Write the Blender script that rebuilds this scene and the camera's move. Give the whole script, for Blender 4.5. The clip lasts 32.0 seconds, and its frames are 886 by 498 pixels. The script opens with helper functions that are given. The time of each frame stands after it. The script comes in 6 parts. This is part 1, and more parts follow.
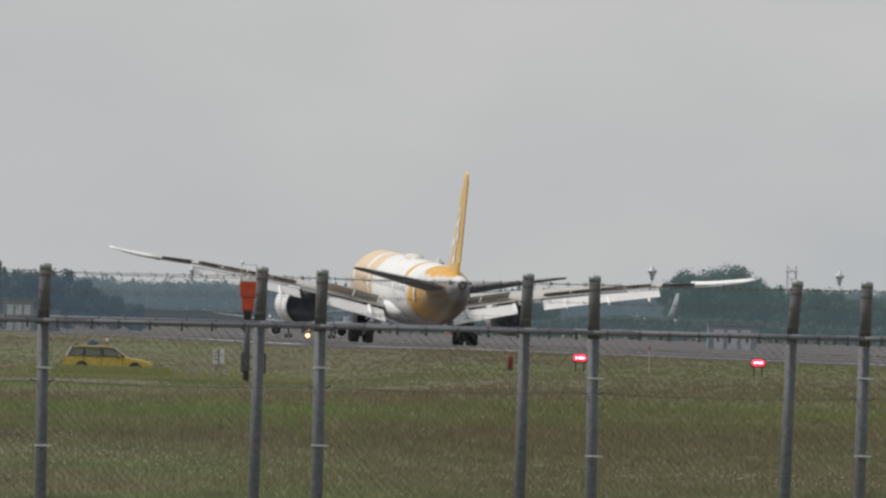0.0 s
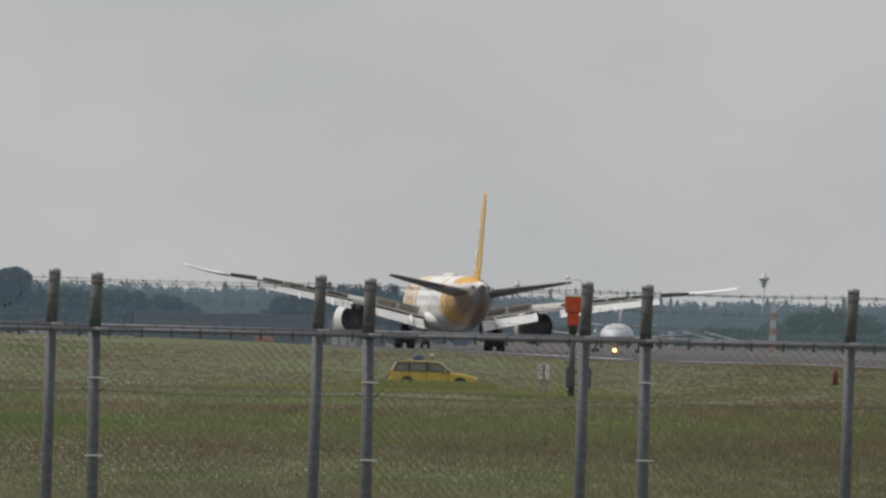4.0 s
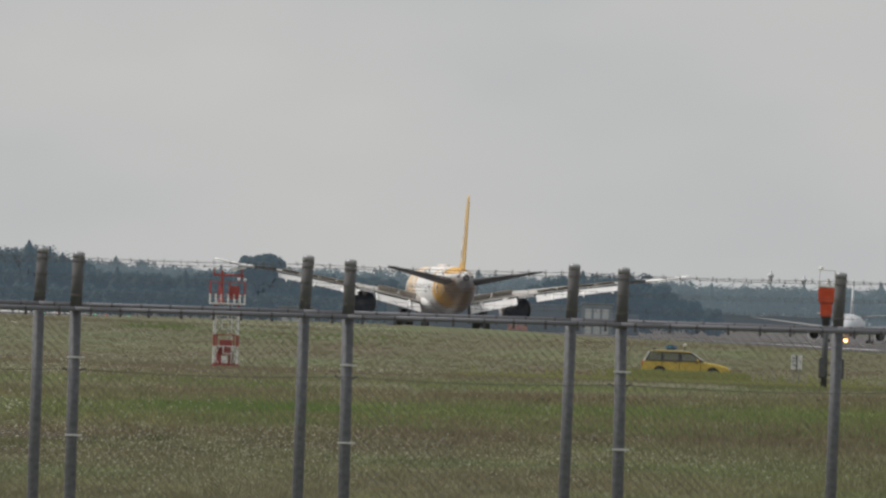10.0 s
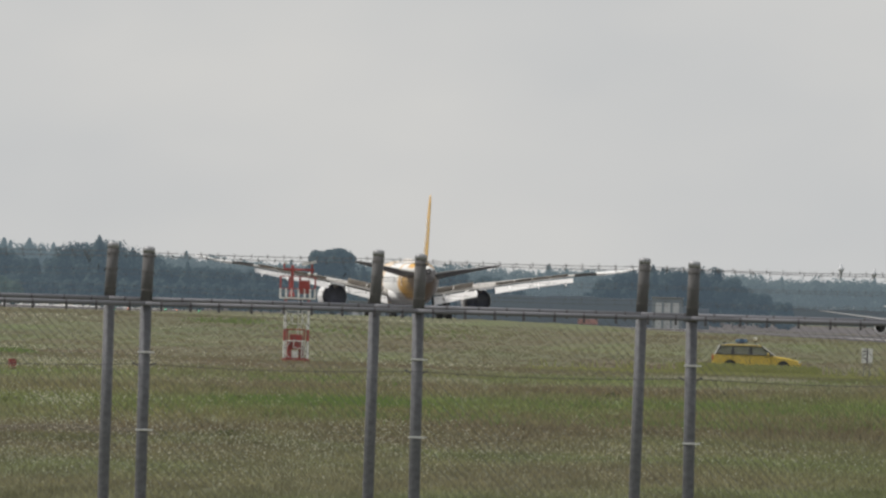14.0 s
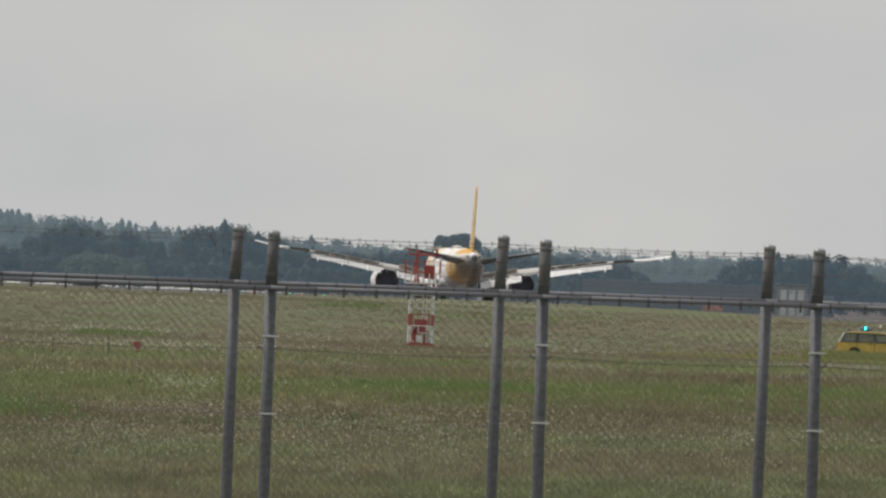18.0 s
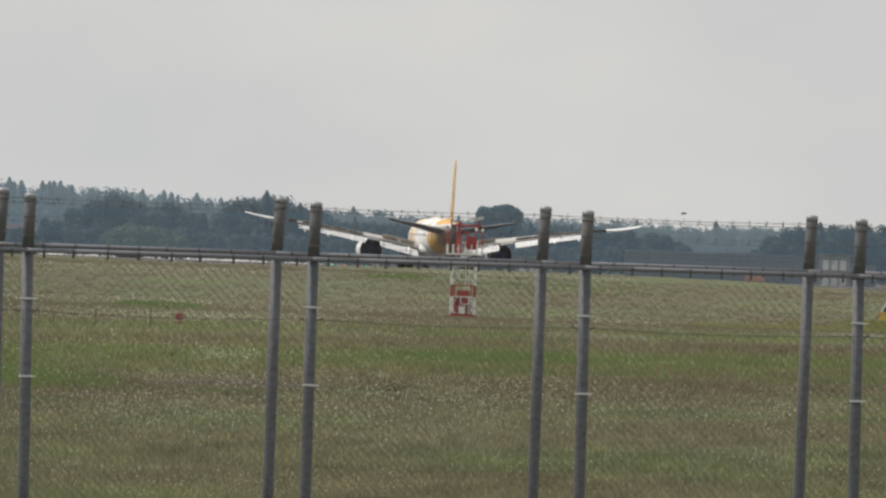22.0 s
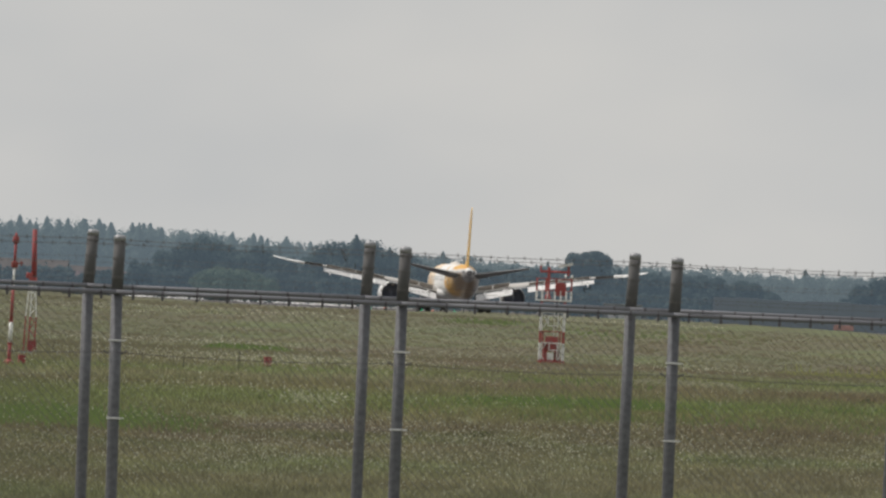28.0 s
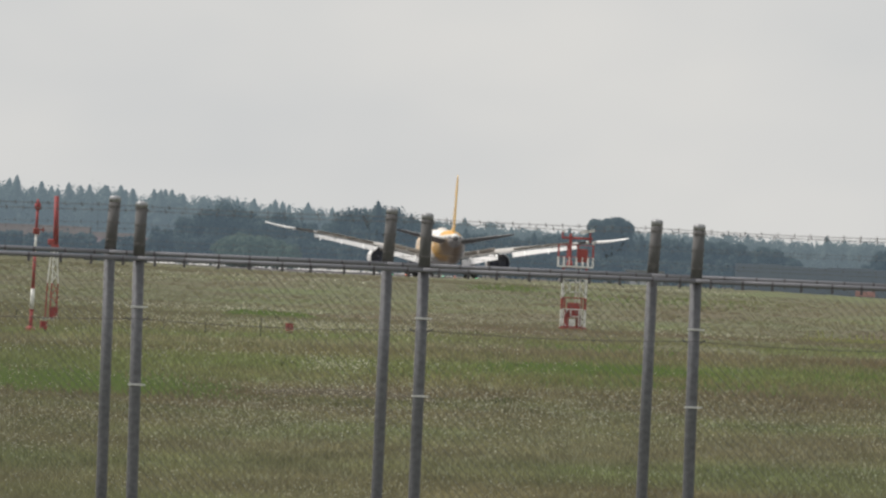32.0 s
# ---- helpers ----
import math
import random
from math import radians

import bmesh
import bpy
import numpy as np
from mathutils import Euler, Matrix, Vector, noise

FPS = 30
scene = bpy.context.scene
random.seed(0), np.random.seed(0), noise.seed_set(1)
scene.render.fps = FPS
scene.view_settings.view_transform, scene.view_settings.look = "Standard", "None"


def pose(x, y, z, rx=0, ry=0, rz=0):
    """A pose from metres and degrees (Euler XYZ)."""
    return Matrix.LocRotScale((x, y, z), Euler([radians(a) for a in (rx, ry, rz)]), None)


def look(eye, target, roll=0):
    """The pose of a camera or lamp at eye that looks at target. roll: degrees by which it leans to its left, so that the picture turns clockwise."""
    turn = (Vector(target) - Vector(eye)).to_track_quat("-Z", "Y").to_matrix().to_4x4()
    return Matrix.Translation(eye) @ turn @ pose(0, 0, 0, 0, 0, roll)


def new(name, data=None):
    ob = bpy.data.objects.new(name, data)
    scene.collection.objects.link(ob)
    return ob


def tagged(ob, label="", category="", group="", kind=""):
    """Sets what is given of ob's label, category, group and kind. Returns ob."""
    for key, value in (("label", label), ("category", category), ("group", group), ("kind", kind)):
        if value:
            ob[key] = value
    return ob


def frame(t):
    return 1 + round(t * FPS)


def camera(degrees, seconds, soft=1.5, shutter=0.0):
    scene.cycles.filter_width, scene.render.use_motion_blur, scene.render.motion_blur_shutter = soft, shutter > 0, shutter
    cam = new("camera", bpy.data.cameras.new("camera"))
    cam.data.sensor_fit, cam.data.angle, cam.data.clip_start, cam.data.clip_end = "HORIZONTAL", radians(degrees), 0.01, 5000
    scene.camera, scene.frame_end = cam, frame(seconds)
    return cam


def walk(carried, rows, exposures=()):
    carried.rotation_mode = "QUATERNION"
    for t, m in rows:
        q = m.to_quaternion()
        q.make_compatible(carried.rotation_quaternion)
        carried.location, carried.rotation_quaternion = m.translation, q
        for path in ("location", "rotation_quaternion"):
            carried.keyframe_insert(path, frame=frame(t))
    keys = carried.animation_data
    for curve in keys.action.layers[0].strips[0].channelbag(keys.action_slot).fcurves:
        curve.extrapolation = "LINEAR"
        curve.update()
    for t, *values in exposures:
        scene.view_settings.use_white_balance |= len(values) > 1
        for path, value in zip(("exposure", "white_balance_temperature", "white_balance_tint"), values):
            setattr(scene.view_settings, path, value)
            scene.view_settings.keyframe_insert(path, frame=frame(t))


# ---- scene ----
# Long lens on a tripod behind the perimeter fence; the eye never moves, it only turns.
LENS = 3.0
F = 784 / math.tan(radians(LENS / 2))
EYE, HORIZON = 2.4, -75.0


def at(u, v, d):
    """World place at bearing u and drop v (in steps of 1/F), d metres ahead."""
    return Vector((u * d / F, d, EYE - (v - HORIZON) * d / F))


# time, bearing, drop, lean
TURN = [
    (0, 589.5, -206.5, 1.57), (0.5, 502.4, -237.4, 1.60), (1, 388.5, -260.5, 1.62), (1.5, 318.0, -254.1, 1.89),
    (2, 254.5, -239.4, 1.80), (2.5, 182.1, -216.3, 1.95), (3, 124.6, -226.8, 1.63), (3.5, 83.0, -231.8, 1.62),
    (4, 13.6, -217.4, 1.57), (4.5, -9.3, -231.3, 1.57), (6.5, -149.6, -204.4, 1.77), (7, -219.5, -204.7, 1.70),
    (7.5, -233.7, -199.2, 1.76), (8, -252.5, -186.7, 1.61), (8.5, -292.4, -194.2, 1.88), (9, -347.3, -169.5, 1.82),
    (9.5, -385.7, -152.2, 1.97), (10, -434.3, -184.3, 1.95), (10.5, -451.0, -181.8, 2.06), (11, -478.7, -124.3, 1.83),
    (11.5, -540.1, -132.6, 1.72), (12, -520.7, -131.9, 2.05), (12.5, -558.9, -113.9, 1.82), (13, -579.1, -106.7, 1.87),
    (13.5, -553.7, -135.9, 1.82), (14, -558.2, -170.1, 1.84), (14.5, -590.9, -185.9, 2.04), (16.5, -707.4, -162.9, 2.24),
    (17, -744.2, -159.3, 2.19), (17.5, -754.5, -148.1, 2.18), (18, -778.8, -136.5, 2.20), (18.5, -796.7, -130.7, 2.02),
    (19, -785.7, -105.8, 2.11), (19.5, -807.3, -141.2, 2.13), (20, -840.0, -130.5, 2.27), (20.5, -823.6, -122.1, 2.14),
    (21, -787.0, -121.3, 2.12), (21.5, -839.9, -109.1, 2.18), (22, -851.5, -82.5, 2.08), (22.5, -830.3, -92.7, 2.13),
    (23, -861.2, -124.1, 2.18), (23.5, -882.5, -99.7, 2.07), (24, -915.7, -74.5, 2.00), (24.5, -926.8, -85.0, 2.12),
    (25, -922.3, -103.6, 2.22), (25.5, -922.8, -123.8, 2.42), (27.5, -964.3, -166.5, 2.63), (28, -1012.8, -156.6, 2.64),
    (28.5, -1019.3, -137.1, 2.54), (29, -1002.9, -130.3, 2.56), (29.5, -982.2, -126.9, 2.58), (30, -977.6, -119.4, 2.54),
    (30.5, -1025.4, -100.9, 2.48), (31, -1009.8, -93.7, 2.46), (31.5, -1031.4, -92.3, 2.58), (32, -1048.5, -95.4, 2.62),
]
cam = camera(LENS, 32.0, soft=2.45)
walk(cam, [(t, look((0, 0, EYE), at(u, v, 1000), lean)) for t, u, v, lean in TURN],
     exposures=[(0, 0.0, 6490, 10.6), (1, -0.13, 6490, 10.6), (2, -0.17, 6490, 10.6), (3, -0.09, 6490, 10.6), (4, -0.10, 6490, 10.6), (7, -0.04, 6540, 10.6), (9, 0.0, 6540, 10.6), (11, 0.04, 6600, 10.6), (13, 0.20, 6600, 10.6), (14.5, 0.20, 6600, 10.6), (17, 0.05, 6600, 10.6), (18.5, 0.12, 6650, 10.6), (20, 0.21, 6650, 10.6), (22, 0.26, 6650, 10.6), (23, 0.36, 6650, 10.6), (24, 0.31, 6650, 10.6), (25, 0.38, 6650, 10.6), (28, 0.11, 6650, 10.6), (30, 0.21, 6650, 10.6), (32, 0.35, 6650, 10.6)])

# ---- light: overcast sky with a veiled sun ----
world = bpy.data.worlds.new("overcast_sky")
scene.world = world
world.use_nodes = True
wn, wl = world.node_tree.nodes, world.node_tree.links
wn.clear()
w_out = wn.new("ShaderNodeOutputWorld")
w_bg = wn.new("ShaderNodeBackground")
w_sky = wn.new("ShaderNodeTexSky")
w_sky.sky_type, w_sky.sun_disc = "NISHITA", False
w_sky.sun_elevation, w_sky.sun_rotation = radians(52), radians(281)
w_sky.dust_density, w_sky.air_density = 4.0, 1.0
w_mix = wn.new("ShaderNodeMix")
w_mix.data_type = "RGBA"
w_mix.inputs["Factor"].default_value = 0.92
w_co = wn.new("ShaderNodeTexCoord")
w_map = wn.new("ShaderNodeMapping")
w_map.inputs["Scale"].default_value = (14, 14, 30)
w_noise = wn.new("ShaderNodeTexNoise")
w_noise.inputs["Scale"].default_value, w_noise.inputs["Detail"].default_value = 2.2, 3.0
w_ramp = wn.new("ShaderNodeValToRGB")
w_ramp.color_ramp.elements[0].position, w_ramp.color_ramp.elements[0].color = 0.30, (4.50, 4.68, 4.80, 1)
w_ramp.color_ramp.elements[1].position, w_ramp.color_ramp.elements[1].color = 0.72, (5.40, 5.42, 5.30, 1)
wl.new(w_co.outputs["Generated"], w_map.inputs["Vector"])
wl.new(w_map.outputs["Vector"], w_noise.inputs["Vector"])
wl.new(w_noise.outputs["Fac"], w_ramp.inputs["Fac"])
wl.new(w_sky.outputs["Color"], w_mix.inputs["A"])
wl.new(w_ramp.outputs["Color"], w_mix.inputs["B"])
wl.new(w_mix.outputs["Result"], w_bg.inputs["Color"])
w_bg.inputs["Strength"].default_value = 0.11
wl.new(w_bg.outputs["Background"], w_out.inputs["Surface"])

sun = new("sun", bpy.data.lights.new("sun", "SUN"))
sun.data.energy, sun.data.angle, sun.data.color = 2.5, radians(11), (1.0, 0.96, 0.9)
sun.matrix_world = look((0, 0, 60), Vector((0, 0, 60)) + Vector((0.75, -0.15, -1.0)))

# ---- materials ----
def shade(name, build):
    m = bpy.data.materials.new(name)
    m.use_nodes = True
    n, l = m.node_tree.nodes, m.node_tree.links
    build(n, l, n["Principled BSDF"])
    return m


def tex(n, l, kind, scale, detail=3.0, space="Object", stretch=(1, 1, 1)):
    co = n.new("ShaderNodeTexCoord")
    mp = n.new("ShaderNodeMapping")
    mp.inputs["Scale"].default_value = stretch
    t = n.new(kind)
    t.inputs["Scale"].default_value = scale
    if kind == "ShaderNodeTexNoise":
        t.inputs["Detail"].default_value = detail
    l.new(co.outputs[space], mp.inputs["Vector"])
    l.new(mp.outputs["Vector"], t.inputs["Vector"])
    return t


def ramp(n, l, fac, stops):
    r = n.new("ShaderNodeValToRGB")
    e = r.color_ramp.elements
    while len(e) < len(stops):
        e.new(0.5)
    for el, (p, c) in zip(e, stops):
        el.position, el.color = p, (*c, 1)
    l.new(fac, r.inputs["Fac"])
    return r


def mixc(n, l, fac, a, b, mode="MIX"):
    m = n.new("ShaderNodeMix")
    m.data_type, m.blend_type = "RGBA", mode
    for sock, val in (("Factor", fac), ("A", a), ("B", b)):
        if isinstance(val, (int, float)):
            m.inputs[sock].default_value = val
        elif isinstance(val, tuple):
            m.inputs[sock].default_value = (*val, 1)
        else:
            l.new(val, m.inputs[sock])
    return m.outputs["Result"]


def bump(n, l, b, height, strength=0.3, distance=0.01):
    k = n.new("ShaderNodeBump")
    k.inputs["Strength"].default_value, k.inputs["Distance"].default_value = strength, distance
    l.new(height, k.inputs["Height"])
    l.new(k.outputs["Normal"], b.inputs["Normal"])


def worn(name, lo, hi, rough=0.5, metal=0.0, scale=3.0, fine=40.0, relief=0.15, stretch=(1, 1, 1), vary=0.0, speck=0.25):
    """Two-scale worn surface between two colours."""
    def build(n, l, b):
        big = tex(n, l, "ShaderNodeTexNoise", scale, 4, stretch=stretch)
        small = tex(n, l, "ShaderNodeTexNoise", fine, 2)
        c = ramp(n, l, big.outputs["Fac"], [(0.3, lo), (0.7, hi)]).outputs["Color"]
        c = mixc(n, l, speck, c, ramp(n, l, small.outputs["Fac"], [(0.35, lo), (0.65, hi)]).outputs["Color"])
        if vary:
            oi = n.new("ShaderNodeObjectInfo")
            c = mixc(n, l, vary, c, ramp(n, l, oi.outputs["Random"], [(0.0, lo), (1.0, hi)]).outputs["Color"])
        l.new(c, b.inputs["Base Color"])
        b.inputs["Roughness"].default_value, b.inputs["Metallic"].default_value = rough, metal
        if relief:
            bump(n, l, b, small.outputs["Fac"], relief)
    return shade(name, build)


def leafy(n, l, b, colour, share):
    """Thin leaf: part of the light shines through."""
    tr = n.new("ShaderNodeBsdfTranslucent")
    mx = n.new("ShaderNodeMixShader")
    mx.inputs["Fac"].default_value = share
    l.new(colour, b.inputs["Base Color"])
    l.new(colour, tr.inputs["Color"])
    l.new(b.outputs["BSDF"], mx.inputs[1])
    l.new(tr.outputs["BSDF"], mx.inputs[2])
    out = [k for k in n if k.type == "OUTPUT_MATERIAL"][0]
    l.new(mx.outputs["Shader"], out.inputs["Surface"])


def foliage(name, dark, light, tip, haze_glow=None):
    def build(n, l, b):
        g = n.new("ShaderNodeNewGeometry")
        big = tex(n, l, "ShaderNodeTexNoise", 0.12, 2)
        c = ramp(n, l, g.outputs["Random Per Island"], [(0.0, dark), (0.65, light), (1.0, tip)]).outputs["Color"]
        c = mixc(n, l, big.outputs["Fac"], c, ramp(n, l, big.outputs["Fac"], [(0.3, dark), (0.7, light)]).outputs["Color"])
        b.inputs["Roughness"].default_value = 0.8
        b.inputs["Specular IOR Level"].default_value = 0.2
        # distance haze put into the leaves as a faint emission
        if haze_glow:
            b.inputs["Emission Color"].default_value = (*haze_glow, 1)
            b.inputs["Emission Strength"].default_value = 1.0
        leafy(n, l, b, c, 0.5 if not haze_glow else 0.35)
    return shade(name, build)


def glow(name, colour, strength):
    def build(n, l, b):
        b.inputs["Base Color"].default_value = (*colour, 1)
        b.inputs["Emission Color"].default_value = (*colour, 1)
        b.inputs["Emission Strength"].default_value = strength
    return shade(name, build)


M_POST = worn("galvanised_post", (0.072, 0.075, 0.083), (0.165, 0.168, 0.184), 0.7, 0.1, 5.0, 26, 0.2, (1, 1, 0.5), 0.15, 0.55)
M_ARM = worn("dark_steel_arm", (0.082, 0.081, 0.083), (0.148, 0.146, 0.148), 0.85, 0.0, 6.0, 70, 0.3, (1, 1, 0.6), 0.2)
M_CAP = worn("post_cap_metal", (0.22, 0.225, 0.24), (0.34, 0.345, 0.36), 0.45, 0.3, 9.0, 60, 0.1)
M_RAIL = worn("galvanised_rail", (0.155, 0.157, 0.178), (0.235, 0.236, 0.262), 0.75, 0.1, 3.0, 60, 0.1, (0.3, 1, 1))
M_WIRE = worn("mesh_wire", (0.13, 0.132, 0.13), (0.20, 0.202, 0.20), 0.6, 0.3, 2.0, 30, 0.0)
M_BARB = worn("barbed_wire", (0.085, 0.082, 0.082), (0.15, 0.145, 0.142), 0.7, 0.3, 5.0, 60, 0.0)
M_CLAMP = worn("bright_clamp", (0.55, 0.56, 0.57), (0.72, 0.72, 0.72), 0.35, 0.4, 8.0, 60, 0.0)
M_HOOK = worn("dark_clip", (0.07, 0.068, 0.075), (0.13, 0.125, 0.135), 0.6, 0.3, 8.0, 60, 0.0)
M_APRON = worn("apron_concrete", (0.118, 0.114, 0.120), (0.165, 0.158, 0.164), 0.9, 0.0, 0.02, 0.4, 0.2)
M_APRON.node_tree.nodes["Principled BSDF"].inputs["Specular IOR Level"].default_value = 0.0
M_ASPHALT = worn("runway_asphalt", (0.092, 0.089, 0.094), (0.125, 0.120, 0.127), 0.9, 0.0, 0.03, 0.6, 0.2)
M_ASPHALT.node_tree.nodes["Principled BSDF"].inputs["Specular IOR Level"].default_value = 0.0
M_RUN_END = worn("pale_runway_sheet", (0.42, 0.41, 0.41), (0.66, 0.65, 0.64), 0.8, 0.0, 0.05, 0.5, 0.1)
M_LINE = worn("runway_paint", (0.45, 0.45, 0.44), (0.72, 0.72, 0.70), 0.7, 0.0, 0.3, 3.0, 0.1)
M_RED = worn("red_paint", (0.27, 0.045, 0.042), (0.38, 0.075, 0.070), 0.5, 0.0, 3.0, 30, 0.1)
M_DARK_RED = worn("dark_red_paint", (0.17, 0.035, 0.03), (0.26, 0.055, 0.045), 0.6, 0.0, 3.0, 30, 0.1)
M_ORANGE = worn("orange_red_paint", (0.52, 0.060, 0.022), (0.70, 0.095, 0.035), 0.5, 0.0, 3.0, 30, 0.1)
M_WHITE = worn("white_paint", (0.62, 0.62, 0.60), (0.80, 0.80, 0.78), 0.45, 0.0, 2.0, 30, 0.05)
M_DARK = worn("dark_metal", (0.02, 0.021, 0.023), (0.05, 0.052, 0.056), 0.6, 0.2, 4.0, 40, 0.1)
M_GREY = worn("grey_metal", (0.17, 0.175, 0.18), (0.28, 0.285, 0.29), 0.55, 0.2, 4.0, 40, 0.1)
M_TYRE = worn("tyre_rubber", (0.024, 0.024, 0.026), (0.05, 0.05, 0.052), 0.9, 0.0, 6.0, 60, 0.2)
M_YELLOW_CAR = worn("yellow_car_paint", (0.60, 0.43, 0.075), (0.70, 0.52, 0.12), 0.35, 0.0, 2.0, 40, 0.02)
M_CHROME = worn("bright_trim", (0.50, 0.49, 0.46), (0.66, 0.65, 0.60), 0.3, 0.3, 3.0, 40, 0.0)
M_GLASS = worn("tinted_glass", (0.02, 0.024, 0.027), (0.05, 0.055, 0.06), 0.08, 0.0, 1.0, 20, 0.0)
def car_glass(n, l, b):
    b.inputs["Base Color"].default_value = (0.58, 0.60, 0.58, 1)
    b.inputs["Roughness"].default_value = 0.03
    b.inputs["Transmission Weight"].default_value = 0.92
    b.inputs["IOR"].default_value = 1.2


M_CAR_GLASS = shade("car_glass", car_glass)
M_POLE = worn("dark_grey_pole", (0.07, 0.073, 0.08), (0.12, 0.125, 0.135), 0.6, 0.2, 4.0, 40, 0.1)
M_DULL_RED = worn("faded_red_paint", (0.25, 0.048, 0.050), (0.34, 0.070, 0.072), 0.7, 0.0, 4.0, 30, 0.1)
# steel kept pale and bluish: distance haze put into the colour
M_PALE = worn("hazed_mast_steel", (0.50, 0.52, 0.55), (0.58, 0.60, 0.63), 0.6, 0.1, 0.5, 5, 0.0)
M_EARTH = worn("bare_earth", (0.052, 0.042, 0.022), (0.085, 0.070, 0.040), 0.95, 0.0, 2.0, 14, 0.5)
M_CONCRETE = worn("weathered_concrete", (0.20, 0.21, 0.22), (0.34, 0.34, 0.34), 0.9, 0.0, 0.15, 2.0, 0.2)
# the wall's blue cast is haze put into its base colour
M_WALL = worn("hazed_blast_wall", (0.185, 0.228, 0.285), (0.215, 0.262, 0.322), 0.8, 0.0, 0.1, 1.5, 0.1, vary=0.08)
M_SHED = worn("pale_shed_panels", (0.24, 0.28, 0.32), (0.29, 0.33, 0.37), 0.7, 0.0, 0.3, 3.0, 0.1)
# sign red made paler: haze over the distance put into its colour
M_SIGN_RED = worn("haze_paled_sign_red", (0.44, 0.25, 0.22), (0.52, 0.31, 0.27), 0.6, 0.0, 1.0, 8, 0.0)
M_PALE_ORANGE = worn("pale_orange_paint", (0.46, 0.32, 0.27), (0.52, 0.38, 0.32), 0.7, 0.0, 1.0, 6, 0.0)
M_ROOF = worn("faded_roof_tiles", (0.112, 0.102, 0.118), (0.145, 0.125, 0.142), 0.85, 0.0, 0.6, 5.0, 0.3)
M_SLATE = worn("grey_sheet_roof", (0.085, 0.085, 0.092), (0.115, 0.112, 0.118), 0.85, 0.0, 0.6, 5.0, 0.2)
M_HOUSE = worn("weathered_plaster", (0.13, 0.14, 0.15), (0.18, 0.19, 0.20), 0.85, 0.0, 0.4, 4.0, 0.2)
M_BARK = worn("bark", (0.035, 0.03, 0.025), (0.08, 0.07, 0.06), 0.9, 0.0, 3.0, 20, 0.4)
# far trunks lightened and blued: distance haze put into the bark colour
M_BARK_HAZED = worn("hazed_grey_bark", (0.16, 0.18, 0.19), (0.21, 0.23, 0.245), 0.9, 0.0, 3.0, 20, 0.2)
# last colour of each: haze of the distance, glowing faintly in the foliage
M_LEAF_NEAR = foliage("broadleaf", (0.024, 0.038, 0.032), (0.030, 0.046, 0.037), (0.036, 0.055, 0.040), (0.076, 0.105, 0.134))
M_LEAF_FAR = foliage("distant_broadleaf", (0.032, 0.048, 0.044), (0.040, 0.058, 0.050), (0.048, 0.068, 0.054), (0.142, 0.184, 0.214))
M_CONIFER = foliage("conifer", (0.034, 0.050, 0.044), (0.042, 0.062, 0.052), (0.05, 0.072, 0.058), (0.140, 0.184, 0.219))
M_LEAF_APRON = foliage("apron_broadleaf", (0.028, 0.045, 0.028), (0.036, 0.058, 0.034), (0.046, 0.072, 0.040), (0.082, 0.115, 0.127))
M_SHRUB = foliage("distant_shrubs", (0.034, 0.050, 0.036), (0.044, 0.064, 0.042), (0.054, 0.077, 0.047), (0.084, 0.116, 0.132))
M_LAMP_RED = glow("red_lamp", (1.0, 0.02, 0.05), 4.5)
M_LAMP_CORE = glow("red_lamp_core", (1.0, 0.45, 0.5), 8.0)
M_LAMP_ORANGE = glow("landing_light", (1.0, 0.36, 0.06), 3.5)
M_LAMP_CORE_W = glow("landing_light_core", (1.0, 0.75, 0.35), 6.0)
M_LAMP_CYAN = glow("beacon_flash", (0.04, 0.9, 0.68), 5.0)
M_STROBE = glow("white_strobe", (1.0, 0.98, 0.95), 6.0)
M_LAMP_GREEN = glow("green_edge_light", (0.05, 0.9, 0.45), 0.7)
M_LAMP_AMBER = glow("amber_edge_light", (1.0, 0.25, 0.12), 0.7)
M_BEACON = worn("blue_beacon", (0.045, 0.085, 0.15), (0.10, 0.18, 0.30), 0.2, 0.0, 3.0, 30, 0.0)


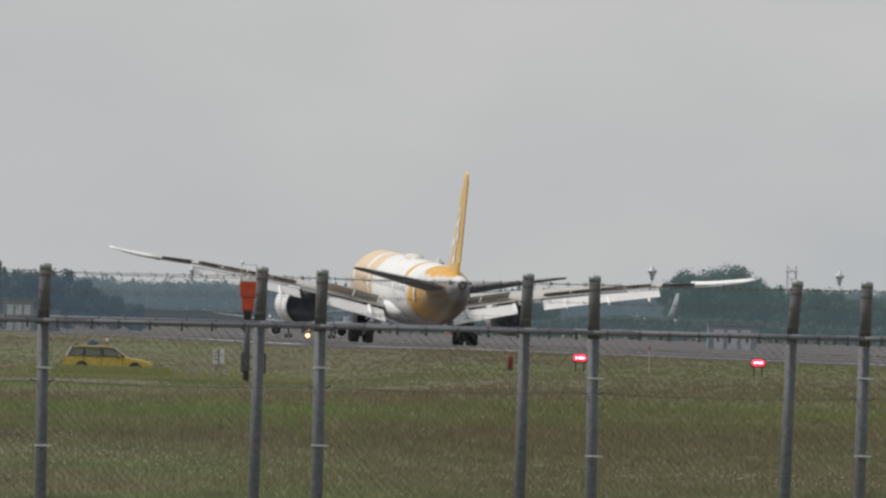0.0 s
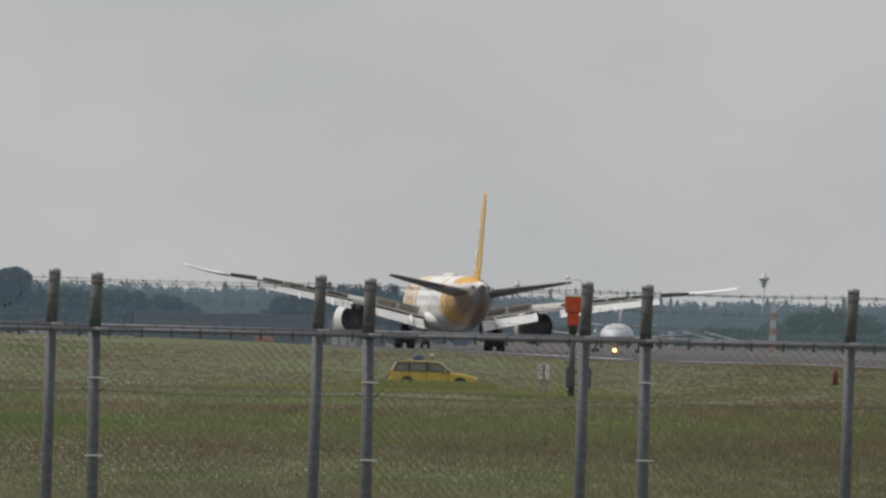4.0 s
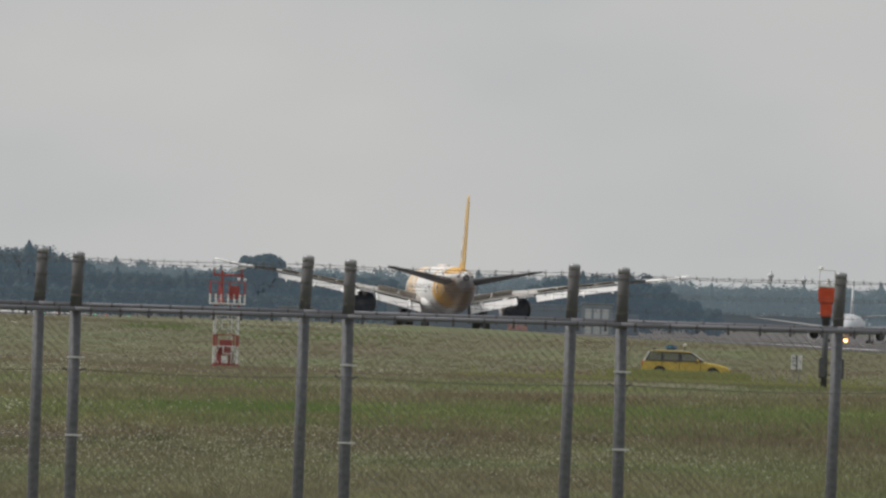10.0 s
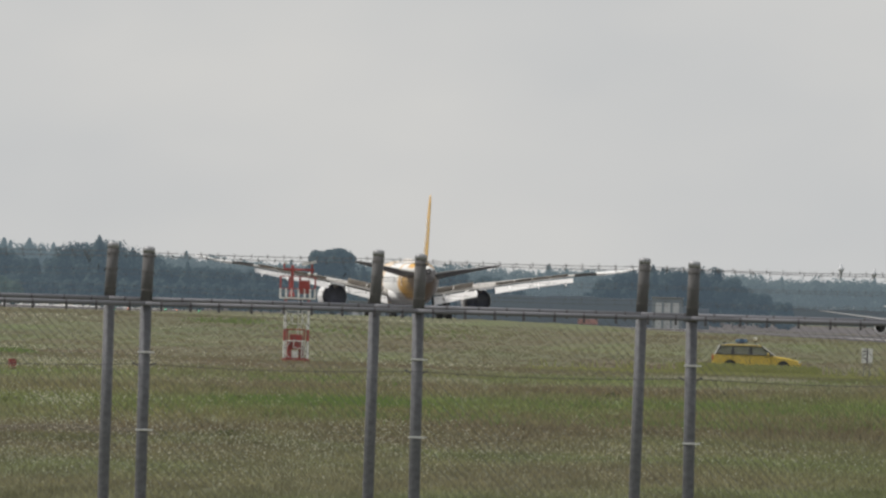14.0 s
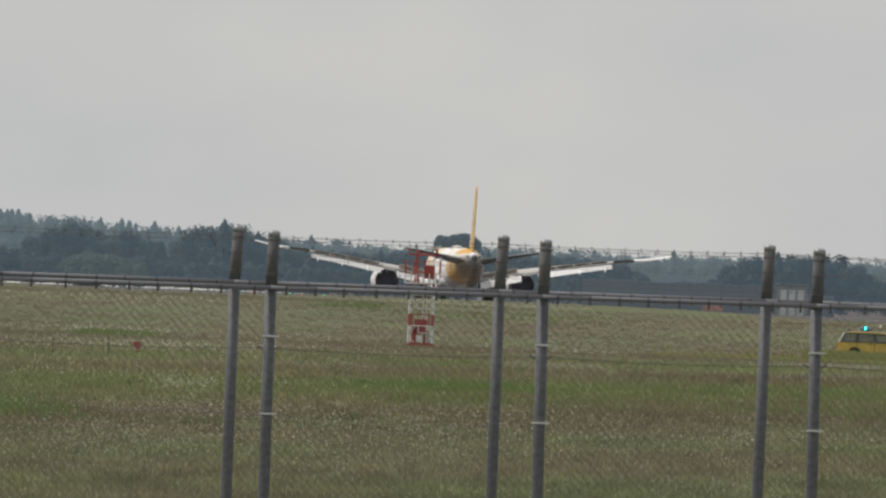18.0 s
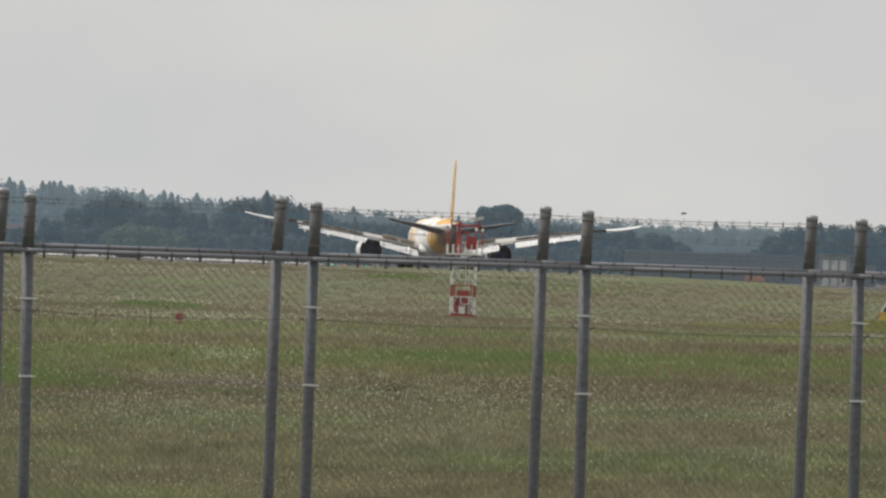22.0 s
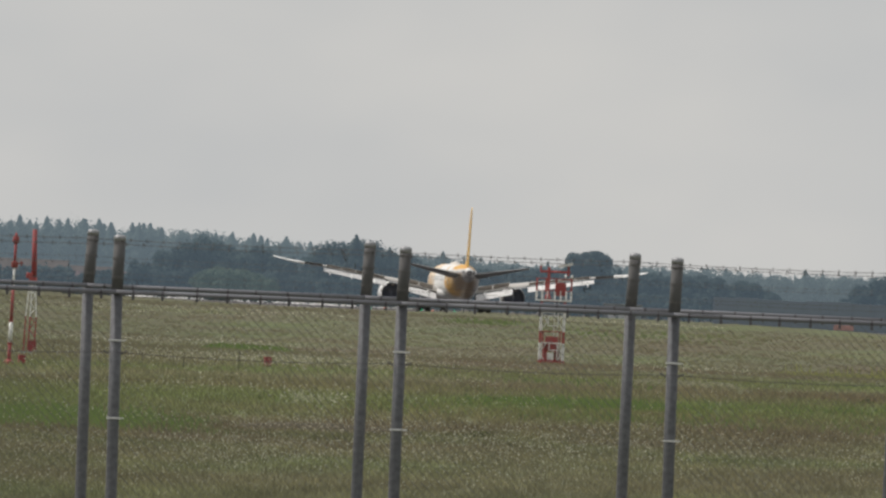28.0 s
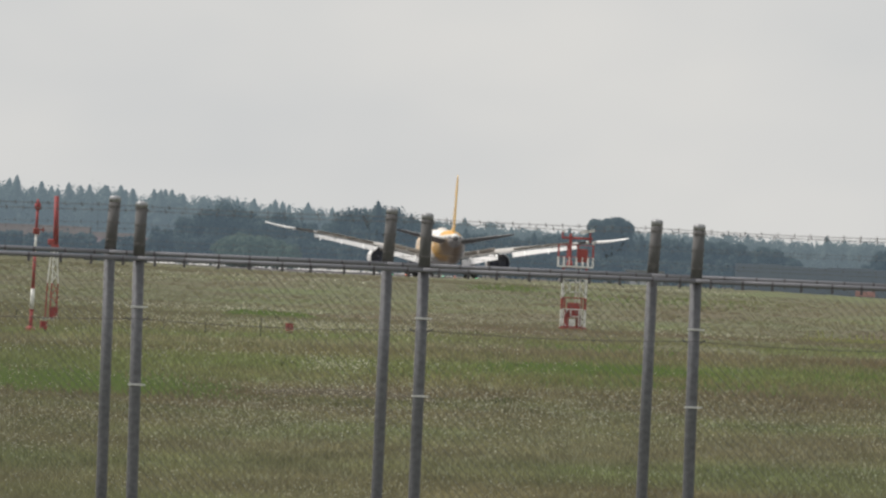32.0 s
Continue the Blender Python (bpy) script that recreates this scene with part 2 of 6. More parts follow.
def sward(n, l):
    """Mown and unmown strips of the meadow, spaced by 1/distance to fit the camera's view, broken up by patches."""
    co = n.new("ShaderNodeTexCoord")
    sep = n.new("ShaderNodeSeparateXYZ")
    l.new(co.outputs["Object"], sep.inputs["Vector"])
    inv = n.new("ShaderNodeMath")
    inv.operation = "DIVIDE"
    inv.inputs[0].default_value = 162.0
    ahead = n.new("ShaderNodeMath")
    ahead.operation = "MAXIMUM"
    ahead.inputs[1].default_value = 100.0
    l.new(sep.outputs["Y"], ahead.inputs[0])
    l.new(ahead.outputs["Value"], inv.inputs[1])
    lean = n.new("ShaderNodeMath")
    lean.operation = "DIVIDE"
    l.new(sep.outputs["X"], lean.inputs[0])
    l.new(ahead.outputs["Value"], lean.inputs[1])
    # the strips run a little askew to the fences
    askew = n.new("ShaderNodeMath")
    askew.operation = "MULTIPLY_ADD"
    l.new(lean.outputs["Value"], askew.inputs[0])
    askew.inputs[1].default_value = 1.75
    l.new(inv.outputs["Value"], askew.inputs[2])
    drift = tex(n, l, "ShaderNodeTexNoise", 0.02, 3, stretch=(1.2, 0.25, 1))
    wander = n.new("ShaderNodeMapRange")
    wander.inputs["To Min"].default_value, wander.inputs["To Max"].default_value = -0.035, 0.035
    l.new(drift.outputs["Fac"], wander.inputs["Value"])
    add = n.new("ShaderNodeMath")
    add.operation = "ADD"
    l.new(wander.outputs["Result"], add.inputs[0])
    l.new(askew.outputs["Value"], add.inputs[1])
    strips = ramp(n, l, add.outputs["Value"], [(0.03, (0.140, 0.134, 0.096)), (0.07, (0.126, 0.133, 0.086)), (0.10, (0.138, 0.130, 0.090)), (0.14, (0.130, 0.133, 0.088)), (0.17, (0.138, 0.126, 0.090)), (0.21, (0.130, 0.128, 0.085)),
             (0.24, (0.118, 0.150, 0.064)), (0.268, (0.166, 0.164, 0.118)), (0.295, (0.112, 0.100, 0.068)), (0.325, (0.122, 0.122, 0.072)), (0.365, (0.098, 0.146, 0.050)), (0.41, (0.125, 0.137, 0.068)), (0.455, (0.112, 0.108, 0.068)),
             (0.49, (0.092, 0.084, 0.058)), (0.54, (0.106, 0.106, 0.070)), (0.59, (0.113, 0.124, 0.073)), (0.68, (0.121, 0.126, 0.078)), (0.77, (0.102, 0.120, 0.066)), (0.86, (0.116, 0.113, 0.070)), (1.0, (0.106, 0.118, 0.066))]).outputs["Color"]
    patch = tex(n, l, "ShaderNodeTexNoise", 0.16, 5, stretch=(1, 0.22, 1))
    tone = ramp(n, l, patch.outputs["Fac"], [(0.36, (0.122, 0.102, 0.068)), (0.48, (0.138, 0.134, 0.078)), (0.62, (0.108, 0.148, 0.058))]).outputs["Color"]
    c = mixc(n, l, 0.34, strips, tone)
    # by distance from the camera: broad soft swaths far out, streaks and mottling nearer
    swath = tex(n, l, "ShaderNodeTexNoise", 0.06, 4, stretch=(1, 0.10, 1))
    c = mixc(n, l, 0.6, c, ramp(n, l, swath.outputs["Fac"], [(0.34, (0.43, 0.39, 0.38)), (0.5, (0.5, 0.5, 0.5)), (0.66, (0.53, 0.60, 0.47))]).outputs["Color"], "OVERLAY")
    near = n.new("ShaderNodeMapRange")
    near.inputs["From Min"].default_value, near.inputs["From Max"].default_value = 1000.0, 350.0
    near.inputs["To Min"].default_value, near.inputs["To Max"].default_value = 0.12, 0.52
    l.new(sep.outputs["Y"], near.inputs["Value"])
    streak = tex(n, l, "ShaderNodeTexNoise", 0.9, 4, stretch=(1, 0.10, 1))
    c = mixc(n, l, near.outputs["Result"], c, ramp(n, l, streak.outputs["Fac"], [(0.30, (0.30, 0.29, 0.28)), (0.52, (0.5, 0.5, 0.5)), (0.70, (0.68, 0.70, 0.62))]).outputs["Color"], "OVERLAY")
    mottle = tex(n, l, "ShaderNodeTexNoise", 3.2, 3, stretch=(1, 0.3, 1))
    c = mixc(n, l, near.outputs["Result"], c, ramp(n, l, mottle.outputs["Fac"], [(0.32, (0.33, 0.33, 0.31)), (0.5, (0.5, 0.5, 0.5)), (0.68, (0.66, 0.65, 0.60))]).outputs["Color"], "OVERLAY")
    # browner, darker turf to one side, beyond the car
    dry = n.new("ShaderNodeMapRange")
    dry.inputs["From Min"].default_value, dry.inputs["From Max"].default_value = -0.006, 0.028
    dry.inputs["To Max"].default_value = 0.40
    l.new(lean.outputs["Value"], dry.inputs["Value"])
    c = mixc(n, l, dry.outputs["Result"], c, (0.088, 0.081, 0.040))
    # deeper, darker green on the other side; part is lens vignetting put into colour
    left_dark = n.new("ShaderNodeMapRange")
    left_dark.inputs["From Min"].default_value, left_dark.inputs["From Max"].default_value = -0.044, -0.060
    left_dark.inputs["To Max"].default_value = 0.32
    l.new(lean.outputs["Value"], left_dark.inputs["Value"])
    return mixc(n, l, left_dark.outputs["Result"], c, (0.076, 0.080, 0.044))


def ground_paint(n, l, b):
    fine = tex(n, l, "ShaderNodeTexNoise", 6.0, 3)
    c = mixc(n, l, 0.25, sward(n, l), ramp(n, l, fine.outputs["Fac"], [(0.3, (0.35, 0.35, 0.35)), (0.7, (0.7, 0.7, 0.7))]).outputs["Color"], "OVERLAY")
    l.new(c, b.inputs["Base Color"])
    b.inputs["Roughness"].default_value = 0.95
    b.inputs["Specular IOR Level"].default_value = 0.1
    bump(n, l, b, fine.outputs["Fac"], 0.6, 0.05)


M_GROUND = shade("meadow_ground", ground_paint)


def blades(name, contrast):
    """Grass blades that take the strips of the meadow and differ one by one."""
    def build(n, l, b):
        g = n.new("ShaderNodeNewGeometry")
        c = mixc(n, l, contrast, sward(n, l), ramp(n, l, g.outputs["Random Per Island"], [(0.0, (0.22, 0.23, 0.19)), (0.55, (0.58, 0.58, 0.54)), (0.92, (0.74, 0.73, 0.66)), (1.0, (0.95, 0.94, 0.86))]).outputs["Color"], "OVERLAY")
        c = mixc(n, l, 1.0, c, (1.71, 1.59, 1.66), "MULTIPLY")
        b.inputs["Roughness"].default_value = 0.75
        b.inputs["Specular IOR Level"].default_value = 0.2
        leafy(n, l, b, c, 0.45)
    return shade(name, build)


M_BLADE = blades("grass_blades", 0.55)
# far blades vary less in tone, to fit the camera's view
M_BLADE_FAR = blades("far_grass_blades", 0.16)
M_RUSH = foliage("green_rushes", (0.095, 0.145, 0.045), (0.135, 0.19, 0.058), (0.18, 0.235, 0.09))
M_TALL = foliage("tall_green_grass", (0.235, 0.26, 0.095), (0.30, 0.315, 0.13), (0.38, 0.385, 0.19))
M_STRAW = foliage("dry_straw", (0.27, 0.26, 0.19), (0.36, 0.35, 0.26), (0.46, 0.45, 0.36))
M_WEED = foliage("dark_weeds", (0.10, 0.115, 0.052), (0.13, 0.145, 0.065), (0.16, 0.175, 0.08))
M_FLOWER = foliage("white_flower_heads", (0.46, 0.45, 0.35), (0.60, 0.59, 0.48), (0.76, 0.75, 0.64))


def livery(n, l, b):
    """White aircraft skin: gold over the forward body, a gold patch low on both sides aft, a gold cap under the fin and one thin curl."""
    co = n.new("ShaderNodeTexCoord")
    swirl = tex(n, l, "ShaderNodeTexNoise", 0.30, 1.5)
    bend = n.new("ShaderNodeVectorMath")
    bend.operation = "MULTIPLY_ADD"
    l.new(swirl.outputs["Color"], bend.inputs[0])
    bend.inputs[1].default_value, shift = (0.0, 5.0, 1.6), n.new("ShaderNodeVectorMath")
    l.new(co.outputs["Object"], bend.inputs[2])
    shift.operation = "SUBTRACT"
    shift.inputs[1].default_value = (0.0, 2.5, 0.8)
    l.new(bend.outputs["Vector"], shift.inputs[0])
    sep = n.new("ShaderNodeSeparateXYZ")
    l.new(shift.outputs["Vector"], sep.inputs["Vector"])

    def band(axis_name, lo, hi, soft):
        """1 between lo and hi along an axis of the body."""
        up, down = n.new("ShaderNodeMapRange"), n.new("ShaderNodeMapRange")
        up.inputs["From Min"].default_value, up.inputs["From Max"].default_value = lo - soft, lo + soft
        down.inputs["From Min"].default_value, down.inputs["From Max"].default_value = hi + soft, hi - soft
        both = n.new("ShaderNodeMath")
        both.operation = "MULTIPLY"
        for k, m in enumerate((up, down)):
            l.new(sep.outputs[axis_name], m.inputs["Value"])
            l.new(m.outputs["Result"], both.inputs[k])
        return both.outputs["Value"]

    def combine(kind, p, q):
        m = n.new("ShaderNodeMath")
        m.operation = kind
        l.new(p, m.inputs[0])
        l.new(q, m.inputs[1])
        return m.outputs["Value"]

    forward = band("Y", 9.5, 60.0, 0.3)
    patch = combine("MULTIPLY", band("Y", -27.0, -14.0, 0.8), combine("MULTIPLY", band("Z", 2.6, 6.5, 0.15), band("X", -9.0, 1.5, 0.6)))
    cap = combine("MULTIPLY", band("Y", -29.0, -17.5, 0.4), band("Z", 7.2, 20.0, 0.15))
    curl = combine("MULTIPLY", band("Y", -10.5, -8.9, 0.2), band("Z", 6.6, 20.0, 0.2))
    gap = combine("MULTIPLY", band("Y", 14.0, 15.6, 0.3), band("Z", 6.2, 20.0, 0.2))
    at_gold = combine("MAXIMUM", combine("SUBTRACT", forward, gap), combine("MAXIMUM", patch, combine("MAXIMUM", cap, curl)))
    grime = tex(n, l, "ShaderNodeTexNoise", 1.2, 4)
    white = ramp(n, l, grime.outputs["Fac"], [(0.3, (0.70, 0.70, 0.69)), (0.7, (0.82, 0.82, 0.81))]).outputs["Color"]
    gold = ramp(n, l, grime.outputs["Fac"], [(0.3, (0.60, 0.32, 0.045)), (0.7, (0.70, 0.40, 0.07))]).outputs["Color"]
    # exhaust soot and shade on the tail, shade along one flank, put into colour
    soot_and_shade = n.new("ShaderNodeMapRange")
    soot_and_shade.inputs["From Min"].default_value, soot_and_shade.inputs["From Max"].default_value = -15.5, -23.5
    soot_and_shade.inputs["To Max"].default_value = 0.76
    l.new(sep.outputs["Y"], soot_and_shade.inputs["Value"])
    c = mixc(n, l, at_gold, white, gold)
    pale = n.new("ShaderNodeMath")
    pale.operation = "MULTIPLY"
    pale.inputs[1].default_value = 0.42
    l.new(forward, pale.inputs[0])
    c = mixc(n, l, pale.outputs["Value"], c, white)
    flank_shade = n.new("ShaderNodeMath")
    flank_shade.operation = "MULTIPLY"
    flank_shade.inputs[1].default_value = 0.76
    l.new(combine("MULTIPLY", band("X", -0.7, 9.0, 1.0), band("Y", -40.0, -13.0, 1.5)), flank_shade.inputs[0])
    shade_mask = combine("MULTIPLY", combine("MAXIMUM", soot_and_shade.outputs["Result"], flank_shade.outputs["Value"]), band("Z", -5.0, 6.95, 0.35))
    # shade under the belly is put into the colour as well
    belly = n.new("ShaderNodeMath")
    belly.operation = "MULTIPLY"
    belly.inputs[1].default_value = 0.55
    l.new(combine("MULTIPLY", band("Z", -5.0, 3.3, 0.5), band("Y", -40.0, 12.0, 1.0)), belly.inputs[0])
    shade_mask = combine("MAXIMUM", shade_mask, belly.outputs["Value"])
    c = mixc(n, l, shade_mask, c, (0.185, 0.172, 0.176))
    l.new(c, b.inputs["Base Color"])
    b.inputs["Roughness"].default_value = 0.45


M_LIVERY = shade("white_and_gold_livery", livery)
M_GOLD = worn("gold_paint", (0.64, 0.39, 0.09), (0.75, 0.48, 0.14), 0.3, 0.0, 0.5, 6, 0.0)
M_SKIN_WHITE = worn("white_aircraft_paint", (0.78, 0.78, 0.77), (0.88, 0.88, 0.87), 0.3, 0.0, 0.6, 6, 0.0)
M_FLAP = worn("flap_white", (0.60, 0.595, 0.59), (0.72, 0.715, 0.71), 0.4, 0.0, 0.8, 8, 0.0)
M_FEATHER = worn("dark_feathers", (0.02, 0.02, 0.022), (0.06, 0.058, 0.055), 0.8, 0.0, 8.0, 40, 0.0)
M_WING = worn("grey_wing_paint", (0.40, 0.38, 0.355), (0.48, 0.46, 0.43), 0.4, 0.0, 0.4, 5, 0.0)
M_SPOILER = worn("spoiler_grey", (0.60, 0.55, 0.50), (0.70, 0.65, 0.59), 0.5, 0.0, 0.5, 6, 0.0)
M_STAB = worn("tailplane_grey", (0.165, 0.165, 0.168), (0.235, 0.235, 0.238), 0.45, 0.0, 0.5, 6, 0.0)
M_NOZZLE = worn("engine_duct", (0.19, 0.21, 0.265), (0.22, 0.24, 0.30), 0.9, 0.0, 1.5, 10, 0.0)
# ---- ground ----
PROFILE = [(-200, 0.0), (350, 0.0), (700, -0.42), (880, -0.8), (1050, -0.6), (1400, 0.12), (1571, 0.33), (1819, 0.20), (2240, -0.05), (2480, -0.40), (2800, -0.55), (9000, -0.55)]


def ground_z(x, d):
    """Height of the field, fitted to the camera's view: a slow swell along it, falling off to the apron beyond the
    runway.
    """
    z = 0.0
    for (a, za), (b, zb) in zip(PROFILE, PROFILE[1:]):
        if a <= d <= b:
            k = (d - a) / (b - a)
            z = za + (zb - za) * k * k * (3 - 2 * k)
    # the ground climbs to the right of the car and stays level with the runway
    if 500 < d < 1571:
        k = min(1, max(0, (x * F / d - 330) / 340)) * min(1, (d - 500) / 250)
        rise = 0.08 + 0.30 * min(1, max(0, (d - 800) / 300))
        z += (max(z, rise) - z) * k * k * (3 - 2 * k)
    k = min(1, max(0, (x + 45) / 60)) * min(1, max(0, (d - 2350) / 400))
    far = min(1, max(0, (d - 3000) / 1000))
    return z - (0.75 - 0.95 * far) * k * k * (3 - 2 * k)


def mesh(name, verts, faces, mat, parent=None, label="", smooth=False):
    me = bpy.data.meshes.new(name)
    me.from_pydata([tuple(v) for v in verts], [], faces)
    me.validate()
    me.materials.append(mat)
    if smooth:
        me.shade_smooth()
    ob = new(name, me)
    if parent:
        ob.parent = parent
    if label:
        tagged(ob, label)
    return ob


def thing(name, m, label, category, group="", kind=""):
    ob = new(name)
    ob.empty_display_size = 0.2
    ob.matrix_basis = m
    return tagged(ob, label, category, group, kind)


def sheet(name, xs, ds, lift, mat, label, category):
    """A sheet that lies on the ground, lifted a little; xs(d) gives its columns."""
    vs, fs = [], []
    w = len(xs(ds[0]))
    for d in ds:
        vs += [(x, d, ground_z(x, d) + lift) for x in xs(d)]
    for j in range(len(ds) - 1):
        for i in range(w - 1):
            a = j * w + i
            fs.append((a, a + 1, a + w + 1, a + w))
    return tagged(mesh(name, vs, fs, mat, smooth=True), label, category, kind="structure")


DS = [-300, -100] + list(range(0, 1700, 20)) + list(range(1700, 3000, 50)) + list(range(3000, 5000, 100)) + [5000, 6500, 9000]
COLS = [-9000, -4000, -1500, -600, -300] + list(range(-200, -40, 10)) + list(range(-40, 61, 2)) + list(range(70, 201, 10)) + [300, 600, 1500, 4000, 9000]
sheet("ground", lambda d: COLS, DS, 0.0, M_GROUND, "flat airfield meadow of rough green and straw grass", "ground")

# runway axis: offset at the eye and slope
AXIS, LEAN = 191.3, 0.10324


def axis(d):
    return AXIS - LEAN * d


RUN = list(range(900, 4901, 50))
sheet("runway", lambda d: [axis(d) + k for k in (-30, -15, 0, 15, 30)], RUN, 0.03, M_ASPHALT, "long grey asphalt runway between grass fields", "runway")
for name, off in (("runway_edge_line", -23.0), ("runway_edge_line", 23.0)):
    sheet(name, lambda d, off=off: [axis(d) + off - 0.7, axis(d) + off + 0.7], RUN, 0.05, M_LINE, "white painted runway edge line", "road marking")
sheet("runway_centre_line", lambda d: [axis(d) - 0.45, axis(d) + 0.45], RUN, 0.05, M_LINE, "white painted runway centre line", "road marking")
# added sheet: bright look of the far runway put into a pale colour
sheet("runway_end", lambda d: [axis(d) + k for k in (-29, -10, 10, 29)], list(range(3150, 3791, 40)), 0.06, M_RUN_END, "pale stretch at the far end of the runway", "runway")
sheet("taxiway", lambda d: [axis(d) + k for k in (45, 120, 260, 420)], list(range(1560, 4121, 80)), 0.025, M_APRON, "wide grey taxiway and apron past the runway", "taxiway")


def loft(rings, close=True, caps=True):
    """Vertices and faces through rings of equal length."""
    vs, fs, n = [], [], len(rings[0])
    for r in rings:
        vs += [tuple(p) for p in r]
    for j in range(len(rings) - 1):
        for i in range(n if close else n - 1):
            k = (i + 1) % n
            fs.append((j * n + i, j * n + k, (j + 1) * n + k, (j + 1) * n + i))
    if caps and close:
        fs.append(tuple(reversed(range(n))))
        fs.append(tuple((len(rings) - 1) * n + i for i in range(n)))
    return vs, fs


def circle(cx, cy, cz, r, n=16, along="y", rz=None):
    out = []
    for i in range(n):
        a = 2 * math.pi * i / n
        p, q = r * math.cos(a), (rz or r) * math.sin(a)
        out.append({"y": (cx + p, cy, cz + q), "z": (cx + p, cy + q, cz), "x": (cx, cy + p, cz + q)}[along])
    return out


def tube(a, b, r, n=8, r2=None):
    """Rings of a straight round bar."""
    a, b = Vector(a), Vector(b)
    q = (b - a).to_track_quat("Z", "Y")
    ring = lambda c, rr: [c + q @ Vector((rr * math.cos(2 * math.pi * i / n), rr * math.sin(2 * math.pi * i / n), 0)) for i in range(n)]
    return loft([ring(a, r), ring(b, r if r2 is None else r2)])


def join(*pieces):
    vs, fs = [], []
    for v, f in pieces:
        o = len(vs)
        vs += v
        fs += [tuple(i + o for i in q) for q in f]
    return vs, fs


def block(x0, x1, y0, y1, z0, z1, bevel=0.0):
    """A box, its upright edges and top trimmed by bevel."""
    if not bevel:
        ring = lambda z, s: [(x0, y0, z), (x1, y0, z), (x1, y1, z), (x0, y1, z)]
        return loft([ring(z0, 0), ring(z1, 0)])
    b = bevel
    ring = lambda z, s: [(x0 + b + s, y0 + s, z), (x1 - b - s, y0 + s, z), (x1 - s, y0 + b + s, z), (x1 - s, y1 - b - s, z),
                         (x1 - b - s, y1 - s, z), (x0 + b + s, y1 - s, z), (x0 + s, y1 - b - s, z), (x0 + s, y0 + b + s, z)]
    return loft([ring(z0, b * 0.6), ring(z0 + b, 0), ring(z1 - b, 0), ring(z1, b * 0.6)])
# ---- the landing airliner: x to starboard, y forward, z up, origin between the main wheels ----
def airfoil(x, le, te, z, thick, twist=0.0):
    """A wing section at span x from leading edge le back to trailing edge te."""
    prof = [(0, 0), (0.03, 0.42), (0.12, 0.8), (0.35, 1.0), (0.65, 0.7), (1, 0.06), (1, -0.06), (0.65, -0.35), (0.35, -0.6), (0.12, -0.55), (0.03, -0.32)]
    c = le - te
    return [(x, le - f * c, z + t * thick * c * 0.5 - f * c * twist) for f, t in prof]


def lerp_tab(tab, x):
    for (a, va), (b, vb) in zip(tab, tab[1:]):
        if a <= x <= b:
            return va + (vb - va) * (x - a) / (b - a)
    return tab[-1][1]


WZ = [(2.0, 3.55), (6, 4.3), (10, 5.0), (16, 5.95), (22, 6.75), (26.5, 7.2), (28.3, 7.5), (30.1, 7.9)]
WLE = [(2.0, 10.5), (10, 4.6), (22, -3.2), (26.5, -6.4), (28.5, -8.2), (30.1, -10.3)]
WTE = [(2.0, -2.0), (9.5, -3.2), (22, -7.2), (26.5, -9.0), (28.5, -10.2), (30.1, -11.4)]


def mirror(vf, side):
    return [(v[0] * side, v[1], v[2]) for v in vf[0]], vf[1]


strobes = []


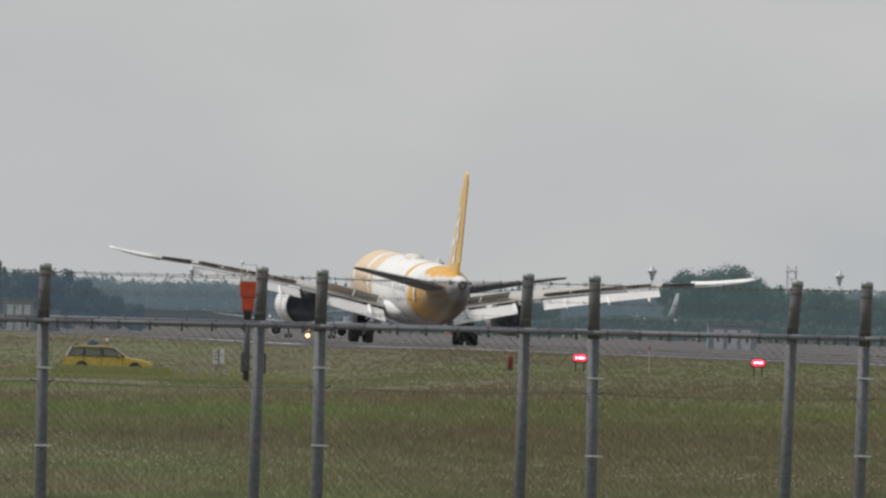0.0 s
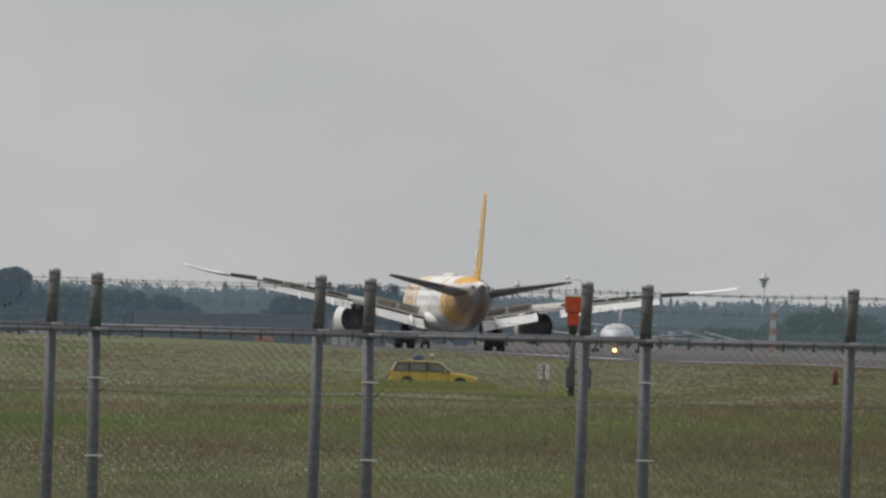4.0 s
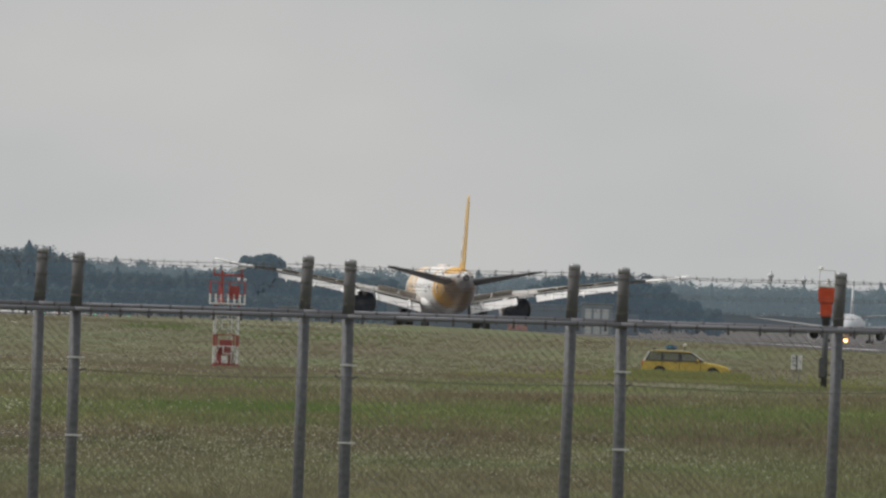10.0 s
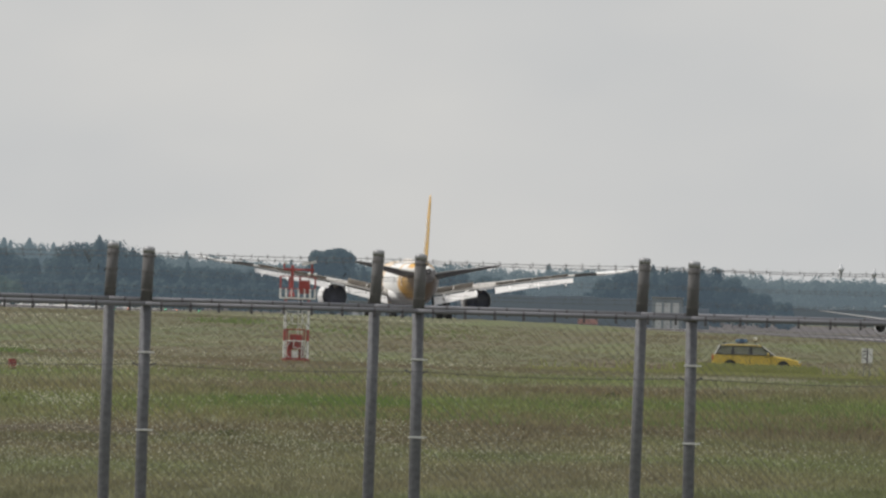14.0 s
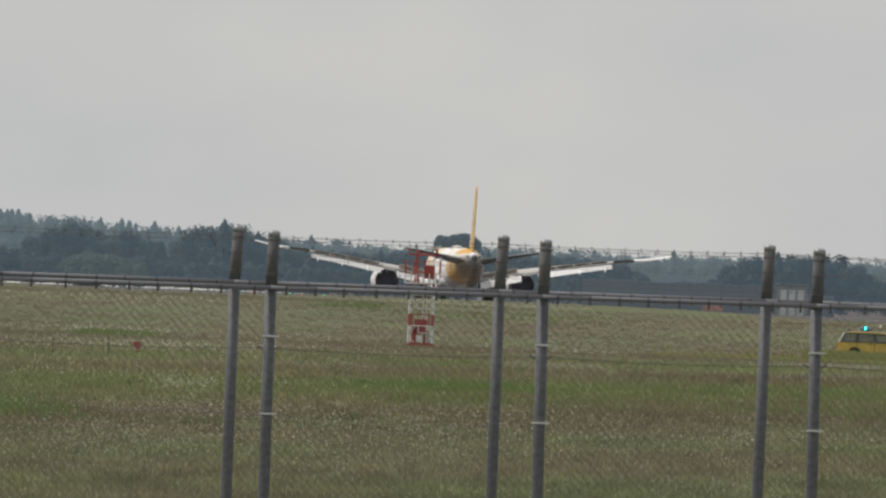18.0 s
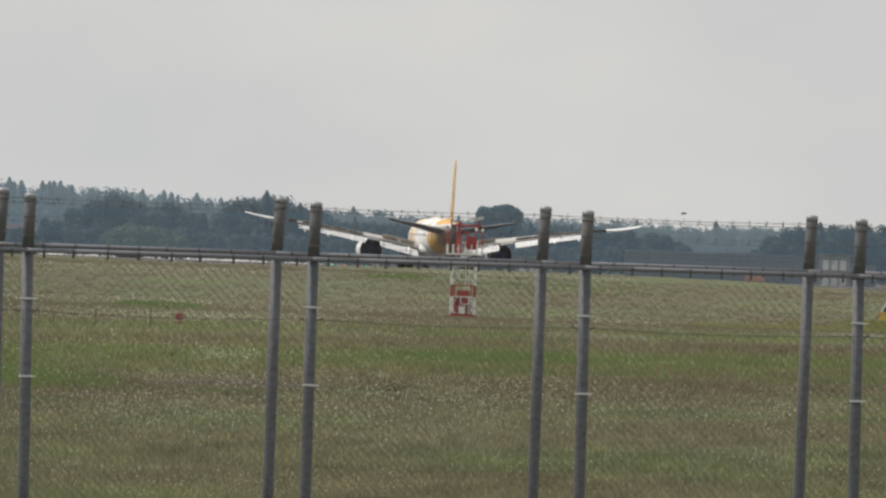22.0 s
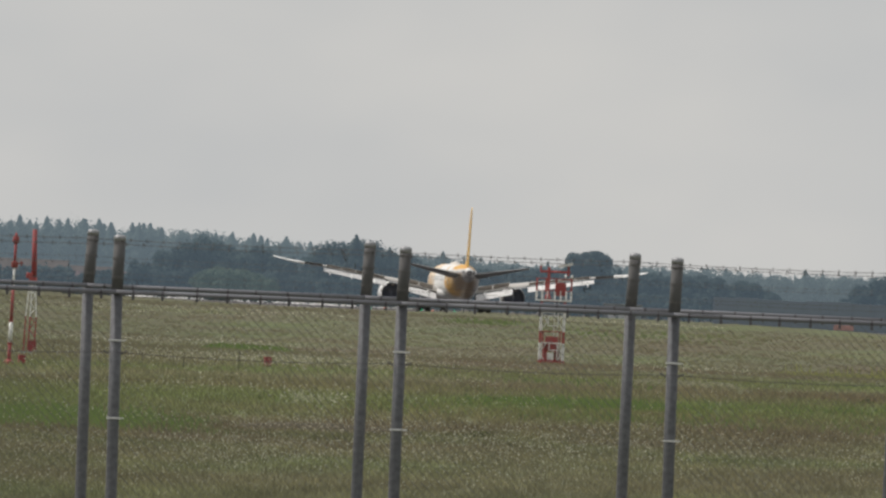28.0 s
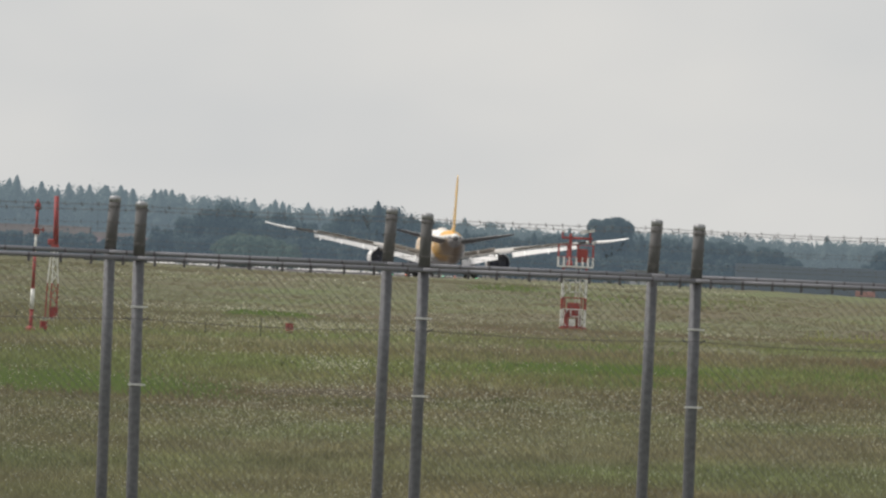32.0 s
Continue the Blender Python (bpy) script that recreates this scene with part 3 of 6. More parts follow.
def build_airliner():
    ac = thing("airliner", pose(0, 0, 0), "white and gold wide-body airliner rolling out with flaps lowered", "airplane")
    rows = [(31.8, 0.15, 4.3), (31.2, 0.8, 4.35), (30, 1.55, 4.5), (28, 2.25, 4.75), (25.5, 2.7, 4.95), (23, 2.88, 5.05), (10, 2.88, 5.05), (0, 2.88, 5.05), (-10, 2.88, 5.05),
            (-14, 2.78, 5.15), (-18, 2.5, 5.4), (-22, 2.05, 5.75), (-26, 1.45, 6.15), (-29, 0.9, 6.45), (-30.6, 0.5, 6.6), (-31.0, 0.36, 6.62)]
    vf = loft([circle(0, y, z, r, 32, "y", r * 1.03) for y, r, z in rows])
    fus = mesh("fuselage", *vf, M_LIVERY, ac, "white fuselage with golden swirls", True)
    mesh("exhaust_cone", *loft([circle(0, y, 6.62, r, 14) for y, r in ((-30.9, 0.40), (-31.15, 0.34), (-31.15, 0.26), (-30.6, 0.22))], caps=False), M_DARK, fus, "dark auxiliary exhaust outlet", True)
    mesh("antenna_fairing", *loft([[(sx * w, y, 7.95 + h * k) for sx, k in ((-1, 0), (-0.8, 0.8), (0, 1), (0.8, 0.8), (1, 0))] for y, w, h in ((4.2, 0.25, 0.1), (3.4, 0.75, 0.42), (0.6, 0.75, 0.45), (-0.6, 0.3, 0.1))], close=False), M_SPOILER, fus, "grey satellite antenna hump", True)
    # cockpit glass, cabin windows and doors
    for sx in (-1, 1):
        mesh("cockpit_window", *loft([[(sx * 0.15, 29.75, 5.55), (sx * 0.9, 29.3, 5.5)], [(sx * 0.18, 28.95, 6.22), (sx * 1.0, 28.5, 6.1)]], close=False), M_GLASS, fus)
        for d in (22.5, 12.0, -5.0, -17.5):
            r = 2.9 if d > -10 else 2.6
            zc = 5.05 if d > -10 else 5.35
            pts = [[(sx * r * math.cos(a) * 1.004, y, zc + r * 1.03 * math.sin(a)) for a in (-0.28, 0.0, 0.3, 0.42)] for y in (d - 0.5, d + 0.5)]
            mesh("cabin_door", *loft(pts, close=False), M_SKIN_WHITE, fus)
        for i in range(30):
            y = 20.5 - 1.15 * i
            if any(abs(y - d) < 0.9 for d in (12.0, -5.0)):
                continue
            a = 0.16
            vs = [(sx * 2.895 * math.cos(a + k), y + j, 5.05 + 2.96 * math.sin(a + k)) for k, j in ((-0.08, -0.14), (-0.08, 0.14), (0.08, 0.14), (0.08, -0.14))]
            mesh("cabin_window", vs, [(0, 1, 2, 3)], M_GLASS, fus)
    # belly fairing
    mesh("belly_fairing", *loft([[(w * math.cos(a), y, 3.4 + (h if math.sin(a) < 0 else 1.2) * math.sin(a)) for a in [2 * math.pi * i / 20 for i in range(20)]] for y, w, h in ((12, 1.2, 0.9), (9.5, 2.5, 1.35), (4, 3.05, 1.6), (-2, 3.05, 1.6), (-6.5, 2.4, 1.2), (-9, 1.0, 0.7))]), M_SKIN_WHITE, ac, "white belly fairing", True)
    for side in (-1, 1):
        xs = [2.0, 4, 6, 8, 10, 13, 16, 19, 22, 24.5, 26.5, 27.5, 28.5, 29.4, 30.1]
        rings = []
        for x in xs:
            le, te = lerp_tab(WLE, x), lerp_tab(WTE, x)
            rings.append(airfoil(x, le, te, lerp_tab(WZ, x), 0.135 - 0.0018 * x, 0.03 if x < 21 else 0.0))
        wing = mesh("wing", *mirror(loft(rings), side), M_WING, ac, "grey swept wing bent upwards", True)
        tipr = [airfoil(x, lerp_tab(WLE, x) + 0.02, lerp_tab(WTE, x) - 0.02, lerp_tab(WZ, x) + 0.12, 0.16, 0.10) for x in (25.0, 26.2, 27.5, 28.5, 29.4, 30.15)]
        mesh("wing_tip", *mirror(loft(tipr), side), M_SKIN_WHITE, wing, "white raked wing tip", True)

        def surface(name, x0, x1, hinge, chord, drop, mat, label, dz=-0.12, th=0.14, k=4):
            """A hinged panel behind the wing, turned down by drop degrees (up if negative)."""
            rr = []
            for i in range(k + 1):
                x = x0 + (x1 - x0) * i / k
                y = lerp_tab(WTE, x) + hinge
                z = lerp_tab(WZ, x) - 0.03 * (lerp_tab(WLE, x) - lerp_tab(WTE, x)) + dz
                c = chord(i / k)
                s, cs = math.sin(radians(drop)), math.cos(radians(drop))
                prof = [(0, th * 0.4), (0.15, th), (0.5, th * 0.7), (1, 0.02), (1, -0.02), (0.5, -th * 0.4), (0.15, -th * 0.6), (0, -th * 0.4)]
                rr.append([(x, y - f * c * cs + t * -s * 0, z - f * c * s + t * cs) for f, t in prof])
            return mesh(name, *mirror(loft(rr), side), mat, wing, label, False)

        surface("inboard_flap", 3.2, 9.0, 0.2, lambda k: 2.5 - 0.5 * k, 25, M_FLAP, "white inboard flap lowered", -0.25)
        surface("flaperon", 9.2, 11.2, 0.3, lambda k: 1.5, 8, M_STAB, "grey flaperon")
        surface("outboard_flap", 11.4, 21.8, 0.2, lambda k: 1.9 - 0.6 * k, 26, M_FLAP, "white outboard flap lowered", -0.2, k=6)
        surface("aileron", 22.0, 24.9, 0.9, lambda k: 1.5 - 0.3 * k, -16, M_STAB, "dark grey aileron", -0.02, 0.09)
        for j, (a, b) in enumerate(((3.6, 5.9), (6.0, 8.6), (11.6, 14.0), (14.1, 16.4), (16.5, 18.8), (18.9, 21.2))):
            surface("spoiler", a, b, 1.9 if a < 9 else 1.35, lambda k, a=a: 1.5 if a < 9 else 1.1, -24 if a < 9 else -12, M_SPOILER, "raised grey spoiler panel", 0.34 if a < 9 else 0.22, 0.05, 1)
        for x, ln in ((4.6, 4.0), (8.9, 4.4), (13.4, 3.6), (17.2, 3.2), (20.8, 2.8)):
            y, z = lerp_tab(WTE, x), lerp_tab(WZ, x) - 0.5
            mesh("flap_track_fairing", *mirror(loft([circle(x, y + ln * f, z - 0.15 - 0.75 * max(0, -f) * 1.6, r, 10, "y", r * 1.3) for f, r in ((0.55, 0.04), (0.3, 0.18), (0.0, 0.22), (-0.3, 0.16), (-0.55, 0.03))]), side), M_SKIN_WHITE, wing, "white flap track fairing", True)
        # engine
        ex, ez = side * 9.9, 2.9
        eng = mesh("engine_cowl", *loft([circle(ex, y, ez, r, 28) for y, r in ((6.0, 1.42), (10.6, 1.42), (11.1, 1.5), (11.25, 1.6), (11.1, 1.7), (10.2, 1.88), (8.4, 1.94), (6.3, 1.88))], caps=False), M_SKIN_WHITE, ac, "white engine cowl", True)
        mesh("reverser_sleeve", *loft([circle(ex, y, ez, r, 28) for y, r in ((6.0, 1.87), (5.0, 1.82), (3.5, 1.70), (3.5, 1.66), (5.0, 1.72), (6.0, 1.74), (6.0, 1.87))], caps=False), M_SKIN_WHITE, eng, "white reverser sleeve slid back", True)
        mesh("cascade_ring", *loft([circle(ex, y, ez, r, 28) for y, r in ((6.5, 1.78), (5.8, 1.76), (5.8, 1.5), (6.5, 1.5))], caps=False), M_NOZZLE, eng, "dark reverser cascade ring", True)
        mesh("duct_blocker", *loft([circle(ex, y, ez, r, 28) for y, r in ((5.0, 1.72), (4.25, 1.665), (4.24, 0.5))], caps=False), M_NOZZLE, eng, "dark blocked fan duct", True)
        mesh("core_nozzle", *loft([circle(ex, y, ez, r, 20) for y, r in ((7.5, 1.0), (5.0, 0.95), (4.22, 0.66), (4.20, 0.42), (4.0, 0.08))]), M_NOZZLE, eng, "dark core nozzle and plug", True)
        mesh("fan", *loft([circle(ex, y, ez, r, 24) for y, r in ((9.6, 1.42), (9.55, 0.4), (10.4, 0.05))]), M_DARK, eng, "dark fan disc", True)
        mesh("pylon", *mirror(loft([[(9.72, y, a), (10.08, y, a), (10.02, y, b), (9.78, y, b)] for y, a, b in ((9.2, 4.6, 4.85), (6.0, 4.45, 5.2), (2.5, 4.0, 5.0), (-0.5, 4.3, 4.6))]), side), M_WING, eng, "grey engine pylon", True)
        # tailplane
        srings = [airfoil(x, le, te, z, 0.115, -0.085) for x, le, te, z in ((0.8, -20.6, -27.6, 5.55), (3.5, -22.6, -28.4, 6.15), (7.0, -25.3, -29.4, 7.0), (9.0, -27.0, -30.0, 7.45), (9.75, -28.2, -30.2, 7.62))]
        stab = mesh("tailplane", *mirror(loft(srings), side), M_STAB, ac, "dark grey tailplane", True)
        mesh("elevator", *mirror(loft([[(x, te + 1.6 * k, z + 0.09 * k + 0.03), (x, te - 0.04, z + 0.0), (x, te + 1.6 * k, z - 0.09 * k - 0.02)] for x, te, z, k in ((1.5, -27.85, 6.48, 1.0), (9.0, -29.95, 7.70, 0.5))]), side), M_STAB, stab)
        # main gear
        gx = side * 4.9
        leg = mesh("main_gear_leg", *join(tube((gx, 0.0, 0.9), (gx - side * 0.25, 0.3, 3.6), 0.24, 10), tube((gx, 0.1, 1.5), (gx - side * 1.9, 0.2, 3.4), 0.11, 8), tube((gx, -0.75, 0.68), (gx, 0.75, 0.68), 0.17, 8)), M_POLE, ac, "steel main landing gear leg", True)
        mesh("gear_door", *mirror(block(5.45, 5.53, -1.3, 1.6, 1.1, 3.7), side), M_STAB, leg, "grey gear door")
        # filler blocks bulk out the gear to look solid from the camera
        mesh("brace_strut", *join(tube((gx - side * 0.1, 0.2, 1.3), (gx - side * 0.2, 2.4, 3.3), 0.13, 8), tube((gx, -0.9, 1.15), (gx - side * 0.2, -0.2, 2.6), 0.10, 8), tube((gx - side * 0.75, -0.75, 0.66), (gx + side * 0.75, -0.75, 0.66), 0.14, 8), tube((gx - side * 0.75, 0.75, 0.66), (gx + side * 0.75, 0.75, 0.66), 0.14, 8), block(gx - 0.34, gx + 0.34, -0.5, 0.7, 1.35, 2.5, 0.06), block(gx - 0.55, gx + 0.55, -0.6, 0.6, 0.55, 1.35, 0.08)), M_POLE, leg, "dark struts, axles and hoses")
        mesh("inner_gear_door", *mirror(block(3.3, 3.38, -1.4, 1.6, 1.3, 3.2), side), M_STAB, leg, "grey inner gear door")
        for wy in (-0.75, 0.75):
            for wx in (-0.66, 0.66):
                prof = ((-0.36, 0.36), (-0.36, 0.60), (-0.26, 0.67), (0.0, 0.69), (0.26, 0.67), (0.36, 0.60), (0.36, 0.36))
                wh = mesh("wheel", *loft([circle(gx + wx + px, wy, 0.66, r, 20, "x") for px, r in prof]), M_TYRE, leg, "black main wheel", True)
                mesh("rim", *loft([circle(gx + wx + px, wy, 0.66, r, 14, "x") for px, r in ((-0.37, 0.16), (-0.365, 0.35), (0.365, 0.35), (0.37, 0.16))]), M_DARK, wh, "", True)
    # tail strobes: bright plate in an added drum, seen while its slot faces aft
    for sx in (-1, 1):
        drum = mesh("strobe_drum", *join(block(-0.17, -0.10, -0.16, 0.16, -0.15, 0.15, 0.01), block(0.10, 0.17, -0.16, 0.16, -0.15, 0.15, 0.01), block(-0.17, 0.17, 0.10, 0.16, -0.15, 0.15, 0.01), block(-0.17, 0.17, -0.16, 0.16, 0.13, 0.17, 0.01)), M_STAB, ac, "dark turning shade of the tail strobe")
        drum.matrix_basis = pose(sx * 0.85, -29.6, 6.75)
        mesh("strobe_lamp", [(-0.1, 0.09, -0.14), (0.1, 0.09, -0.14), (0.1, 0.09, 0.13), (-0.1, 0.09, 0.13)], [(0, 1, 2, 3)], M_STROBE, drum, "white strobe lamp plate")
        strobes.append((sx, drum))
    # fin
    frings = []
    for z, le, te, t in ((7.0, -18.6, -28.3, 0.50), (7.9, -21.2, -28.6, 0.46), (9.0, -22.4, -28.9, 0.42), (12.0, -24.7, -29.8, 0.34), (15.0, -27.2, -30.8, 0.26), (16.6, -28.7, -31.3, 0.20), (17.0, -29.5, -31.3, 0.12)):
        c = le - te
        prof = [(0, 0), (0.04, 0.5), (0.2, 0.95), (0.45, 1), (0.72, 0.6), (1, 0.12), (1, -0.12), (0.72, -0.6), (0.45, -1), (0.2, -0.95), (0.04, -0.5)]
        frings.append([(w * t * 0.42, le - f * c, z) for f, w in prof])
    fin = mesh("fin", *loft(frings), M_GOLD, ac, "tall gold tail fin", True)
    mesh("rudder", *loft([[(-t, te + c, z), (t, te + c, z), (0.05, te - 0.03, z), (-0.05, te - 0.03, z)] for z, te, c, t in ((8.6, -28.8, 2.6, 0.15), (16.2, -31.2, 1.2, 0.08))]), M_GOLD, fin, "gold rudder", False)
    # pale emblem shapes on both faces of the fin
    for side in (-1, 1):
        for z, y, r in ((9.6, -25.3, 1.25), (11.5, -26.9, 1.05), (13.0, -27.9, 0.75)):
            c = 12
            outer = [(side * 0.22 * (1 - (z - 7) * 0.055), y + r * math.cos(2 * math.pi * i / c), z + r * math.sin(2 * math.pi * i / c)) for i in range(c)]
            inner = [(side * 0.23 * (1 - (z - 7) * 0.055), y + 0.42 * r * math.cos(2 * math.pi * i / c), z + 0.42 * r * math.sin(2 * math.pi * i / c)) for i in range(c)]
            mesh("emblem", *loft([outer, inner], caps=False), M_SKIN_WHITE, fin, "white round emblem shape")
    # nose gear
    ng = mesh("nose_gear_leg", *join(tube((0, 25.8, 0.5), (0, 25.5, 2.9), 0.17, 10), block(-0.55, -0.48, 24.8, 26.4, 1.5, 2.6), block(0.48, 0.55, 24.8, 26.4, 1.5, 2.6), tube((-0.4, 25.8, 0.5), (0.4, 25.8, 0.5), 0.08, 8)), M_POLE, ac, "steel nose gear leg", True)
    for wx in (-0.36, 0.36):
        mesh("wheel", *loft([circle(wx + px, 25.8, 0.5, r, 18, "x") for px, r in ((-0.16, 0.3), (-0.14, 0.45), (0, 0.5), (0.14, 0.45), (0.16, 0.3))]), M_TYRE, ng, "black nose wheel", True)
    return ac


airliner = build_airliner()
# ---- two parallel chain-link perimeter fences ----
def zigzag(width, top, low, pitch=0.068, heavy=0.00095, light=0.00042):
    """Chain-link panel: two sets of slanting wires, the one behind the other."""
    vs, fs = [], []
    for turn, r, y in ((1, heavy, 0.0), (-1, light, 0.006)):
        k = -int((top - low + width) / pitch) - 2
        while k * pitch < width + top:
            c = k * pitch
            # x = c + turn * (top - z), cut at the panel's sides
            z0, z1 = top, low
            ends = sorted((top - turn * (-width / 2 - c), top - turn * (width / 2 - c)))
            z1, z0 = max(low, ends[0]), min(top, ends[1])
            if z0 - z1 > 0.01:
                o = len(vs)
                for z in (z0, z1):
                    x = c + turn * (top - z)
                    vs += [(x - r * 1.4, y - r, z), (x + r * 1.4, y - r, z), (x, y + r, z)]
                fs += [(o, o + 1, o + 4, o + 3), (o + 1, o + 2, o + 5, o + 4), (o + 2, o, o + 3, o + 5)]
            k += 1
    return vs, fs


def barbed(width, r=0.0013, barb=1.0):
    """Two-strand wire with a four-point barb every hand's width."""
    pieces = []
    n = int(width / 0.25)
    for s in (0, math.pi):
        rings = []
        for k in range(n * 2 + 1):
            x = -width / 2 + width * k / (n * 2)
            a = s + k * 1.5
            sag = -0.012 * (1 - (2 * x / width) ** 2)
            rings.append([(x, 0.003 * math.cos(a) + r * p, 0.003 * math.sin(a) + sag + r * q) for p, q in ((1, 0), (0, 1), (-1, 0), (0, -1))])
        pieces.append(loft(rings))
    k = int(width / 0.125)
    for i in range(k):
        x = -width / 2 + 0.06 + 0.125 * i
        sag = -0.012 * (1 - (2 * x / width) ** 2)
        pieces.append(tube((x - 0.006, -0.012, sag - 0.016), (x + 0.006, 0.012, sag + 0.016), 0.0026 * barb, 4))
        pieces.append(tube((x + 0.008, 0.014, sag - 0.016), (x - 0.008, -0.014, sag + 0.018), 0.0026 * barb, 4))
    return join(*pieces)


def build_fence(kind, d, posts, top, top_climb, rail, label, level, climb):
    """posts: bearings of each post's head, of its bend at the rail and of its shaft low down (0.9 m up); top, rail: heights in metres at x = 0;
    top_climb: slope of the line of heads; level, climb: height of the rail at x = 0 and its slope along the fence."""
    fence = thing(kind, pose(0, d, 0), label, "fence", "perimeter fences")
    near = kind == "near_fence"
    r = 0.042
    made = {}

    def shared(name, vf, mat, x, y=0.0, z=0.0, lab="", smooth=False, rot=0.0, parent=fence, key=None):
        key = key or name
        if key not in made:
            ob = mesh(name, *vf, mat, parent, lab, smooth)
            made[key] = ob.data
        else:
            ob = new(name, made[key])
            ob.parent = parent
            if lab:
                tagged(ob, lab)
        ob.matrix_basis = pose(x, y, z, 0, rot, 0)
        return ob

    rng = random.Random(int(d * 10))
    px = []
    for k, (head, bend, low) in enumerate(posts):
        xh, xb, xl = head * d / F, bend * d / F, low * d / F
        px.append(xb)
        high = top + top_climb * xb
        tilt = math.degrees(math.atan((xb - xl) / (rail - 0.9)))
        lean = math.degrees(math.atan((xh - xb) / (high - rail))) - tilt
        foot = xb - (xb - xl) / (rail - 0.9) * rail
        post = shared("post", loft([circle(0, 0, z, r, 18, "z") for z in (-0.2, 0.6, 1.4, rail - 0.03)]), M_POST, foot, 0, 0, "galvanised steel fence post", True, tilt)
        arm = shared("post_arm", loft([circle(0, 0, z, rr, 18, "z") for z, rr in ((0, r * 1.02), (high - rail, r * 1.02))]), M_ARM, 0, 0, rail - 0.03, "dark weathered upper end of the post", True, lean, post, f"arm{k}")
        shared("post_cap", loft([circle(0, 0, z, rr, 18, "z") for z, rr in ((-0.03, r * 1.07), (0.0, r * 1.07), (0.010, r * 0.95), (0.016, r * 0.6), (0.018, r * 0.1))]), M_CAP, 0, 0, high - rail, "pale rounded post cap", True, 0, arm)
        for z in (0.11, 0.245, 0.36):
            shared("wire_tie", loft([circle(0, 0, h, r * 1.1, 14, "z") for h in (-0.005, 0.005)]), M_BARB, 0, 0, z, "", False, 0, arm)
        if near:
            lift = CLAMP_LIFT[k]
            for zc in (high - 0.787 + lift, high - 1.356 + lift):
                shared("clamp", join(loft([circle(0, 0, z, r * 1.1, 16, "z") for z in (-0.007, 0.007)]), block(-0.05, 0.078, -0.056, -0.046, -0.005, 0.005)), M_CLAMP, 0, 0, zc, "bright metal clamp band", False, 0, post)
            shared("wire_hook", tube((-0.085, -0.02, 0.018), (-0.045, -0.03, -0.004), 0.006, 5), M_HOOK, 0, 0, high - 0.882, "", False, 0, post)
            shared("wire_hook", tube((0.045, -0.03, -0.004), (0.085, -0.02, 0.018), 0.006, 5), M_HOOK, 0, 0, high - 0.882, "", False, 0, post, "wire_hook_b")
    for a, b in zip(px, px[1:]):
        m, w = (a + b) / 2, b - a
        tip, lift = -math.degrees(math.atan(climb)), level + climb * m
        tip_top, high = -math.degrees(math.atan(top_climb)), top + top_climb * m
        shared("top_rail", loft([circle(k, 0, 0, 0.017, 12, "x") for k in (-w / 2, 0, w / 2)]), M_RAIL, m, -0.05, lift, "galvanised round top rail", True, tip, fence, f"rail{w:.2f}")
        shared("mesh_panel", zigzag(w, rail + 0.01, 0.05), M_WIRE, m, 0.055, lift - rail, "chain-link wire mesh panel", False, tip, fence, f"panel{w:.2f}")
        for k, drop in enumerate((0.082, 0.217, 0.337)):
            lab = "twisted barbed wire strand" if k == 0 else "thin slack barbed wire strand"
            shared("barbed_strand", barbed(w, 0.0012, 0.75) if k == 0 else barbed(w, 0.0006, 0.35), M_BARB, m, -0.055, high - drop, lab, False, tip_top, fence, f"barb{k > 0}{w:.2f}")
        if near:
            shared("tension_wire", loft([[(w * (k / 8 - 0.5), 0.0022 * p, -0.025 * (1 - (k / 4 - 1) ** 2) + 0.0022 * q) for p, q in ((1, 0), (0, 1), (-1, 0), (0, -1))] for k in range(9)]), M_HOOK, m, -0.06, high - 0.872, "thin tension wire", False, tip_top, fence, f"tens{w:.2f}")
        n = 9
        for k in range(n):
            x = a + (k + 0.5 + rng.uniform(-0.08, 0.08)) * w / n
            shared("mesh_clip", join(loft([circle(k2, 0, 0, 0.0195, 10, "x") for k2 in (-0.007, 0.007)]), block(-0.010, 0.010, -0.026, 0.0, -0.052, -0.014)), M_HOOK, x, -0.05, level + climb * x, "", False, 0)
    return fence


NEAR_POSTS = [(-2570, -2571, -2568), (-2080, -2081, -2078), (-1585.6, -1586.8, -1581), (-1078.3, -1080.8, -1080), (-596.6, -598.4, -595.3),
              (-112.5, -114, -110.5), (377.9, 376.2, 378.5), (859.8, 860.2, 864), (1342.6, 1340.2, 1338), (1826, 1826, 1828)]
FAR_POSTS = [(-2590, -2596, -2596), (-2110, -2116, -2116), (-1633.1, -1638.5, -1635), (-1141.6, -1145.7, -1146), (-671.6, -676, -677),
             (-200.3, -203.4, -206), (271.8, 268.5, 265.5), (742.5, 738, 736.5), (1219.4, 1211.1, 1205.5), (1684, 1679, 1678)]
CLAMP_LIFT = [0.0, 0.0, 0.0, 0.0, 0.0, 0.009, 0.052, 0.019, 0.063, 0.0]
build_fence("near_fence", 123.7, NEAR_POSTS, 2.778, 0.0048, 2.345, "galvanised chain-link fence with barbed wire on top", 2.344, 0.0047)
build_fence("far_fence", 127.6, FAR_POSTS, 2.803, 0.0018, 2.365, "second chain-link fence with barbed wire behind the first", 2.363, 0.0018)
# ---- things on the airfield ----
def standing(u, d, rz=0.0):
    x = u * d / F
    return pose(x, d, ground_z(x, d), 0, 0, rz)


# yellow estate car, nose to the right, in long grass
drums = []


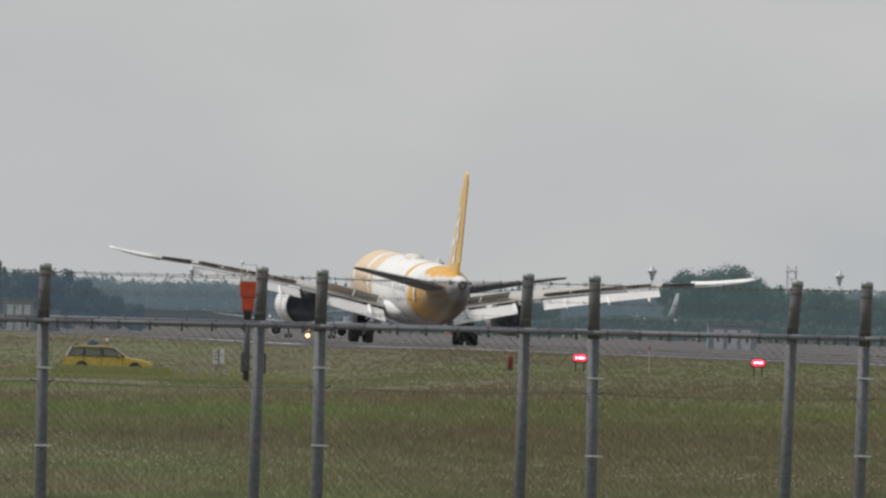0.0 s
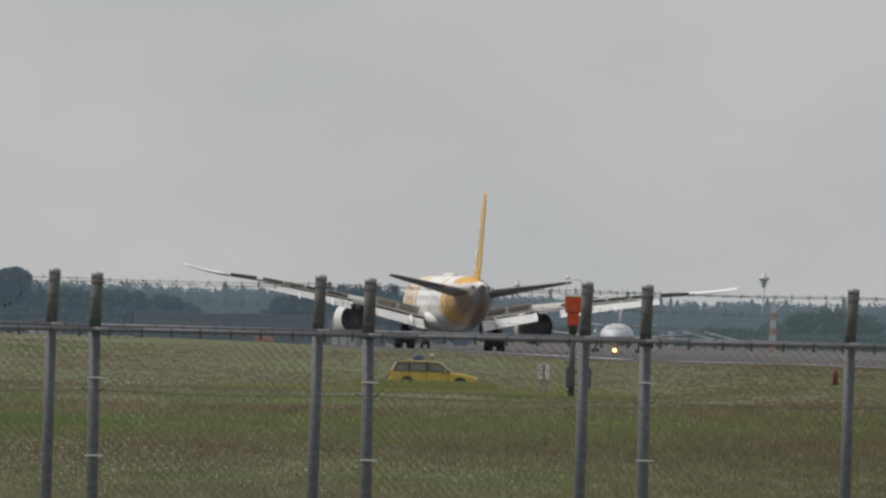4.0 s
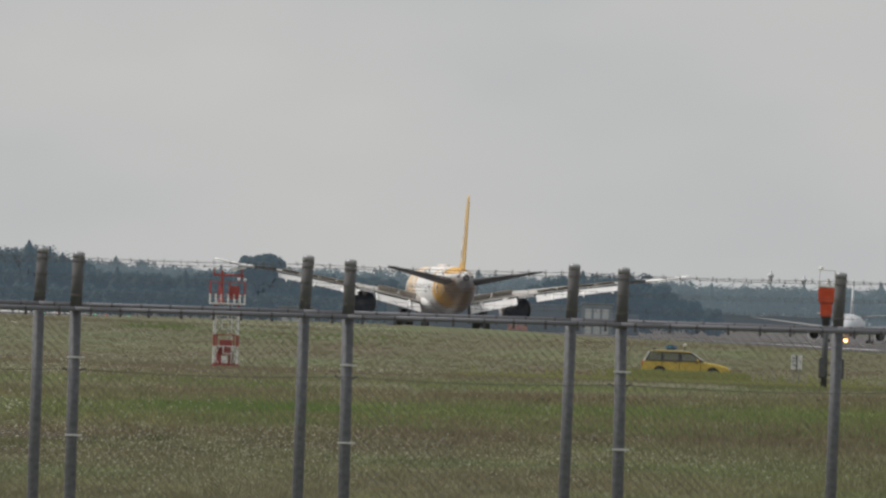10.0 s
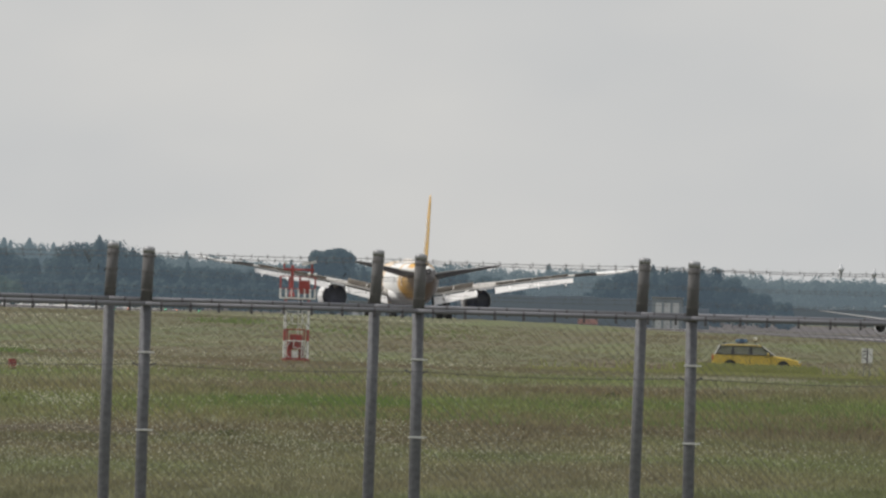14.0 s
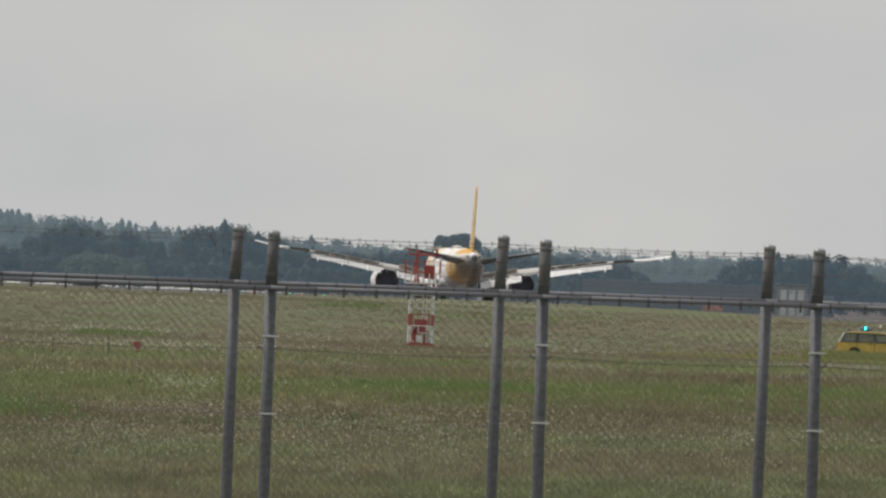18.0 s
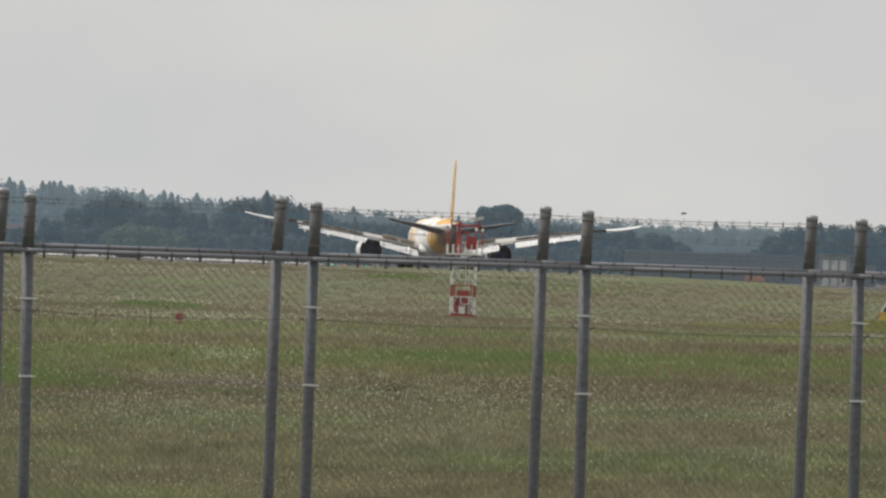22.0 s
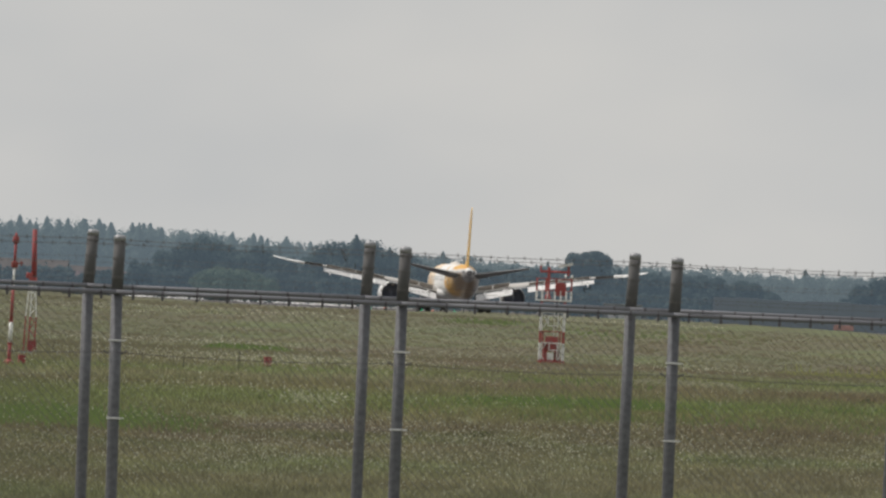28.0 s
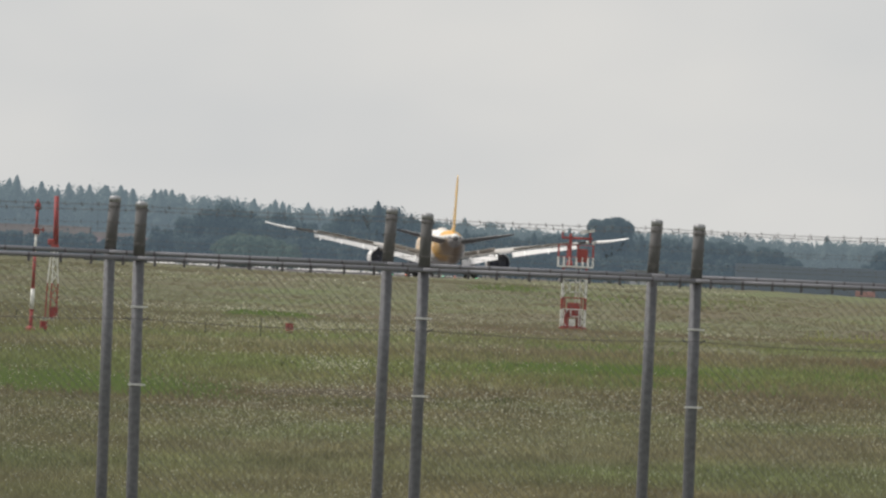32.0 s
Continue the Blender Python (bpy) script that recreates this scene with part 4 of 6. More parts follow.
def build_car():
    car = thing("station_wagon", standing(3, 880, -90) @ pose(0, 0, 0.04), "yellow airport estate car with roof beacons parked in grass", "car")
    # y forward, x to its left side turned towards the eye after the quarter turn
    def hull(rows):
        return loft([[(-w, y, z0), (-w, y, z1 - 0.06), (-w + 0.06, y, z1), (w - 0.06, y, z1), (w, y, z1 - 0.06), (w, y, z0)] for y, w, z0, z1 in rows])
    body = mesh("body", *hull([(-2.32, 0.72, 0.42, 0.78), (-2.25, 0.84, 0.30, 0.96), (-1.6, 0.87, 0.24, 0.97), (0.6, 0.87, 0.24, 0.95), (1.0, 0.87, 0.24, 0.93), (1.7, 0.85, 0.26, 0.84), (2.15, 0.80, 0.30, 0.72), (2.32, 0.66, 0.40, 0.62)]), M_YELLOW_CAR, car, "yellow painted car body")
    roof = [(-2.22, 0.60, 0.94), (-1.92, 0.60, 1.38), (-1.55, 0.61, 1.45), (-0.5, 0.62, 1.47), (0.25, 0.60, 1.42), (0.95, 0.66, 0.96)]
    mesh("roof", *loft([[(-w, y, z), (-w + 0.05, y, z + 0.035), (w - 0.05, y, z + 0.035), (w, y, z), (w, y - 0.03, z - 0.03), (-w, y - 0.03, z - 0.03)] for y, w, z in roof[1:5]]), M_YELLOW_CAR, body, "yellow car roof")
    for sx in (-1, 1):
        for name, ya, yb, yc, yd in (("rear_quarter_window", -2.08, -1.32, -1.85, -1.30), ("rear_door_window", -1.24, -0.40, -1.22, -0.40), ("front_door_window", -0.32, 0.80, -0.32, 0.22)):
            mesh(name, *loft([[(sx * 0.84, ya, 0.97), (sx * 0.84, yb, 0.97), (sx * 0.64, yd, 1.38), (sx * 0.64, yc, 1.38)], [(sx * 0.80, ya, 0.97), (sx * 0.80, yb, 0.97), (sx * 0.60, yd, 1.38), (sx * 0.60, yc, 1.38)]]), M_CAR_GLASS, body, "clear car window")
        for ya, yd in ((-1.28, -1.26), (-0.36, -0.36)):
            mesh("window_pillar", *loft([[(sx * 0.85, ya - 0.07, 0.95), (sx * 0.85, ya + 0.07, 0.95), (sx * 0.65, yd + 0.05, 1.42), (sx * 0.65, yd - 0.05, 1.42)], [(sx * 0.80, ya - 0.07, 0.95), (sx * 0.80, ya + 0.07, 0.95), (sx * 0.6, yd + 0.05, 1.42), (sx * 0.6, yd - 0.05, 1.42)]]), M_DARK, body, "black door pillar")
        mesh("window_trim", *join(tube((sx * 0.86, -2.1, 0.965), (sx * 0.86, 0.9, 0.965), 0.028, 6), tube((sx * 0.66, -1.9, 1.40), (sx * 0.66, 0.24, 1.40), 0.025, 6), tube((sx * 0.86, -2.12, 0.965), (sx * 0.67, -1.88, 1.40), 0.03, 6), tube((sx * 0.86, 0.86, 0.965), (sx * 0.67, 0.22, 1.40), 0.028, 6)), M_DARK, body, "black window surround")
        mesh("windscreen_pillar", *tube((sx * 0.80, 0.95, 0.94), (sx * 0.62, 0.24, 1.44), 0.035, 6), M_CHROME, body, "bright windscreen pillar")
        mesh("tailgate_pillar", *tube((sx * 0.80, -2.22, 0.90), (sx * 0.62, -1.93, 1.43), 0.045, 6), M_CHROME, body, "bright tailgate pillar")
        mesh("roof_rail", *join(tube((sx * 0.58, -1.8, 1.51), (sx * 0.58, 0.1, 1.51), 0.018, 6), tube((sx * 0.58, -1.7, 1.44), (sx * 0.58, -1.7, 1.51), 0.018, 6), tube((sx * 0.58, 0.0, 1.44), (sx * 0.58, 0.0, 1.51), 0.018, 6)), M_CHROME, body, "bright roof rail")
        for y in (-0.54, 0.50):
            mesh("door_handle", *block(sx * 0.88 - 0.02, sx * 0.88 + 0.02, y - 0.08, y + 0.08, 0.855, 0.895, 0.008), M_DARK, body, "dark door handle")
        for y in (-1.28, -0.36, 0.74):
            mesh("door_seam", *block(sx * 0.874 - 0.004, sx * 0.874 + 0.004, y - 0.012, y + 0.012, 0.32, 0.93), M_DARK, body)
        for wy in (-1.38, 1.38):
            mesh("wheel_arch", *loft([circle(sx * 0.80 + px, wy, 0.34, 0.36, 20, "x") for px in (-0.06, 0.078)]), M_DARK, body, "dark wheel arch")
        mesh("tail_lamp", *block(sx * 0.78 - 0.05, sx * 0.78 + 0.05, -2.32, -2.2, 0.66, 0.92, 0.01), M_ORANGE, body, "red tail lamp")
        mesh("headlamp", *block(sx * 0.62 - 0.14, sx * 0.62 + 0.14, 2.15, 2.27, 0.58, 0.70, 0.02), M_WHITE, body, "clear headlamp")
        mesh("mirror", *block(sx * 0.95 - 0.08, sx * 0.95 + 0.08, 0.55, 0.65, 0.95, 1.08, 0.02), M_YELLOW_CAR, body)
        for wy in (-1.38, 1.38):
            wh = mesh("wheel", *loft([circle(sx * 0.78 + px, wy, 0.31, r, 18, "x") for px, r in ((-0.1, 0.2), (-0.09, 0.29), (0, 0.31), (0.09, 0.29), (0.1, 0.2))]), M_TYRE, car, "black tyre", True)
            mesh("rim", *loft([circle(sx * 0.78 + px, wy, 0.31, r, 14, "x") for px, r in ((-0.11, 0.08), (-0.105, 0.19), (0.105, 0.19), (0.11, 0.08))]), M_GREY, wh)
    mesh("windscreen", *loft([[(-0.78, 0.97, 0.95), (0.78, 0.97, 0.95), (0.58, 0.27, 1.41), (-0.58, 0.27, 1.41)], [(-0.78, 0.93, 0.95), (0.78, 0.93, 0.95), (0.58, 0.23, 1.41), (-0.58, 0.23, 1.41)]]), M_CAR_GLASS, body, "raked windscreen")
    mesh("rear_window", *loft([[(-0.7, -2.22, 0.97), (0.7, -2.22, 0.97), (0.56, -1.97, 1.38), (-0.56, -1.97, 1.38)], [(-0.7, -2.18, 0.97), (0.7, -2.18, 0.97), (0.56, -1.93, 1.38), (-0.56, -1.93, 1.38)]]), M_CAR_GLASS, body, "dark rear window")
    for sy in (-0.95, 0.0):
        for sx in (-0.36, 0.36):
            seat = mesh("seat", *block(sx - 0.24, sx + 0.24, sy - 0.2, sy + 0.3, 0.5, 0.78, 0.04), M_DARK, body, "dark car seat")
            mesh("backrest", *loft([[(sx - 0.23, sy - 0.1 - k, z), (sx + 0.23, sy - 0.1 - k, z), (sx + 0.2, sy - 0.22 - k, z), (sx - 0.2, sy - 0.22 - k, z)] for k, z in ((0, 0.7), (0.12, 1.12), (0.13, 1.26))]), M_DARK, seat)
    bar = mesh("light_bar", *join(block(-0.5, 0.5, -1.02, -0.64, 1.53, 1.60, 0.02), block(-0.45, -0.38, -0.9, -0.76, 1.46, 1.54), block(0.38, 0.45, -0.9, -0.76, 1.46, 1.54)), M_DARK, car, "dark roof light bar")
    mesh("beacon_box", *block(-0.34, 0.14, -1.10, -0.52, 1.58, 1.68, 0.04), M_BEACON, bar, "blue beacon housing")
    for by in (-1.0, -0.63):
        mesh("beacon", *loft([circle(-0.2, by, z, r, 12, "z") for z, r in ((1.58, 0.14), (1.70, 0.14), (1.77, 0.08))]), M_BEACON, bar, "blue beacon lamp", True)
    # turning lamp: a bright plate at the bottom of a deep slot in a dark drum, seen only when the slot faces the eye
    r, w, h = 0.15, 0.062, 0.07
    walls = [block(-0.10, r, sy * 0.085 - 0.022, sy * 0.085 + 0.022, -h, h, 0.005) for sy in (-1, 1)]
    drum = mesh("beacon_drum", *join(*walls, block(-r, -0.08, -0.107, 0.107, -h, h, 0.005), block(-0.1, r, -0.1, 0.1, h, h + 0.02), block(-0.1, r, -0.1, 0.1, -h - 0.02, -h)), M_BEACON, bar, "blue turning drum of the beacon")
    mesh("beacon_lamp", [(-0.076, -w, -h), (-0.076, w, -h), (-0.076, w, h), (-0.076, -w, h)], [(0, 1, 2, 3)], M_LAMP_CYAN, drum, "bright blue-green lamp plate")
    drums.append(drum)
    mast = mesh("lamp_mast", *tube((0.3, -0.1, 1.46), (0.3, -0.1, 1.74), 0.025, 6), M_DARK, car)
    mesh("white_lamp", *loft([circle(0.3, -0.1, z, r, 10, "z") for z, r in ((1.72, 0.05), (1.76, 0.09), (1.84, 0.09), (1.88, 0.04))]), M_WHITE, mast, "small white roof lamp", True)
    mesh("aerial_box", *block(-0.2, 0.2, -1.8, -1.6, 1.47, 1.60, 0.03), M_DARK, car, "dark roof aerial box")
    return car


build_car()


# instrument post: orange-red hood with a white cage on a grey pole, boxes at its foot
def build_sensor_post():
    ob = thing("visibility_sensor", standing(247, 800), "orange-red weather sensor head on a grey pole with boxes", "sensor")
    square = lambda w, z: [(sx * w, sy * w, z) for sx, sy in ((-1, -1), (1, -1), (1, 1), (-1, 1))]
    pole = mesh("pole", *tube((0, 0, 0), (0, 0, 3.38), 0.15, 14), M_POLE, ob, "dark grey steel pole", True)
    mesh("pole_neck", *loft([circle(0, 0, z, r, 12, "z") for z, r in ((2.95, 0.15), (3.05, 0.19), (3.2, 0.19), (3.28, 0.23), (3.40, 0.23))]), M_DARK, pole, "dark neck of the pole", True)
    head = mesh("sensor_head", *loft([square(w, z) for z, w in ((3.38, 0.23), (3.42, 0.27), (4.0, 0.29), (4.04, 0.37), (4.10, 0.38), (4.72, 0.41), (4.78, 0.37))]), M_ORANGE, ob, "stepped orange-red sensor hood")
    mesh("seam", *loft([square(w, z) for z, w in ((3.995, 0.31), (4.025, 0.31))]), M_DARK_RED, head, "dark seam under the hood's wide part")
    mesh("rim", *loft([square(0.43, z) for z in (4.76, 4.85)]), M_WHITE, head, "white rim plate")
    cage = mesh("cage_top", *join(*[tube((x0, y0, 5.56), (x1, y1, 5.56), 0.022, 6) for x0, y0, x1, y1 in ((-0.36, -0.36, 0.36, -0.36), (0.36, -0.36, 0.36, 0.36), (0.36, 0.36, -0.36, 0.36), (-0.36, 0.36, -0.36, -0.36))]), M_WHITE, ob, "white cage top frame")
    for sx in (-1, 1):
        for sy in (-1, 1):
            mesh("cage_bar", *tube((sx * 0.36, sy * 0.36, 4.82), (sx * 0.36, sy * 0.36, 5.56), 0.02, 6), M_WHITE, cage)
    mesh("inner_sensor", *loft([circle(0.06, 0, z, r, 10, "z") for z, r in ((4.84, 0.15), (5.0, 0.15), (5.06, 0.10), (5.16, 0.08))]), M_WHITE, cage, "small white instrument in the cage", True)
    mesh("finial", *loft([circle(-0.30, 0, z, r, 8, "z") for z, r in ((5.56, 0.08), (5.66, 0.11), (5.74, 0.06))]), M_WHITE, cage, "", True)
    for x0, x1, z0, z1 in ((-0.26, 0.12, 0.47, 1.43), (0.68, 0.93, 0.45, 1.40)):
        box = mesh("equipment_box", *block(x0, x1, -0.22, 0.16, z0, z1, 0.03), M_DARK, ob, "dark equipment box")
        mesh("lid", *block(x0 + 0.03, x1 - 0.03, -0.245, -0.222, z0 + 0.06, z1 - 0.06, 0.008), M_POLE, box)
    mesh("bracket", *join(tube((0.1, 0, 0.62), (0.75, 0, 0.62), 0.035, 6), tube((0.1, 0, 1.2), (0.75, 0, 1.2), 0.035, 6)), M_DARK, ob, "dark box bracket")
    return ob


build_sensor_post()


def build_sign(u, d, w, h, lift):
    ob = thing("field_sign", standing(u, d), "small white board sign on two short posts in grass", "sign")
    for sx in (-1, 1):
        mesh("post", *tube((sx * w * 0.25, 0.03, 0), (sx * w * 0.25, 0.03, lift + h * 0.6), 0.025, 6), M_GREY, ob)
        mesh("board", *block(sx * w * 0.27 - w * 0.22, sx * w * 0.27 + w * 0.22, -0.02, 0.01, lift, lift + h, 0.008), M_WHITE, ob, "white board")
    for z in (0.3, 0.55, 0.75):
        mesh("bar", *block(-w * 0.4, -w * 0.1, -0.026, -0.02, lift + h * z, lift + h * (z + 0.06)), M_DARK, ob, "dark bar of writing")
    mesh("divider", *block(-0.03, 0.03, -0.03, 0.02, lift - 0.1, lift + h), M_DARK, ob, "dark middle post")
    return ob


build_sign(198, 850, 0.56, 0.74, 0.82)


def build_guard_light(u, d):
    ob = thing("warning_light", standing(u, d), "red glowing double warning light on a short stand", "airfield light", "red warning lights")
    for sx in (-0.2, 0.2):
        mesh("stand", *tube((sx, 0, 0), (sx, 0, 0.55), 0.03, 6), M_DARK, ob, "dark steel stand")
    box = mesh("housing", *block(-0.36, 0.36, -0.14, 0.14, 0.50, 0.92, 0.05), M_DARK, ob, "dark lamp housing")
    for bx in (-0.17, 0.0, 0.17):
        mesh("lamp", *loft([circle(bx, y, 0.72, r, 14) for y, r in ((-0.13, 0.15), (-0.19, 0.15), (-0.24, 0.10))]), M_LAMP_RED, box, "lit red lamp", True)
        mesh("lamp_core", *loft([circle(bx, y, 0.72, r, 10) for y, r in ((-0.235, 0.055), (-0.26, 0.04))]), M_LAMP_CORE, box, "bright lamp core", True)
    return ob


for gu in (837, 1153):
    build_guard_light(gu, 850)


def build_marker(name, u, d, w, h, label, mat):
    ob = thing(name, standing(u, d), label, "marker")
    mesh("body", *loft([circle(0, 0, z, r, 12, "z") for z, r in ((0, w), (h * 0.2, w), (h * 0.22, w * 1.12), (h * 0.8, w * 1.1), (h * 0.92, w * 0.95), (h, w * 0.5))]), mat, ob, "", True)
    mesh("base", *block(-w * 1.3, w * 1.3, -w * 1.3, w * 1.3, 0, h * 0.08, 0.01), M_DARK, ob, "dark base plate")
    return ob


build_marker("marker_post", 714, 850, 0.125, 0.80, "short red marker cylinder standing in grass", M_DARK_RED)


def build_box_marker(u, d, w, h, label):
    ob = thing("marker_box", standing(u, d, 12), label, "marker")
    mesh("body", *block(-w, w, -w, w, 0.05, h, 0.015), M_DULL_RED, ob)
    mesh("lid", *block(-w * 1.08, w * 1.08, -w * 1.08, w * 1.08, h, h + 0.03, 0.008), M_DULL_RED, ob, "flat lid")
    mesh("foot", *block(-w * 0.8, w * 0.8, -w * 0.8, w * 0.8, -0.02, 0.05), M_DARK, ob, "dark foot")


build_box_marker(-1314, 560, 0.115, 0.33, "small faded red marker box in flowering grass")
build_box_marker(-1750, 480, 0.095, 0.26, "small faded red marker box beside masts")

stake = thing("marker_stake", standing(960, 850), "thin white stake with a red top in grass", "stake")
mesh("shaft", *tube((0, 0, 0), (0, 0, 1.2), 0.016, 6), M_FLAP, stake)
mesh("top", *tube((0, 0, 1.2), (0, 0, 1.42), 0.055, 8, 0.04), M_DULL_RED, stake, "red stake top")


# red and white instrument tower
def build_tower():
    ob = thing("instrument_tower", standing(-813, 820), "red and white lattice instrument tower with a small platform", "tower")
    W = 0.56
    bands = [(0.0, 0.18, M_RED), (0.18, 1.02, M_WHITE), (1.02, 1.58, M_RED), (1.58, 2.50, M_WHITE), (2.50, 3.05, M_RED)]
    for z0, z1, mat in bands:
        for sx in (-1, 1):
            for sy in (-1, 1):
                mesh("leg", *tube((sx * W, sy * W, z0), (sx * W, sy * W, z1), 0.055, 8), mat, ob)
            mesh("brace", *tube((sx * W, -W, z0 + 0.04), (sx * W, W, z1 - 0.04), 0.022, 6), mat, ob)
        for sy in (-1, 1):
            mesh("girt", *tube((-W, sy * W, z1), (W, sy * W, z1), 0.030, 6), mat, ob)
            mesh("girt", *tube((sy * W, -W, z1), (sy * W, W, z1), 0.030, 6), mat, ob)
    for x in (-0.42, 0.40):
        mesh("inner_leg", *tube((x, -0.30, 0.1), (x, -0.30, 1.0), 0.035, 6), M_WHITE, ob, "white inner leg")
        mesh("inner_leg", *tube((x, -0.30, 1.0), (x, -0.30, 1.6), 0.035, 6), M_RED, ob, "red inner leg")
    for y in (-0.58, 0.58):
        mesh("base_beam", *block(-0.66, 0.66, y - 0.08, y + 0.08, -0.02, 0.14, 0.02), M_RED, ob, "red base beam")
    mesh("cabinet", *block(-0.30, 0.32, -0.5, -0.1, 0.62, 1.34, 0.02), M_RED, ob, "red cabinet")
    for a, b, c, e in ((-0.54, 0.55, -0.26, 1.0), (0.54, 0.55, 0.26, 1.0), (-0.54, 0.5, -0.3, 0.2), (0.54, 0.5, 0.3, 0.2), (-0.54, 1.62, -0.2, 2.1), (0.54, 1.62, 0.28, 2.1), (-0.54, 2.46, -0.2, 2.05), (0.54, 2.46, 0.28, 2.05)):
        mesh("diagonal", *tube((a, -0.57, b), (c, -0.57, e), 0.022, 6), M_WHITE, ob, "white corner brace")
    mesh("cabinet", *block(0.16, 0.36, -0.5, -0.1, 0.12, 0.62, 0.02), M_DARK_RED, ob, "dark red low cabinet")
    box = mesh("cabinet", *block(-0.18, 0.12, -0.54, -0.14, 0.14, 0.54, 0.02), M_WHITE, ob, "white cabinet")
    mesh("cabinet_door", *block(-0.14, 0.08, -0.556, -0.542, 0.18, 0.50, 0.006), M_WHITE, box)
    mesh("cabinet", *block(-0.42, -0.20, -0.5, -0.1, 0.12, 1.0, 0.02), M_RED, ob, "tall narrow red cabinet")
    mesh("step_frame", *join(tube((-0.10, -0.62, 0.68), (0.36, -0.62, 0.68), 0.024, 6), tube((-0.10, -0.62, 0.68), (-0.10, -0.62, 1.0), 0.024, 6), tube((0.30, -0.62, 0.2), (0.30, -0.62, 0.95), 0.024, 6)), M_WHITE, ob, "white step frame")
    mesh("cable_frame", *join(tube((-0.20, -0.6, 1.85), (0.28, -0.6, 1.85), 0.026, 6), tube((-0.20, -0.6, 2.32), (0.28, -0.6, 2.32), 0.026, 6), tube((-0.20, -0.6, 1.85), (-0.20, -0.6, 2.32), 0.026, 6), tube((0.28, -0.6, 1.85), (0.28, -0.6, 2.32), 0.026, 6)), M_WHITE, ob, "white square cable frame")
    for x in (0.06, 0.24):
        mesh("ladder_rail", *tube((x, 0.45, 0.2), (x, 0.45, 3.1), 0.02, 6), M_WHITE, ob)
    for k in range(10):
        mesh("rung", *tube((0.06, 0.45, 0.4 + 0.27 * k), (0.24, 0.45, 0.4 + 0.27 * k), 0.014, 6), M_WHITE, ob)
    deck = mesh("platform", *block(-0.86, 0.86, -0.8, 0.8, 3.05, 3.13), M_WHITE, ob, "white platform deck")
    for x in (-0.84, -0.56, -0.28, 0.05, 0.35, 0.6, 0.84):
        for y in (-0.78, 0.78):
            mesh("rail_post", *tube((x, y, 3.1), (x, y, 3.56), 0.028, 6), M_WHITE, deck)
    for y in (-0.78, 0.78):
        for z in (3.56, 4.14):
            mesh("guard_rail", *tube((-0.84, y, z), (0.84, y, z), 0.018, 6), M_RED, deck)
        for x in (-0.84, -0.4, 0.1, 0.84):
            mesh("guard_post", *tube((x, y, 3.5), (x, y, 4.16), 0.024, 6), M_RED, deck)
    mesh("panel", *block(0.10, 0.60, -0.70, -0.55, 3.32, 3.96, 0.02), M_RED, ob, "red instrument panel")
    mesh("mast_foot", *loft([circle(-0.28, 0, z, r, 10, "z") for z, r in ((3.13, 0.16), (3.3, 0.13), (3.46, 0.07))]), M_RED, ob, "red mast foot", True)
    mesh("mast", *tube((-0.28, 0, 3.1), (-0.28, 0, 4.7), 0.07, 8), M_RED, ob, "red mast")
    mesh("cross_arm", *tube((-0.70, 0, 4.48), (0.78, 0, 4.48), 0.055, 8), M_RED, ob, "red cross arm")
    mesh("arm_end", *tube((-0.68, 0, 4.48), (-0.68, 0, 4.82), 0.04, 6), M_RED, ob)
    mesh("arm_end", *tube((0.66, 0, 4.3), (0.66, 0, 4.86), 0.05, 6), M_RED, ob)
    mesh("antenna_dish", *loft([[(x, y - 0.1, z) for x, y, z in ((a, -0.2, 4.72 + b), (a, 0.2, 4.74 + b), (a, 0.2, 4.84 + b), (a, -0.2, 4.86 + b))] for a, b in ((0.16, -0.05), (0.5, 0.02), (0.86, 0.10))]), M_WHITE, ob, "white slanted antenna")
    mesh("antenna_dish", *loft([[(x, y, z) for x, y, z in ((a, -0.06, 4.78 + b), (a, 0.06, 4.78 + b), (a, 0.06, 4.86 + b), (a, -0.06, 4.86 + b))] for a, b in ((-0.72, 0.0), (-0.55, -0.06))]), M_WHITE, ob, "white small antenna")
    for x, z in ((0.56, 4.28), (0.86, 4.26)):
        mesh("lamp_globe", *loft([circle(x, -0.7, z + dz, r, 10, "z") for dz, r in ((-0.08, 0.03), (-0.04, 0.065), (0.04, 0.065), (0.08, 0.03))]), M_WHITE, ob, "white lamp globe", True)
    return ob


build_tower()


